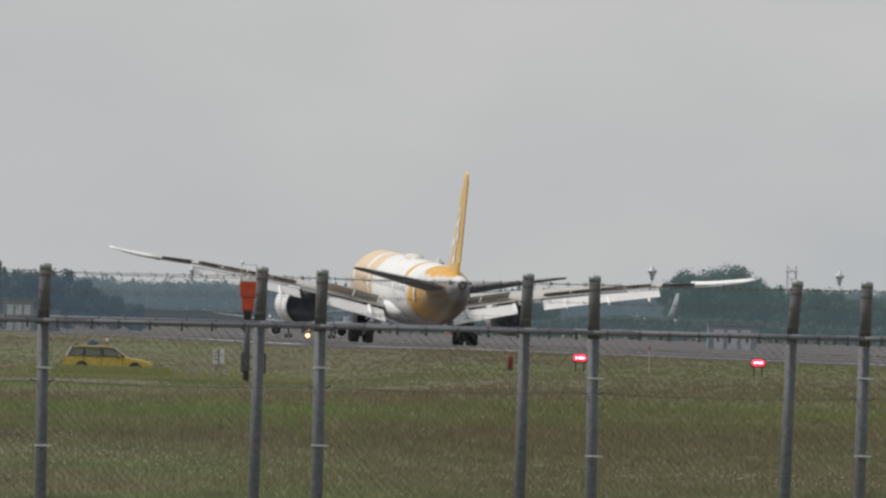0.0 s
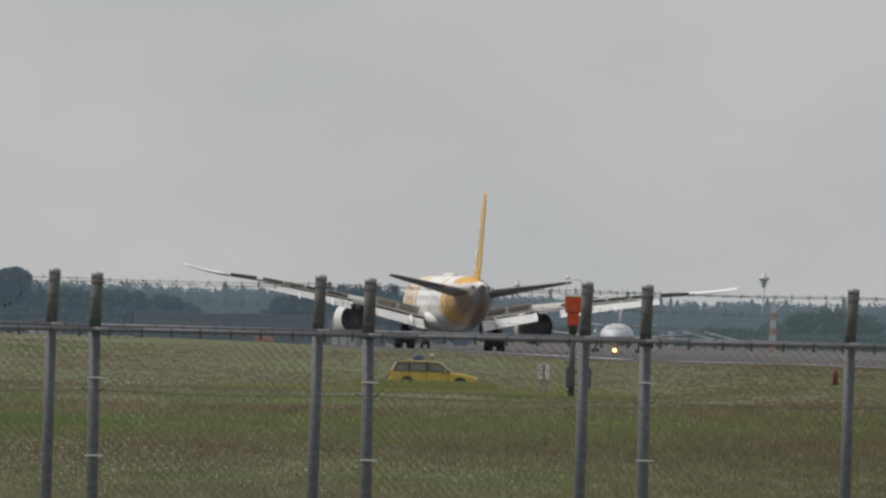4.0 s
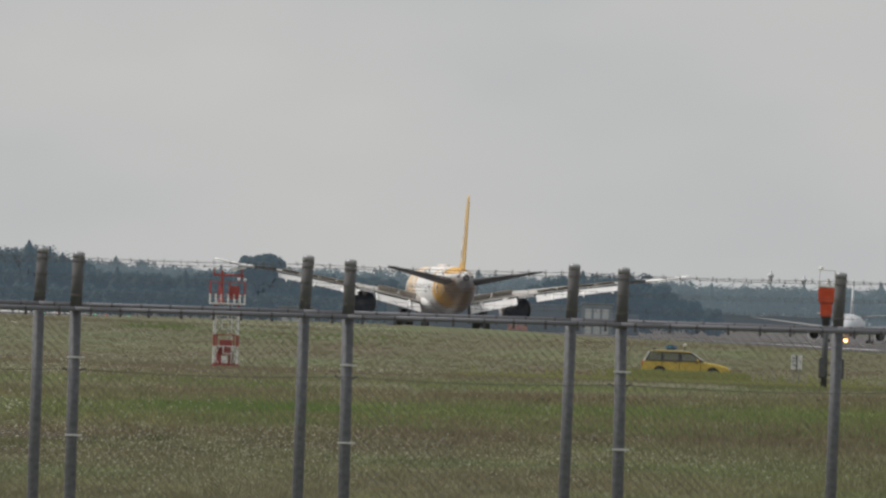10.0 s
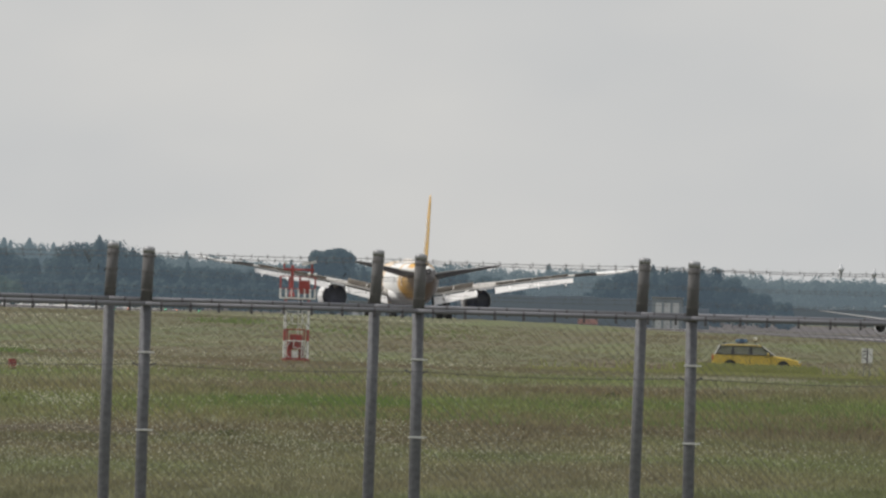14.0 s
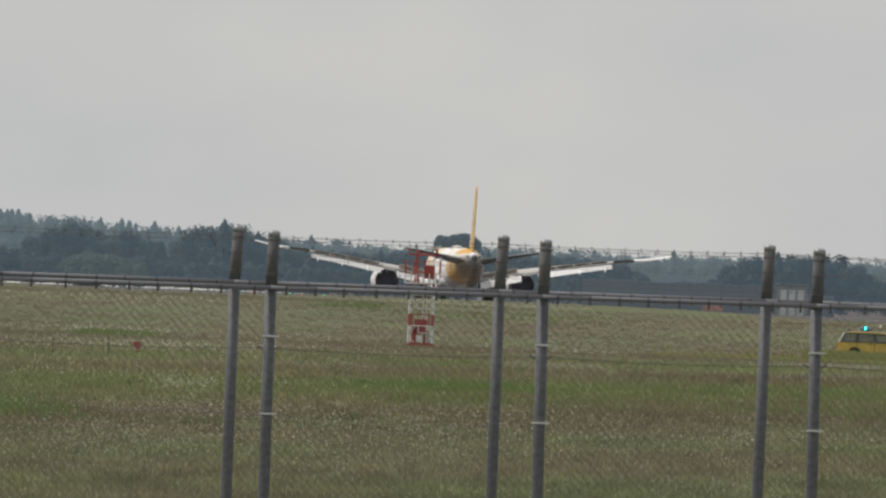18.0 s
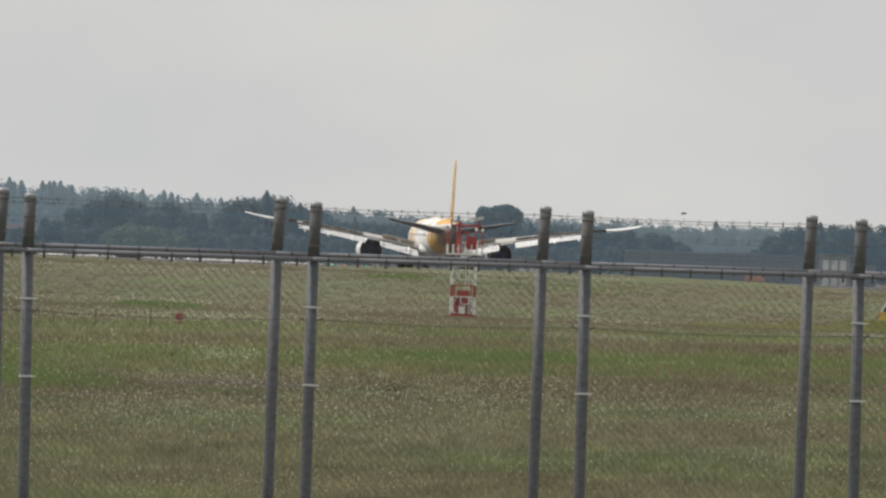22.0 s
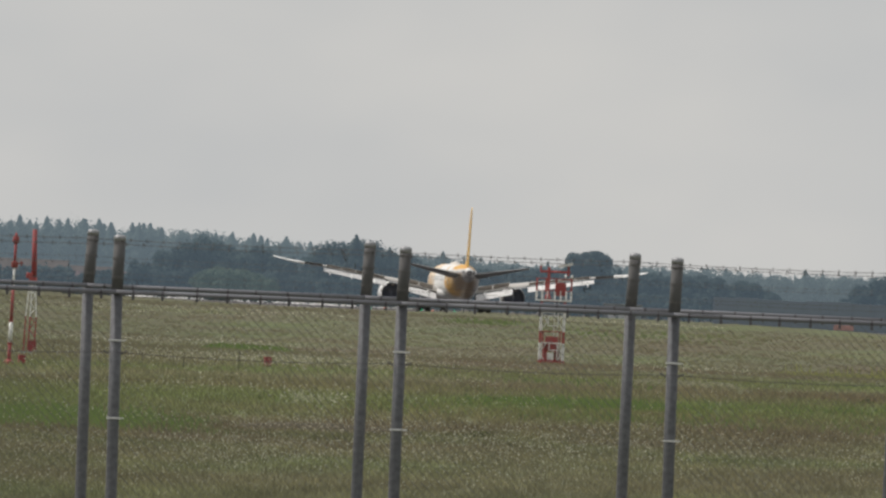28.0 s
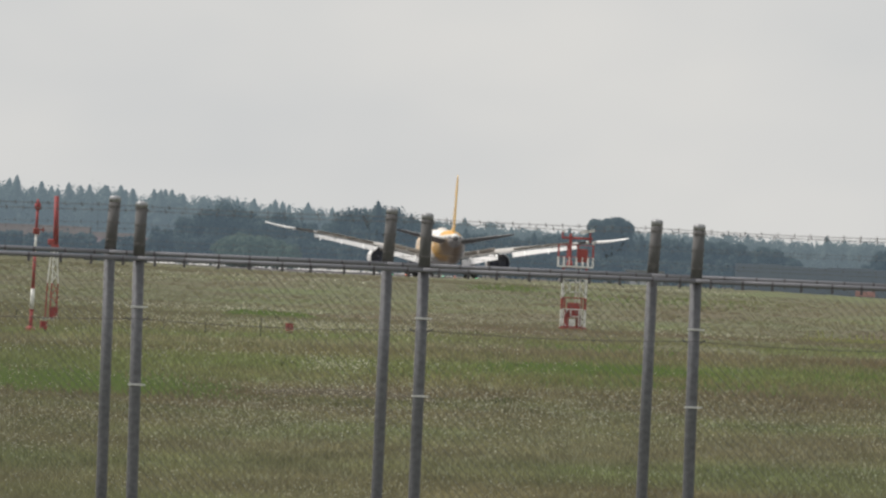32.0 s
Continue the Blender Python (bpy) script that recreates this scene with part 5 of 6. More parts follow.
def build_masts():
    a = thing("wind_mast", standing(-1771, 476), "slim red and white banded mast with instruments", "mast")
    for z0, z1, r, mat in ((0.0, 0.58, 0.05, M_DULL_RED), (0.58, 1.24, 0.056, M_WHITE), (1.24, 2.18, 0.045, M_DULL_RED), (2.18, 2.76, 0.034, M_WHITE), (2.76, 3.5, 0.04, M_DULL_RED)):
        mesh("mast_section", *tube((-0.03 + 0.014 * z0, 0, z0), (-0.03 + 0.014 * z1, 0, z1), r, 8), mat, a, "red mast section" if mat != M_WHITE else "white mast section", True)
    mesh("base", *loft([circle(-0.03, 0, z, r, 10, "z") for z, r in ((-0.02, 0.16), (0.10, 0.14), (0.16, 0.07))]), M_DULL_RED, a, "faded red base")
    for z in (0.6, 1.24, 2.2):
        mesh("coupling", *loft([circle(-0.03 + 0.014 * z, 0, z + k, 0.062, 10, "z") for k in (-0.03, 0.03)]), M_DULL_RED, a, "red coupling ring")
    mesh("arm", *join(tube((0.0, 0, 2.86), (0.26, 0, 2.88), 0.018, 6), tube((0.2, 0, 2.80), (0.2, 0, 2.94), 0.02, 6)), M_DARK_RED, a, "dark red side arm")
    mesh("sensor", *block(-0.08, 0.10, -0.06, 0.06, 2.74, 2.92, 0.03), M_DARK_RED, a, "dark red sensor box")
    mesh("sensor", *loft([circle(0.02, 0, z, r, 10, "z") for z, r in ((3.42, 0.04), (3.46, 0.09), (3.58, 0.09), (3.70, 0.03), (3.74, 0.015))]), M_DULL_RED, a, "red instrument head", True)
    b = thing("wind_mast", standing(-1736, 600), "tall red mast with white lattice below", "mast")
    mesh("mast_section", *tube((0.02, 0, 2.66), (-0.02, 0, 4.40), 0.10, 10, 0.085), M_DULL_RED, b, "thick red upper mast", True)
    mesh("collar", *join(block(-0.26, -0.02, -0.12, 0.12, 2.66, 2.86, 0.03), block(-0.14, 0.14, -0.14, 0.14, 2.54, 2.68, 0.02)), M_RED, b, "red collar and junction box")
    for x, y in ((-0.24, 0.0), (-0.08, -0.12), (0.13, 0.05)):
        mesh("leg", *tube((x + 0.03, y, 1.30), (x * 0.5 + 0.01, y * 0.5, 2.60), 0.028, 6), M_WHITE, b, "white lattice leg")
        mesh("leg", *tube((x, y, 0.0), (x + 0.03, y, 1.30), 0.028, 6), M_DULL_RED, b, "red lattice leg")
    for k in range(8):
        q = 1 - 0.06 * k
        p0, p1 = ((-0.08, 0.13) if k % 2 else (0.13, -0.08))
        mesh("brace", *tube((p0 * q, -0.06, 0.62 + 0.24 * k), (p1 * q, -0.06, 0.86 + 0.24 * k), 0.018, 6), M_WHITE if k > 2 else M_DULL_RED, b)
    box = mesh("foot_box", *block(-0.06, 0.20, -0.16, 0.16, 0.0, 0.46, 0.03), M_DARK_RED, b, "dark red foot box")
    mesh("lid", *block(-0.03, 0.17, -0.175, -0.162, 0.05, 0.40, 0.008), M_DULL_RED, box)
    mesh("base", *block(-0.32, 0.22, -0.2, 0.2, -0.04, 0.06, 0.02), M_CONCRETE, b, "low concrete base")


build_masts()

for k, (su, sd) in enumerate(((-1800, 560), (-1695, 585), (-1576, 545), (-1537, 522), (-1463, 512), (-1365, 512))):
    st = thing("low_stake", standing(su, sd), "short dark wooden stake in flowering grass", "stake", "low stakes")
    mesh("shaft", *tube((0, 0, -0.03), (0.012, 0, 0.42 + 0.09 * (k % 3)), 0.014, 6, 0.011), M_DARK, st)

# runway edge lights and a red holding sign
for u, d, lens in ((-1150, 2360, M_LAMP_AMBER), (-1136, 2350, M_LAMP_GREEN), (-1112, 2330, M_LAMP_AMBER), (-1046, 2270, M_LAMP_GREEN), (-1026, 2250, M_LAMP_AMBER), (-987, 2210, M_LAMP_GREEN)):
    ob = thing("edge_light", standing(u, d), "small lit runway edge light in grass", "airfield light", "runway edge lights")
    mesh("stem", *tube((0, 0, 0), (0, 0, 0.3), 0.06, 6), M_DARK, ob)
    mesh("lens", *loft([circle(0, 0, z, r, 10, "z") for z, r in ((0.30, 0.06), (0.38, 0.08), (0.46, 0.04))]), lens, ob, "glowing lens", True)


def build_hold_sign(u, d, w, h, lift):
    ob = thing("holding_sign", standing(u, d), "long low red airfield sign board beside runway", "sign")
    mesh("board", *block(-w / 2, w / 2, -0.12, 0.12, lift, lift + h, 0.04), M_SIGN_RED, ob, "faded red sign face")
    for sx in (-0.35, 0.35):
        mesh("leg", *block(sx * w - 0.05, sx * w + 0.05, -0.05, 0.05, 0, lift + 0.02), M_DARK, ob)


build_hold_sign(-298, 1950, 2.3, 0.62, 0.3)


# ---- a narrow-body airliner, nose towards the field ----
def build_narrowbody(m, label, skin, lit):
    ac = thing("narrow_body_airliner", m, label, "airplane")
    rows = [(14.5, 0.15, 3.3), (14.0, 0.7, 3.35), (12.8, 1.25, 3.5), (11, 1.75, 3.7), (9, 1.97, 3.8), (-8, 1.97, 3.8), (-13, 1.5, 4.2), (-17, 0.9, 4.7), (-20, 0.25, 5.0)]
    # fuselage widened by 1.32 to fit the camera's view
    fus = mesh("fuselage", *loft([circle(0, y, z - 0.25, r * 1.32, 24, "y", r) for y, r, z in rows]), skin, ac, "white fuselage", True)
    for sx in (-1, 1):
        mesh("cockpit_window", *loft([[(sx * 0.08, 13.06, 4.17), (sx * 1.15, 12.56, 4.15)], [(sx * 0.1, 12.36, 4.73), (sx * 1.2, 11.9, 4.65)]], close=False), M_GLASS, fus)
        # wing grey carries the dulling of haze in its colour
        wing = mesh("wing", *mirror(loft([airfoil(x, le, te, z, 0.12) for x, le, te, z in ((1.6, 5.0, -2.4, 2.8), (6.5, 1.6, -2.6, 3.3), (17.0, -4.4, -6.0, 4.4))]), sx), M_GREY, ac, "grey wing", True)
        eng = mesh("engine", *loft([circle(sx * 5.75, y, 1.75, r, 18) for y, r in ((5.0, 0.8), (5.6, 0.98), (5.2, 1.1), (3.5, 1.12), (1.2, 0.75), (1.2, 0.6))], caps=False), M_SKIN_WHITE, wing, "white engine cowl", True)
        mesh("fan", *loft([circle(sx * 5.75, y, 1.75, r, 16) for y, r in ((4.8, 0.92), (4.7, 0.2), (5.2, 0.04))]), M_DARK, wing, "dark fan disc", True)
        mesh("tailplane", *mirror(loft([airfoil(x, le, te, z, 0.1) for x, le, te, z in ((0.4, -14.2, -17.6, 4.9), (6.2, -17.4, -19.2, 5.5))]), sx), M_WING, ac, "grey tailplane", True)
        leg = mesh("main_gear_leg", *tube((sx * 3.8, -0.5, 0.5), (sx * 3.7, -0.3, 2.7), 0.16, 8), M_GREY, ac, "", True)
        for wx in (-0.45, 0.45):
            mesh("wheel", *loft([circle(sx * 3.8 + wx + px, -0.5, 0.57, r, 16, "x") for px, r in ((-0.18, 0.35), (-0.15, 0.54), (0.15, 0.54), (0.18, 0.35))]), M_TYRE, leg, "", True)
    mesh("fin", *loft([[(w * t, le - f * (le - te), z) for f, w in ((0, 0), (0.3, 1), (1, 0.15), (1, -0.15), (0.3, -1))] for z, le, te, t in ((5.2, -11.4, -17.6, 0.32), (8.5, -14.6, -18.6, 0.24), (11.7, -17.4, -19.6, 0.14))]), skin, ac, "tall tail fin", True)
    ng = mesh("nose_gear_leg", *tube((0, 10.6, 0.4), (0, 10.6, 2.2), 0.12, 8), M_GREY, ac, "", True)
    for wx in (-0.25, 0.25):
        mesh("wheel", *loft([circle(wx + px, 10.6, 0.4, r, 14, "x") for px, r in ((-0.11, 0.25), (-0.1, 0.38), (0.1, 0.38), (0.11, 0.25))]), M_TYRE, ng, "", True)
    if not lit:
        return ac
    mesh("taxi_light", *loft([circle(0.0, y, 0.85, r, 14) for y, r in ((10.72, 0.42), (10.84, 0.42), (10.95, 0.25))]), M_LAMP_ORANGE, ng, "lit orange taxi light", True)
    mesh("taxi_light_core", *loft([circle(0.0, y, 0.85, r, 12) for y, r in ((10.94, 0.26), (11.02, 0.16))]), M_LAMP_CORE_W, ng, "bright lamp core", True)
    return ac


taxiing = build_narrowbody(pose(0, 0, 0), "white narrow-body airliner taxiing nose-on with its light lit", M_PALE, True)


# ---- distance ----
def build_wall(u0, u1, d, h):
    wall = thing("blast_wall", pose(0, d, 0), "long grey panelled wall at the foot of woods", "wall", kind="structure")
    x0, x1 = u0 * d / F, u1 * d / F
    n = int((x1 - x0) / 4.0)
    made = None
    for i in range(n):
        x = x0 + 4.0 * (i + 0.5)
        if made is None:
            ob = mesh("panel", *block(-1.985, 1.985, -0.15, 0.15, -2.0, h, 0.02), M_WALL, wall)
            made = ob.data
        else:
            ob = new("panel", made)
            ob.parent = wall
        low = min(1, max(0, (x * F / d + 195) / 60))
        ob.matrix_basis = pose(x, 0, 0.12 * math.sin(i * 1.7) - 1.3 * low)
    return wall


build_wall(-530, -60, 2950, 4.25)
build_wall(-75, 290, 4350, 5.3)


def build_shed(u, d, w, h, dep, label):
    ob = thing("equipment_shed", standing(u, d), label, "shed")
    body = mesh("wall", *block(-w / 2, w / 2, -dep / 2, dep / 2, 0, h), M_SHED, ob, "pale panelled wall")
    mesh("roof", *block(-w / 2 - 0.2, w / 2 + 0.2, -dep / 2 - 0.2, dep / 2 + 0.2, h, h + 0.2, 0.05), M_GREY, ob, "flat grey roof")
    for k in (-0.28, 0.0, 0.28):
        mesh("door", *block(k * w - w * 0.1, k * w + w * 0.1, -dep / 2 - 0.05, -dep / 2 - 0.01, 0.1, h * 0.85), M_PALE, body, "pale steel door")


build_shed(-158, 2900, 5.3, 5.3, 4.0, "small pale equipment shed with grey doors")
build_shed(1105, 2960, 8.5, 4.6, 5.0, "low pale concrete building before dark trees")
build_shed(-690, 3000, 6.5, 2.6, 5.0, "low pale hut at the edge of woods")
# parked skin in grey: haze dulling put into the colour
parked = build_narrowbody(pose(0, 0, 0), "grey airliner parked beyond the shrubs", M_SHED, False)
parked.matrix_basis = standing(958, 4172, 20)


def build_house(u, d, w, h, label, tiles=None):
    """A small house with a gabled roof, its long side to the field."""
    ob = thing("house", standing(u, d), label, "house")
    dep = w * 0.7
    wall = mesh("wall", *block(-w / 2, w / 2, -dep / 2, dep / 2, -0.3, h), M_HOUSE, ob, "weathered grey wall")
    k = 0.4
    prof = lambda x: [(x, -dep / 2 - k, h - 0.1), (x, 0, h + dep * 0.32), (x, dep / 2 + k, h - 0.1), (x, dep / 2 + k, h - 0.25), (x, 0, h + dep * 0.32 - 0.15), (x, -dep / 2 - k, h - 0.25)]
    mesh("roof", *loft([prof(-w / 2 - 0.3), prof(w / 2 + 0.3)]), tiles or M_ROOF, ob, "faded tiled roof")
    for x in (-0.3, 0.28):
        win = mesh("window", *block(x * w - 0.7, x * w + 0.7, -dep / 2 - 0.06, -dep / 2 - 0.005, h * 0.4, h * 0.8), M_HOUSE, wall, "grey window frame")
        # dull grey pane: haze over dark glass put into the colour
        mesh("pane", *block(x * w - 0.6, x * w + 0.6, -dep / 2 - 0.075, -dep / 2 - 0.062, h * 0.44, h * 0.76), M_SLATE, win)
    mesh("door", *block(-0.45, 0.45, -dep / 2 - 0.06, -dep / 2 - 0.005, 0, 2.1), M_GREY, wall, "grey door")
    return ob


build_house(-1655, 3168, 6.0, 3.1, "small weathered house with a faded red roof below woods")
build_house(-1602, 3172, 6.5, 3.2, "low weathered house with a faded red roof among shrubs")
build_house(-1408, 3130, 5.0, 2.4, "small house with a faded red roof beside round shrubs")
build_house(-1735, 4120, 16.0, 3.6, "long pale hall with a grey roof before cedar woods", M_SLATE)
build_house(-1640, 4140, 12.0, 3.4, "long weathered hall with a grey roof before woods", M_SLATE)
build_house(-1830, 4130, 15.0, 3.8, "large pale hall with a grey roof below cedar woods", M_SLATE)


def build_far_mast(u, d, top, head, label):
    ob = thing("distant_mast", standing(u, d), label, "mast")
    mesh("pole", *tube((0, 0, 0), (0, 0, top), 0.32, 8, 0.22), M_PALE, ob, "grey pole", True)
    mesh("head", *loft([circle(0, 0, top + z, r, 12, "z") for z, r in ((-2.6, 0.3), (-1.6, head * 0.45), (-0.7, head * 0.6), (-0.3, head * 0.95), (0.3, head * 0.95), (0.5, head * 0.4), (1.3, head * 0.3), (1.5, head * 0.1))]), M_PALE, ob, "round mast head", True)
    for z in (0.45, 0.7):
        mesh("gallery", *loft([circle(0, 0, top * z + k, 0.5, 10, "z") for k in (0, 0.25)]), M_PALE, ob)


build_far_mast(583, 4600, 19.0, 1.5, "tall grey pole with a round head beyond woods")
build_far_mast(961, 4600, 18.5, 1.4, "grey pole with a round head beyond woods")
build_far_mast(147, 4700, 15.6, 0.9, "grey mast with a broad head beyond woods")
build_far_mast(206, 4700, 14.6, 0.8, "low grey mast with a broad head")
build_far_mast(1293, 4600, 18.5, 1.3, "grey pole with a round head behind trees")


def build_pylon(u, d, top):
    ob = thing("lattice_tower", standing(u, d), "grey steel lattice tower behind trees", "tower")
    for sx in (-1, 1):
        for sy in (-1, 1):
            mesh("leg", *tube((sx * 1.6, sy * 1.6, 0), (sx * 1.1, sy * 1.1, top), 0.14, 5), M_PALE, ob)
        for k in range(8):
            z0, z1 = top * k / 8, top * (k + 1) / 8
            mesh("brace", *tube((-sx * 1.4, -1.3, z0), (sx * 1.3, -1.3, z1), 0.08, 4), M_PALE, ob)
    mesh("platform", *block(-1.7, 1.7, -1.7, 1.7, top - 1.6, top - 1.4), M_PALE, ob)


build_pylon(1208, 4500, 20.6)


def build_banded_mast(u, d):
    """A stout tapered mast in pale orange and white bands."""
    ob = thing("banded_mast", standing(u, d), "stout pale orange and white banded mast beyond the apron", "mast")
    ring = lambda w, z: [(-w, -w, z), (w, -w, z), (w, w, z), (-w, w, z)]
    for k in range(6):
        z0, z1 = 1.75 * k, 1.75 * (k + 1)
        mesh("band", *loft([ring(0.85 - 0.05 * k, z0), ring(0.80 - 0.05 * k, z1)]), (M_PALE_ORANGE, M_PALE)[k % 2], ob, "faded orange band" if k % 2 == 0 else "white band")
    mesh("cap", *block(-0.65, 0.65, -0.65, 0.65, 10.5, 10.8, 0.05), M_PALE, ob, "white cap plate")
    mesh("lamp", *loft([circle(0, 0, 10.8 + z, r, 8, "z") for z, r in ((0, 0.2), (0.4, 0.2), (0.55, 0.08))]), M_PALE_ORANGE, ob, "small red lamp", True)


build_banded_mast(601, 3900)


def build_shelter(u, d):
    """Two sloping pale roofs on posts at the edge of the apron."""
    ob = thing("apron_shelter", standing(u, d), "pale shelter with two sloping roofs on posts", "shelter")
    for x, y in ((0.0, 0.0), (5.1, 6.0)):
        ring = lambda px, z: [(px, y - 2.2, z), (px, y + 2.2, z), (px, y + 2.2, z - 0.45), (px, y - 2.2, z - 0.45)]
        mesh("roof", *loft([ring(x, 4.1), ring(x + 7.4, 2.4)]), M_PALE, ob, "white sloping roof")
        for px, h in ((x + 0.4, 3.5), (x + 3.8, 2.8), (x + 7.0, 2.05)):
            for py in (y - 1.9, y + 1.9):
                mesh("post", *tube((px, py, -0.1), (px, py, h), 0.11, 6), M_GREY, ob)
    mesh("kiosk", *block(-3.4, -2.2, -1.0, 1.0, 0, 3.8, 0.1), M_PALE, ob, "white kiosk beside the roofs")


build_shelter(443, 3900)


def build_bird():
    ob = thing("bird", pose(0, 0, 0), "small dark bird flying with raised wings", "bird")
    mesh("body", *loft([circle(0, y, 0, r, 8) for y, r in ((0.13, 0.006), (0.10, 0.022), (0.03, 0.036), (-0.05, 0.028), (-0.10, 0.010))]), M_FEATHER, ob, "", True)
    mesh("tail", *loft([[(-0.012, -0.09, 0.004), (0.012, -0.09, 0.004), (0.012, -0.09, -0.002), (-0.012, -0.09, -0.002)], [(-0.04, -0.19, 0.003), (0.04, -0.19, 0.003), (0.04, -0.19, 0), (-0.04, -0.19, 0)]]), M_FEATHER, ob)
    wings = []
    for sx in (-1, 1):
        wings.append(mesh("wing", *mirror(loft([[(x, le, 0.004), (x, te, 0.003), (x, te, 0), (x, le, -0.003)] for x, le, te in ((0.0, 0.06, -0.04), (0.10, 0.075, -0.035), (0.19, 0.03, -0.03), (0.24, -0.03, -0.045))]), sx), M_FEATHER, ob, "dark pointed wing"))
    return ob, wings


bird, bird_wings = build_bird()


# ---- trees: trunk, limbs and crowns of many small leaf clumps ----
def clump_cloud(rng, centres, per, size):
    """Leaf clumps (bent quads) scattered in the shell of several lobes."""
    cs = np.array(centres)
    idx = rng.integers(0, len(cs), per)
    v = rng.normal(size=(per, 3))
    v /= np.linalg.norm(v, axis=1)[:, None]
    r = rng.uniform(0.25, 0.86, per) ** 0.5
    pos = cs[idx, :3] + v * (cs[idx, 3:6] * r[:, None])
    face = v + np.array((0, -0.1, 0.3)) + rng.normal(size=(per, 3)) * 0.28
    a = np.cross(face, rng.normal(size=(per, 3)))
    a /= np.linalg.norm(a, axis=1)[:, None]
    b = np.cross(a, face)
    b /= np.linalg.norm(b, axis=1)[:, None]
    s = size * rng.uniform(0.6, 1.4, per)[:, None]
    quads = np.stack([pos - a * s, pos - b * s * 0.7, pos + a * s - v * s * 0.2, pos + b * s * 0.7], 1)
    return quads.reshape(-1, 3)


def broadleaf(rng, h, w, leaves, size, level=False):
    """Crown lobes of a broad tree, base at the origin."""
    if level:
        # an old spreading tree: a wide crown with a level top
        lobes = [(0.44 * w * math.cos(a) * q, 0.44 * w * math.sin(a) * q, z * h, 0.15 * w, 0.15 * w, 0.12 * h) for a, q, z in zip(rng.uniform(0, 6.283, 30), rng.uniform(0.1, 0.8, 30), rng.uniform(0.6, 0.87, 30))]
        lobes += [(0, 0, 0.66 * h, 0.46 * w, 0.46 * w, 0.33 * h), (0, 0, 0.3 * h, 0.44 * w, 0.44 * w, 0.26 * h)]
        return clump_cloud(rng, lobes, leaves, size)
    lobes = []
    for _ in range(16):
        a, q = rng.uniform(0, 6.283), rng.uniform(0.0, 0.34) * w
        z = rng.uniform(0.42, 0.80) * h
        k = 1 - 0.55 * (z / h - 0.4)
        lobes.append((q * math.cos(a), q * math.sin(a), z, 0.22 * w * k, 0.22 * w * k, 0.15 * h))
    lobes.append((0, 0, 0.62 * h, 0.36 * w, 0.36 * w, 0.36 * h))
    lobes.append((0.1 * w, 0, 0.28 * h, 0.36 * w, 0.36 * w, 0.22 * h))
    return clump_cloud(rng, lobes, leaves, size)


def conifer(rng, h, w, leaves, size):
    """Tiers of drooping sprays round a slim uneven cone."""
    tiers = max(9, int(h * 1.5))
    out = []
    for i in range(tiers):
        k = i / tiers
        z = h * (0.08 + 0.92 * k)
        r = 0.5 * w * (1 - k) ** 0.82 * rng.uniform(0.8, 1.15) + 0.10
        n = 11
        a = 2 * math.pi * (np.arange(n) + rng.uniform(0, 1)) / n + rng.normal(size=n) * 0.12
        rr = r * rng.uniform(0.7, 1.15, n)
        rise = h / tiers * rng.uniform(1.5, 2.2)
        drop = rr * rng.uniform(0.10, 0.35, n)
        s = 0.42
        root = np.stack([0 * a, 0 * a, np.full(n, min(z + rise, h))], 1)
        left = np.stack([0.62 * rr * np.cos(a - s), 0.62 * rr * np.sin(a - s), np.full(n, z + 0.2 * rise)], 1)
        right = np.stack([0.62 * rr * np.cos(a + s), 0.62 * rr * np.sin(a + s), np.full(n, z + 0.2 * rise)], 1)
        tip = np.stack([rr * np.cos(a), rr * np.sin(a), z - drop], 1)
        out.append(np.stack([root, left, tip, right], 1).reshape(-1, 3))
    return np.concatenate(out)


def quad_mesh(name, pts):
    n = len(pts) // 4
    me = bpy.data.meshes.new(name)
    me.vertices.add(n * 4)
    me.vertices.foreach_set("co", pts.astype(np.float32).ravel())
    me.loops.add(n * 4)
    me.loops.foreach_set("vertex_index", np.arange(n * 4, dtype=np.int32))
    me.polygons.add(n)
    me.polygons.foreach_set("loop_start", np.arange(0, n * 4, 4, dtype=np.int32))
    me.update()
    me.validate()
    return me


def single_tree(rng, u, d, h, w, leaves, label, kind="level", mat=None, size=0.42):
    ob = thing("tree", standing(u, d), label, "tree")
    pieces = [tube((0, 0, -0.3), (0.1, 0, h * 0.35), 0.035 * h, 8, 0.024 * h), tube((0.1, 0, h * 0.35), (0, 0, h * 0.8), 0.024 * h, 6, 0.008 * h)]
    for _ in range(5):
        a = rng.uniform(0, 6.283)
        pieces.append(tube((0, 0, h * rng.uniform(0.25, 0.5)), (0.3 * w * math.cos(a), 0.3 * w * math.sin(a), h * rng.uniform(0.55, 0.8)), 0.014 * h, 5, 0.005 * h))
    mesh("trunk", *join(*pieces), M_BARK, ob, "dark trunk with limbs")
    pts = conifer(rng, h, w, leaves, size) if kind == "cone" else broadleaf(rng, h, w, leaves, size, True)
    me = quad_mesh("crown", pts)
    me.materials.append(mat or M_LEAF_NEAR)
    c = new("crown", me)
    c.parent = ob
    return ob


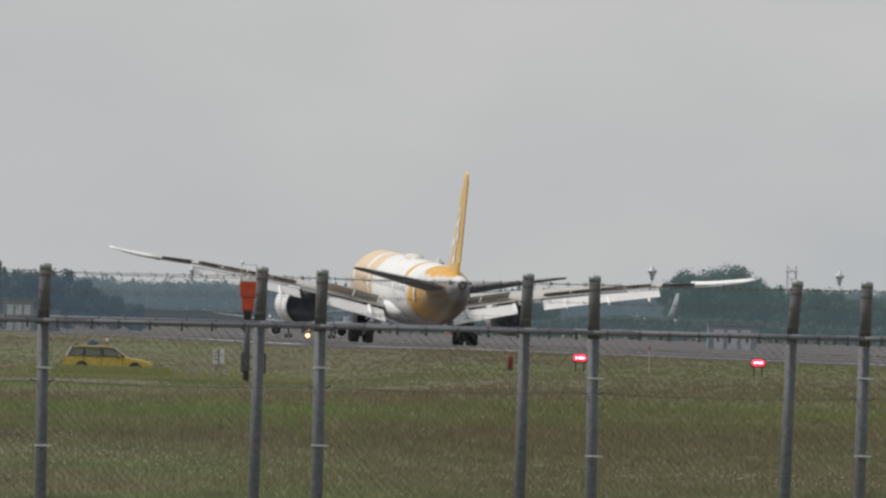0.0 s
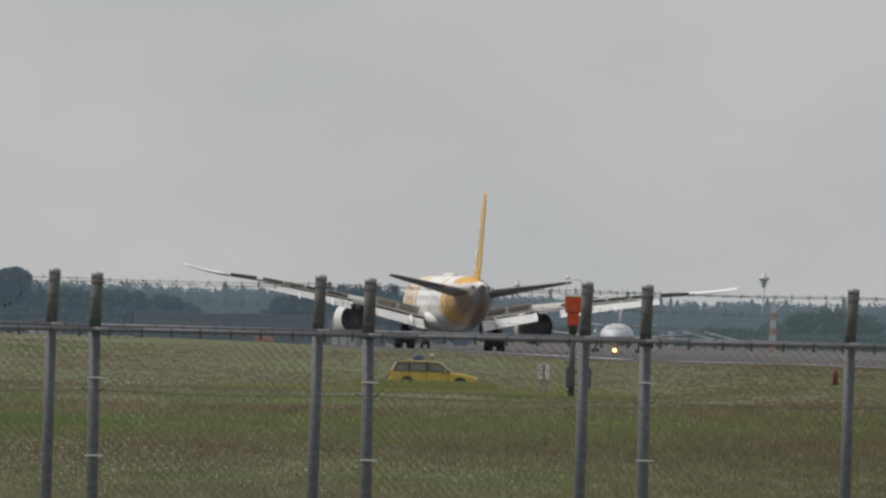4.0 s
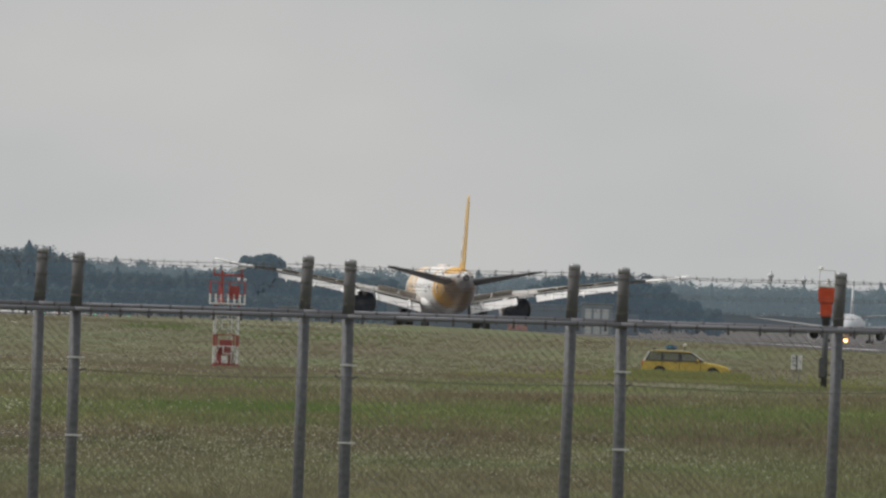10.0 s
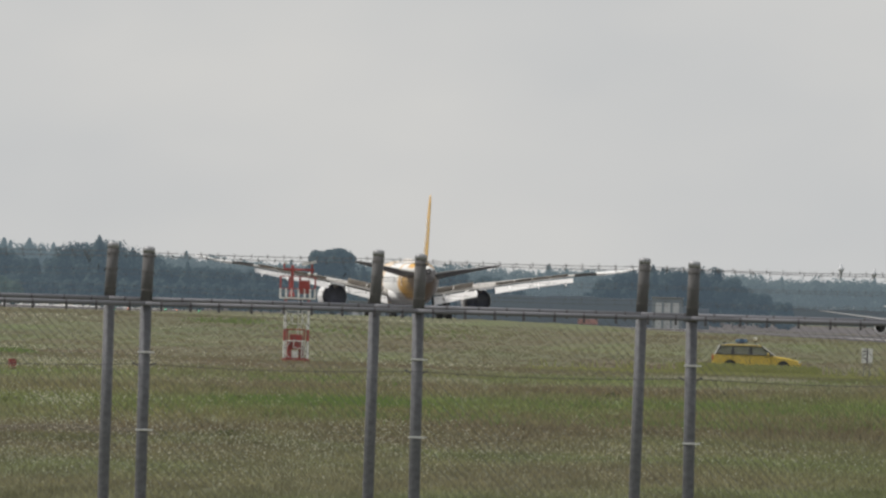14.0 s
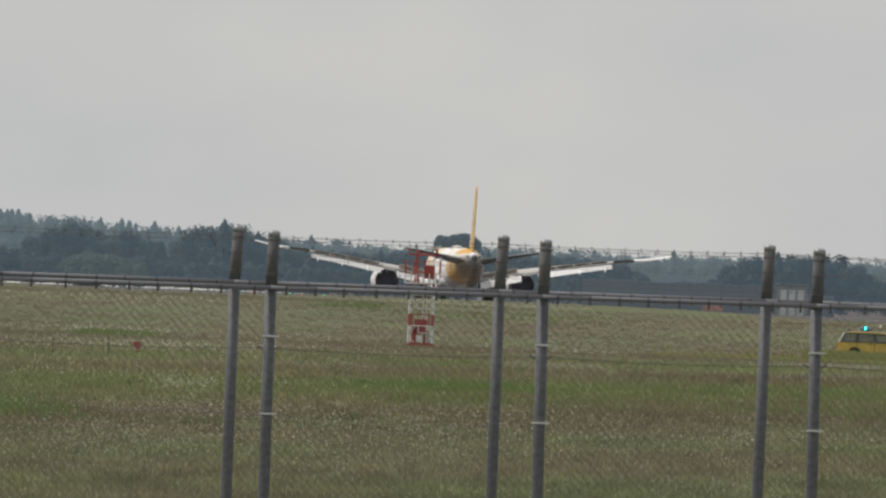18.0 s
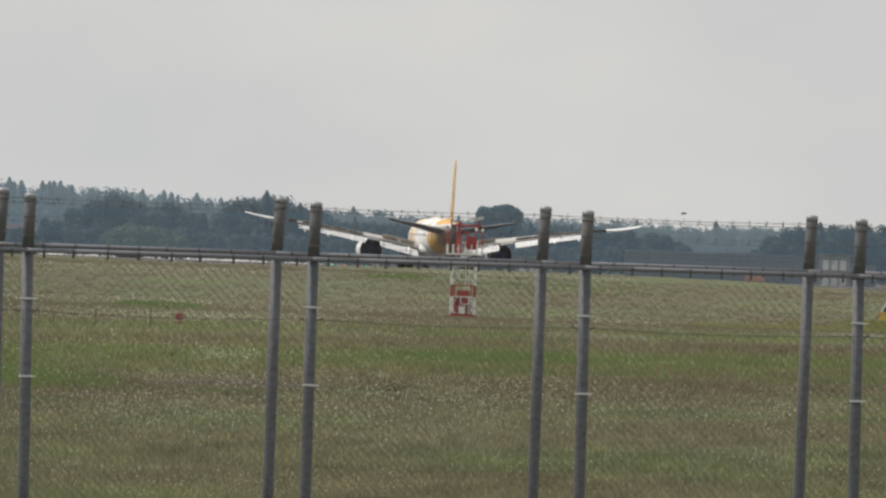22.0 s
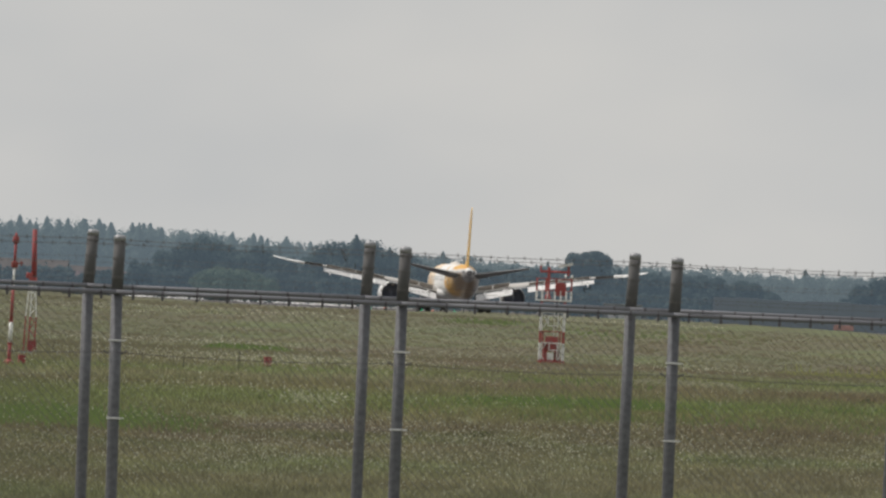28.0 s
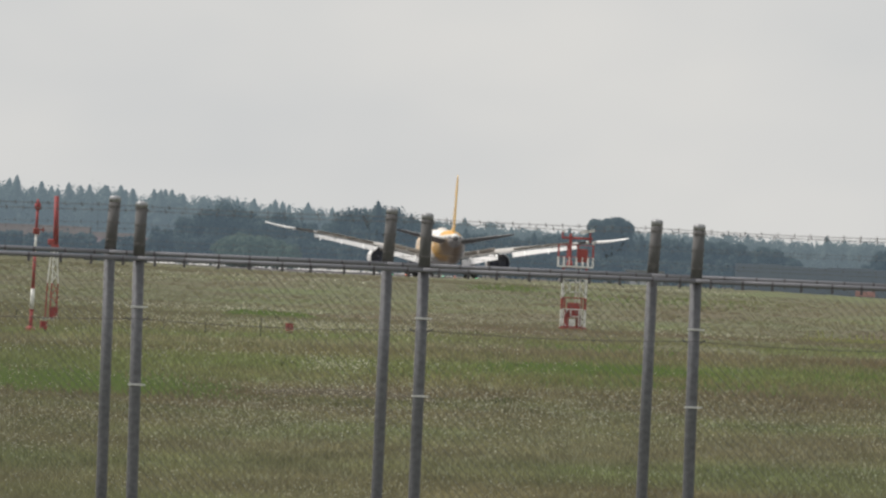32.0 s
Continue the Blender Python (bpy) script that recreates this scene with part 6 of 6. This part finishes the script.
def woods(name, label, seed, d, depth, outline, mat, spacing, leaves, size, mix=0.5, jitter=0.035, under=True):
    """A belt of wood whose canopy follows outline: (bearing, rise over the horizon)."""
    rng = np.random.default_rng(seed)
    pts, trunks = [], []
    u0, u1 = outline[0][0], outline[-1][0]
    step = spacing / d * F
    for row in range(3):
        dd = d + depth * row / 2
        u = u0 + rng.uniform(0, step)
        while u < u1:
            rise = lerp_tab(outline, u)
            h = rise * dd / F + EYE + 0.2 - ground_z(u * dd / F, dd)
            h *= (1.03, 0.97, 1.0)[row] * (1 + rng.normal() * jitter)
            con = rng.random() < mix
            w = h * (0.72 if con else 0.85) * rng.uniform(0.85, 1.2)
            h = max(h * (0.97 if con else 1.0), 2.0)
            q = (conifer if con else broadleaf)(rng, h, w, leaves, size)
            x = u * dd / F
            y = dd + rng.uniform(-4, 4)
            pts.append(q + np.array((x, y, ground_z(x, y) - 0.2)))
            trunks.append(tube((x, y, -2), (x, y, h * 0.5), 0.12, 5, 0.05))
            u += step * rng.uniform(0.6, 1.3)
        if under and row == 0:
            k = int((u1 - u0) * d / F * 6)
            xs = rng.uniform(u0, u1, k) * d / F
            zs = rng.uniform(-0.5, 0.45, k) ** 1
            base = np.stack([xs, d + rng.uniform(-6, 3, k), np.abs(zs) * 9.0], 1)
            keep = np.array([base[i, 2] < lerp_tab(outline, min(max(xs[i] * F / d, u0), u1)) * d / F * 0.8 for i in range(k)])
            base = base[keep]
            a = rng.normal(size=(len(base), 3)) * size * 0.9
            b = rng.normal(size=(len(base), 3)) * size * 0.9
            pts.append(np.stack([base - a, base - b, base + a, base + b], 1).reshape(-1, 3))
    me = quad_mesh(name, np.concatenate(pts))
    me.materials.append(mat)
    ob = tagged(new(name, me), label, "woods", kind="stuff")
    mesh("trunks", *join(*trunks), M_BARK_HAZED, ob, "grey trunks")
    return ob


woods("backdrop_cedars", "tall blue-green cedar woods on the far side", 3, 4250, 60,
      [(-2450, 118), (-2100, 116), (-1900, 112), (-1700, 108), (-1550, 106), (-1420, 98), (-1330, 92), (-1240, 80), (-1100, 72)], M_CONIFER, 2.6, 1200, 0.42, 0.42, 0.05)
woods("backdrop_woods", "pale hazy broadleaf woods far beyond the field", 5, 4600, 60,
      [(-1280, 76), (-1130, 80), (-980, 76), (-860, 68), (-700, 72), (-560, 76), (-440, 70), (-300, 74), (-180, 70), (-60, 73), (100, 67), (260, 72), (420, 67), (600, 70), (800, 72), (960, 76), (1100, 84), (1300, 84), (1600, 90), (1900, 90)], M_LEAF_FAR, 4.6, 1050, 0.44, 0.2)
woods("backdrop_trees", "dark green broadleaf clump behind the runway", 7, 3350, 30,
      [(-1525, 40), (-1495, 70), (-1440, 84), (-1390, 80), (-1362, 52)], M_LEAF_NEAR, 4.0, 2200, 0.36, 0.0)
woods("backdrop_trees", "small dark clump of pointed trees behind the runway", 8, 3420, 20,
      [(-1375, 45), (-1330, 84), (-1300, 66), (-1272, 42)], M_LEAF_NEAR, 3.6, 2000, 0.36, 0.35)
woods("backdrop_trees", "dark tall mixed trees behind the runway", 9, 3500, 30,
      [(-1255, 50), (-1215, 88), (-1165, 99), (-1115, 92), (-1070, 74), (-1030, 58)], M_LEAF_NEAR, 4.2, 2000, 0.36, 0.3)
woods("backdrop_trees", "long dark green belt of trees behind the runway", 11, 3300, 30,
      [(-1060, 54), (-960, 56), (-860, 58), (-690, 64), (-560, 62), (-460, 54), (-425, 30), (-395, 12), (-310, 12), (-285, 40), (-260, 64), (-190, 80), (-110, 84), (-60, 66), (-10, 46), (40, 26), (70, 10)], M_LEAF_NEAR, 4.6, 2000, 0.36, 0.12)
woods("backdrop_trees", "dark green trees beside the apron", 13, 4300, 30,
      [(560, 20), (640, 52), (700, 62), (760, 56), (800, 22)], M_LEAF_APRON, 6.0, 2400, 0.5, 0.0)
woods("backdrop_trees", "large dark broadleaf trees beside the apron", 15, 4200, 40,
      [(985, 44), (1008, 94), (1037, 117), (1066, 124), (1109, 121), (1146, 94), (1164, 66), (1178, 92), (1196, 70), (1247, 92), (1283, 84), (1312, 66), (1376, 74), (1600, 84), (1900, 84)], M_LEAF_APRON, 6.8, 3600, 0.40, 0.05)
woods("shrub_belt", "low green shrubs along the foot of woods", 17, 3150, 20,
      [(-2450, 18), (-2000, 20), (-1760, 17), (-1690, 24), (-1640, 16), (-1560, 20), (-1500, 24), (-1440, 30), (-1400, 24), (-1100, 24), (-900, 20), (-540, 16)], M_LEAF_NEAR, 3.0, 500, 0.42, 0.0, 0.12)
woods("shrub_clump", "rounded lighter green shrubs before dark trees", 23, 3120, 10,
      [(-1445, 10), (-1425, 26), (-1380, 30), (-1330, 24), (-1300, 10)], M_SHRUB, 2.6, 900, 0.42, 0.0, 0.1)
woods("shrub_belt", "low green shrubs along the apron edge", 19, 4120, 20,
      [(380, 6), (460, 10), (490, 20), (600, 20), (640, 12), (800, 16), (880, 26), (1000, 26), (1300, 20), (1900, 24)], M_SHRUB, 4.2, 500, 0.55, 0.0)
trng = np.random.default_rng(21)
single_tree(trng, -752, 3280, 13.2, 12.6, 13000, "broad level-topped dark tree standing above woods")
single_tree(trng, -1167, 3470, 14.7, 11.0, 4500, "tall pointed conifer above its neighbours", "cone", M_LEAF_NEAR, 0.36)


# ---- grass and flowers ----
def scatter(rng, n, v0, v1, u0=-2150, u1=1480):
    """Places spread evenly over the seen field, so thinner per square metre far off."""
    v = rng.uniform(v0, v1, n)
    d = EYE * F / (v - HORIZON)
    x = rng.uniform(u0, u1, n) * d / F
    free = (np.abs(x - (AXIS - LEAN * d)) > 31) & (x < AXIS - LEAN * d + 44)
    x, d = x[free], d[free]
    z = np.array([ground_z(a, b) for a, b in zip(x, d)])
    return x, d, z


def patchy(x, d, seed, sx=0.05, sd=0.02):
    return np.array([noise.noise(Vector((a * sx, b * sd, seed))) for a, b in zip(x, d)])


def build_grass(seed, tufts, v0, v1, blades, hmin, hmax, wide, mat):
    rng = np.random.default_rng(seed)
    x, d, z = scatter(rng, tufts, v0, v1)
    tufts = len(x)
    lush = patchy(x, d, 3.3)
    tris = []
    for _ in range(blades):
        h = rng.uniform(hmin, hmax, tufts) * (1 + 0.6 * lush) * np.clip(d / 600, 0.4, 1.1)
        bx = x + rng.normal(size=tufts) * 0.07 * np.maximum(1, d / 500)
        by = d + rng.normal(size=tufts) * 0.15
        w = wide * d / F * rng.uniform(0.5, 1.3, tufts)
        lx = rng.normal(size=tufts) * 0.35 * h
        tris.append(np.stack([np.stack([bx - w, by, z - 0.02], 1), np.stack([bx + w, by, z - 0.02], 1), np.stack([bx + lx, by + h * rng.uniform(0.4, 1.3, tufts), z + h], 1)], 1))
    pts = np.concatenate(tris).reshape(-1, 3)
    n = len(pts) // 3
    me = bpy.data.meshes.new("grass")
    me.vertices.add(n * 3)
    me.vertices.foreach_set("co", pts.astype(np.float32).ravel())
    me.loops.add(n * 3)
    me.loops.foreach_set("vertex_index", np.arange(n * 3, dtype=np.int32))
    me.polygons.add(n)
    me.polygons.foreach_set("loop_start", np.arange(0, n * 3, 3, dtype=np.int32))
    me.update()
    me.validate()
    me.materials.append(mat)
    return me


tagged(new("grass", build_grass(31, 80000, 35, 420, 4, 0.10, 0.26, 1.3, M_BLADE)), "rough uneven meadow grass, green and straw-coloured", "grass", kind="stuff")
tagged(new("grass", build_grass(33, 26000, -42, 40, 4, 0.05, 0.13, 1.5, M_BLADE_FAR)), "shorter olive grass far out on the field", "grass", kind="stuff")


def build_tall_strip():
    """Uncut grass in front of the car, thinning out to both sides."""
    rng = np.random.default_rng(35)
    k = 5200
    d = np.concatenate([rng.uniform(800, 872, 3600), rng.uniform(868, 878, 1600)])
    u = np.concatenate([-420 + 800 * rng.beta(2.0, 2.0, 3600), -130 + 240 * rng.random(1600)])
    x = u * d / F
    z = np.array([ground_z(a, b) for a, b in zip(x, d)])
    h = np.where(d > 868, rng.uniform(0.28, 0.60, k), rng.uniform(0.05, 0.20, k))
    w = 0.05 * rng.uniform(0.5, 1.3, k)
    lx = rng.normal(size=k) * 0.12
    pts = np.stack([np.stack([x - w, d, z - 0.02], 1), np.stack([x + w, d, z - 0.02], 1), np.stack([x + w * 0.2 + lx, d + 0.7 * h, z + h], 1), np.stack([x - w * 0.6 + lx, d + 0.6 * h, z + h * 0.9], 1)], 1).reshape(-1, 3)
    me = quad_mesh("tall_grass", pts)
    me.materials.append(M_TALL)
    return me


tagged(new("tall_grass", build_tall_strip()), "strip of tall uncut green grass before the car", "grass", kind="stuff")


def build_flowers(seed, n, v0, v1):
    rng = np.random.default_rng(seed)
    x, d, z = scatter(rng, n, v0, v1)
    n = len(x)
    u = x * F / d
    p = 0.30 + 1.1 * patchy(x, d, 9.1, 0.06, 0.018) + 0.7 * patchy(x, d, 4.7, 0.4, 0.07)
    # fewer towards the car's side and in the mown middle of the field, most near the fence
    p -= 0.30 * np.clip((u + 900) / 900, 0, 1.3) + 0.42 * np.clip((u + 150) / 350, 0, 1) + 0.34 * np.clip((d - 255) / 60, 0, 1)
    p += 0.20 * np.clip((d - 480) / 120, 0, 1) * (1 - 1.9 * np.clip((u + 1050) / 300, 0, 1))
    p += 0.15 * np.clip((285 - d) / 45, 0, 1) - 0.10 * np.clip((d - 650) / 100, 0, 1) - 0.06
    keep = p > rng.uniform(-0.12, 0.8, n)
    x, d, z = x[keep], d[keep], z[keep]
    # two dense drifts: one above the bare bank, one along the stakes
    for m, d0, d1, u0, u1 in ((320, 318, 342, -1290, -1165), (900, 540, 640, -1620, -980), (420, 1240, 1450, -1780, -1150), (420, 820, 900, -1720, -1230), (260, 1500, 1600, -900, -500), (260, 660, 720, -700, -420)):
        dd = rng.uniform(d0, d1, m)
        xx = (u0 + (u1 - u0) * rng.beta(1.5, 1.5, m)) * dd / F
        x, d = np.concatenate([x, xx]), np.concatenate([d, dd])
        z = np.concatenate([z, [ground_z(a, b) for a, b in zip(xx, dd)]])
    k = len(x)
    r = (0.6 + 1.0 * rng.random(k) ** 2.5) * d / F
    h = rng.uniform(0.18, 0.36, k)
    c = np.stack([x, d, z + h], 1)
    pts = np.stack([c + np.stack([-r, 0 * r, 0.2 * r], 1), c + np.stack([0 * r, -r, -0.5 * r], 1), c + np.stack([r, 0 * r, 0.1 * r], 1), c + np.stack([0 * r, 0.4 * r, r], 1)], 1).reshape(-1, 3)
    me = quad_mesh("flowers", pts)
    me.materials.append(M_FLOWER)
    return me


tagged(new("flowers", build_flowers(41, 105000, -25, 420)), "scattered small white meadow flowers among grass", "flowers", kind="stuff")


def build_rushes():
    """Belts of taller, greener growth, placed to fit the camera's view."""
    rng = np.random.default_rng(37)
    out = []
    for k, d0, d1, u0, u1, hh in ((4200, 266, 306, -2400, -1330, 0.34), (2000, 325, 380, -1600, 1000, 0.20), (1800, 385, 440, -1000, 1600, 0.22), (1500, 765, 835, -1450, -1250, 0.32), (380, 1380, 1560, -1030, -840, 0.26), (420, 1200, 1400, -950, -380, 0.24), (900, 500, 545, -1020, -540, 0.22), (1600, 375, 400, -1040, -500, 0.24)):
        fu, fd = rng.beta(1.6, 1.6, k), rng.beta(2, 2, k)
        d = d0 + (d1 - d0) * fd
        x = (u0 + (u1 - u0) * fu) * d / F
        lump = 0.75 + 0.5 * patchy(x, d, 7.7, 0.9, 0.08)
        z = np.array([ground_z(a, b) for a, b in zip(x, d)])
        h = hh * rng.uniform(0.3, 1.2, k) * lump * np.minimum(1, 5 * fu * (1 - fu))
        w = 1.3 * d / F * rng.uniform(0.5, 1.3, k)
        lx = rng.normal(size=k) * 0.3 * h
        out.append(np.stack([np.stack([x - w, d, z - 0.02], 1), np.stack([x + w, d, z - 0.02], 1), np.stack([x + w * 0.3 + lx, d + 1.6 * h, z + h], 1), np.stack([x - w * 0.5 + lx, d + 1.5 * h, z + h * 0.92], 1)], 1).reshape(-1, 3))
    me = quad_mesh("rushes", np.concatenate(out))
    me.materials.append(M_RUSH)
    return me


tagged(new("rushes", build_rushes()), "belts of taller bright green rushes in the meadow", "rushes", kind="stuff")


def build_straw():
    """A narrow line of dry pale stalks before the tall grass."""
    rng = np.random.default_rng(47)
    out = []
    for k, d0, d1, u0, u1 in ((520, 684, 708, -200, 120), (700, 560, 600, -700, -480)):
        d = rng.uniform(d0, d1, k)
        x = (u0 + (u1 - u0) * rng.beta(1.7, 1.7, k)) * d / F
        z = np.array([ground_z(a, b) for a, b in zip(x, d)])
        h = rng.uniform(0.06, 0.16, k)
        w = 1.2 * d / F * rng.uniform(0.6, 1.4, k)
        lx = rng.normal(size=k) * 0.1
        out.append(np.stack([np.stack([x - w, d, z - 0.02], 1), np.stack([x + w, d, z - 0.02], 1), np.stack([x + w * 0.5 + lx, d + h, z + h], 1), np.stack([x - w * 0.5 + lx, d + h, z + h * 0.9], 1)], 1).reshape(-1, 3))
    me = quad_mesh("straw", np.concatenate(out))
    me.materials.append(M_STRAW)
    return me


tagged(new("straw", build_straw()), "line of dry pale stalks along the tall grass", "grass", kind="stuff")


def build_weeds():
    """Single dark weed clumps."""
    rng = np.random.default_rng(39)
    x, d, z = scatter(rng, 8, 0, 160)
    out = []
    for u, far in ((-57, 480), (38, 480), (-907, 387), (-931, 288), (-1010, 640), (-985, 645), (-250, 470)):
        x, d = np.append(x, u * far / F), np.append(d, far)
        z = np.append(z, ground_z(x[-1], far))
    for k, (a, b, c) in enumerate(zip(x, d, z)):
        s = rng.uniform(0.07, 0.13) if k < len(x) - 7 else rng.uniform(0.09, 0.13)
        out.append(clump_cloud(rng, [(0, 0, s, s * 1.4, s * 0.8, s), (s, 0, s * 0.7, s, s, s * 0.7), (-s, 0, s * 0.6, s, s, s * 0.6)], 60, 0.03) + np.array((a, b, c)))
    me = quad_mesh("weeds", np.concatenate(out))
    me.materials.append(M_WEED)
    return me


tagged(new("weeds", build_weeds()), "scattered dark weed clumps in the meadow", "weeds", kind="stuff")


def build_earth_bank():
    """A strip of bare earth, raised into a low bank to show from the camera."""
    rng = np.random.default_rng(43)
    vs, fs = [], []
    n = 60
    for i in range(n + 1):
        u = -1375 + 330 * i / n
        x = u * 285 / F
        k = math.sin(math.pi * i / n) ** 0.4
        for dy, hz in ((-0.5, -0.02), (-0.15, 0.12), (0.0, 0.15), (0.3, 0.09), (0.8, -0.02)):
            vs.append((x, 285 + dy + rng.normal() * 0.05, ground_z(x, 285) + (hz + rng.normal() * 0.008) * k))
    for i in range(n):
        for j in range(4):
            a = i * 5 + j
            fs.append((a, a + 5, a + 6, a + 1))
    return vs, fs


tagged(mesh("earth_bank", *build_earth_bank(), M_EARTH, smooth=True), "low bank of bare brown earth in the meadow", "soil", kind="structure")


def build_verge():
    """A low grassed bank along the near edge of the runway, shaped to fit the camera's view."""
    rng = np.random.default_rng(45)
    ds = list(range(1560, 2341, 12))
    offs = [(-58, -0.03), (-52, 0.12), (-46, 0.30), (-41, 0.42), (-37, 0.44), (-34, 0.34), (-31.5, 0.10), (-30.5, -0.03)]
    vs, fs = [], []
    for d in ds:
        k = min(1, (d - 1560) / 120) * min(1, (2340 - d) / 300)
        for o, h in offs:
            x = axis(d) + o
            vs.append((x, d, ground_z(x, d) + (h * k * (1 + 0.12 * rng.normal()) if h > 0 else h)))
    w = len(offs)
    for j in range(len(ds) - 1):
        for i in range(w - 1):
            a = j * w + i
            fs.append((a, a + 1, a + w + 1, a + w))
    return vs, fs


tagged(mesh("ground_verge", *build_verge(), M_GROUND, smooth=True), "low grassed bank along the runway edge", "ground", kind="structure")


# ---- what moves ----
ROLL = [(0, 1542.3), (2, 1677.1), (4, 1804.5), (6, 1921.5), (8, 2027.2), (10, 2121.9), (12, 2206.7), (14, 2283.3), (16, 2353.2),
        (18, 2418.1), (20, 2479.2), (22, 2537.3), (24, 2592.5), (26, 2644.6), (28, 2693.0), (30, 2736.9), (32, 2775.5)]
HEADING = 5.894


def motions():
    rows = []
    for t, d in ROLL:
        yaw = HEADING + 0.95 * max(0, 1 - t / 3.5)
        x, d = axis(d) - 31 * math.sin(radians(yaw)), d + 31 * math.cos(radians(yaw))
        pitch = 2.0 * max(0, 1 - t / 4.0)
        bank = -1.3 * max(0, 1 - t / 12.0)
        rows.append((t, pose(x, d, ground_z(x, d) + 0.03, 0, 0, yaw) @ pose(0, 0, 0, pitch, -bank, 0)))
    walk(airliner, rows)
    rows = []
    for t, u in ((0, 353), (2, 339), (3, 332), (4, 321), (5.5, 305), (7, 294), (8, 288.5), (9, 285), (11, 280), (20, 272), (32, 264)):
        d = 2960 - 1.2 * t
        x = (u + 5) * d / F
        rows.append((t, pose(x, d, ground_z(x, d) + 0.03, 0, 0, 177.3)))
    walk(taxiing, rows)
    # the beacon's drum turns about twice and a half a second
    rows, t = [], 0.0
    while t < 32.0:
        turns = (t - 8.0) / 0.409 if t < 12.5 else 11.0024 + (t - 12.5) * 2.3632 if t < 18.0 else 24.0 + (t - 18.0) * 2.42
        rows.append((t, pose(0.3, -0.84, 1.69, 0, 0, 360.0 * (turns % 1.0))))
        t += 0.066
    walk(drums[0], rows + [(32.0, rows[-1][1])])
    # the added shutters open twice to make the strobes blink
    for sx, drum in strobes:
        turns = ((0, 540), (0.6, 540), (0.7, 480), (0.8, 420), (0.9, 360), (1.1, 360), (1.2, 300), (1.3, 240), (1.4, 180), (7.6, 180), (7.7, 120), (7.8, 60), (7.9, 0), (8.1, 0), (8.2, -60), (8.3, -120), (8.4, -180), (32, -180))
        walk(drum, [(t, pose(sx * 0.85, -29.6, 6.75, 0, 0, a)) for t, a in turns])
    # the bird crosses from left to right and climbs past the woods
    rows = []
    for t, v in ((0, -140), (15, -140), (21.0, -140), (21.9, -152), (22.3, -219), (22.6, -266), (23.4, -330), (25, -380), (32, -400)):
        rows.append((t, Matrix.Translation(at(-256 + 575 * (t - 22.3), v, 650)) @ pose(0, 0, 0, 0, 0, -78)))
    walk(bird, rows)
    for side, wing in zip((1, -1), bird_wings):
        beat = [(0, 10), (21.8, 10)] + [(21.9 + 0.1 * k, (48, -12)[k % 2]) for k in range(12)] + [(23.2, 10), (32, 10)]
        walk(wing, [(t, pose(0, 0, 0, 0, side * a, 0)) for t, a in beat])


motions()
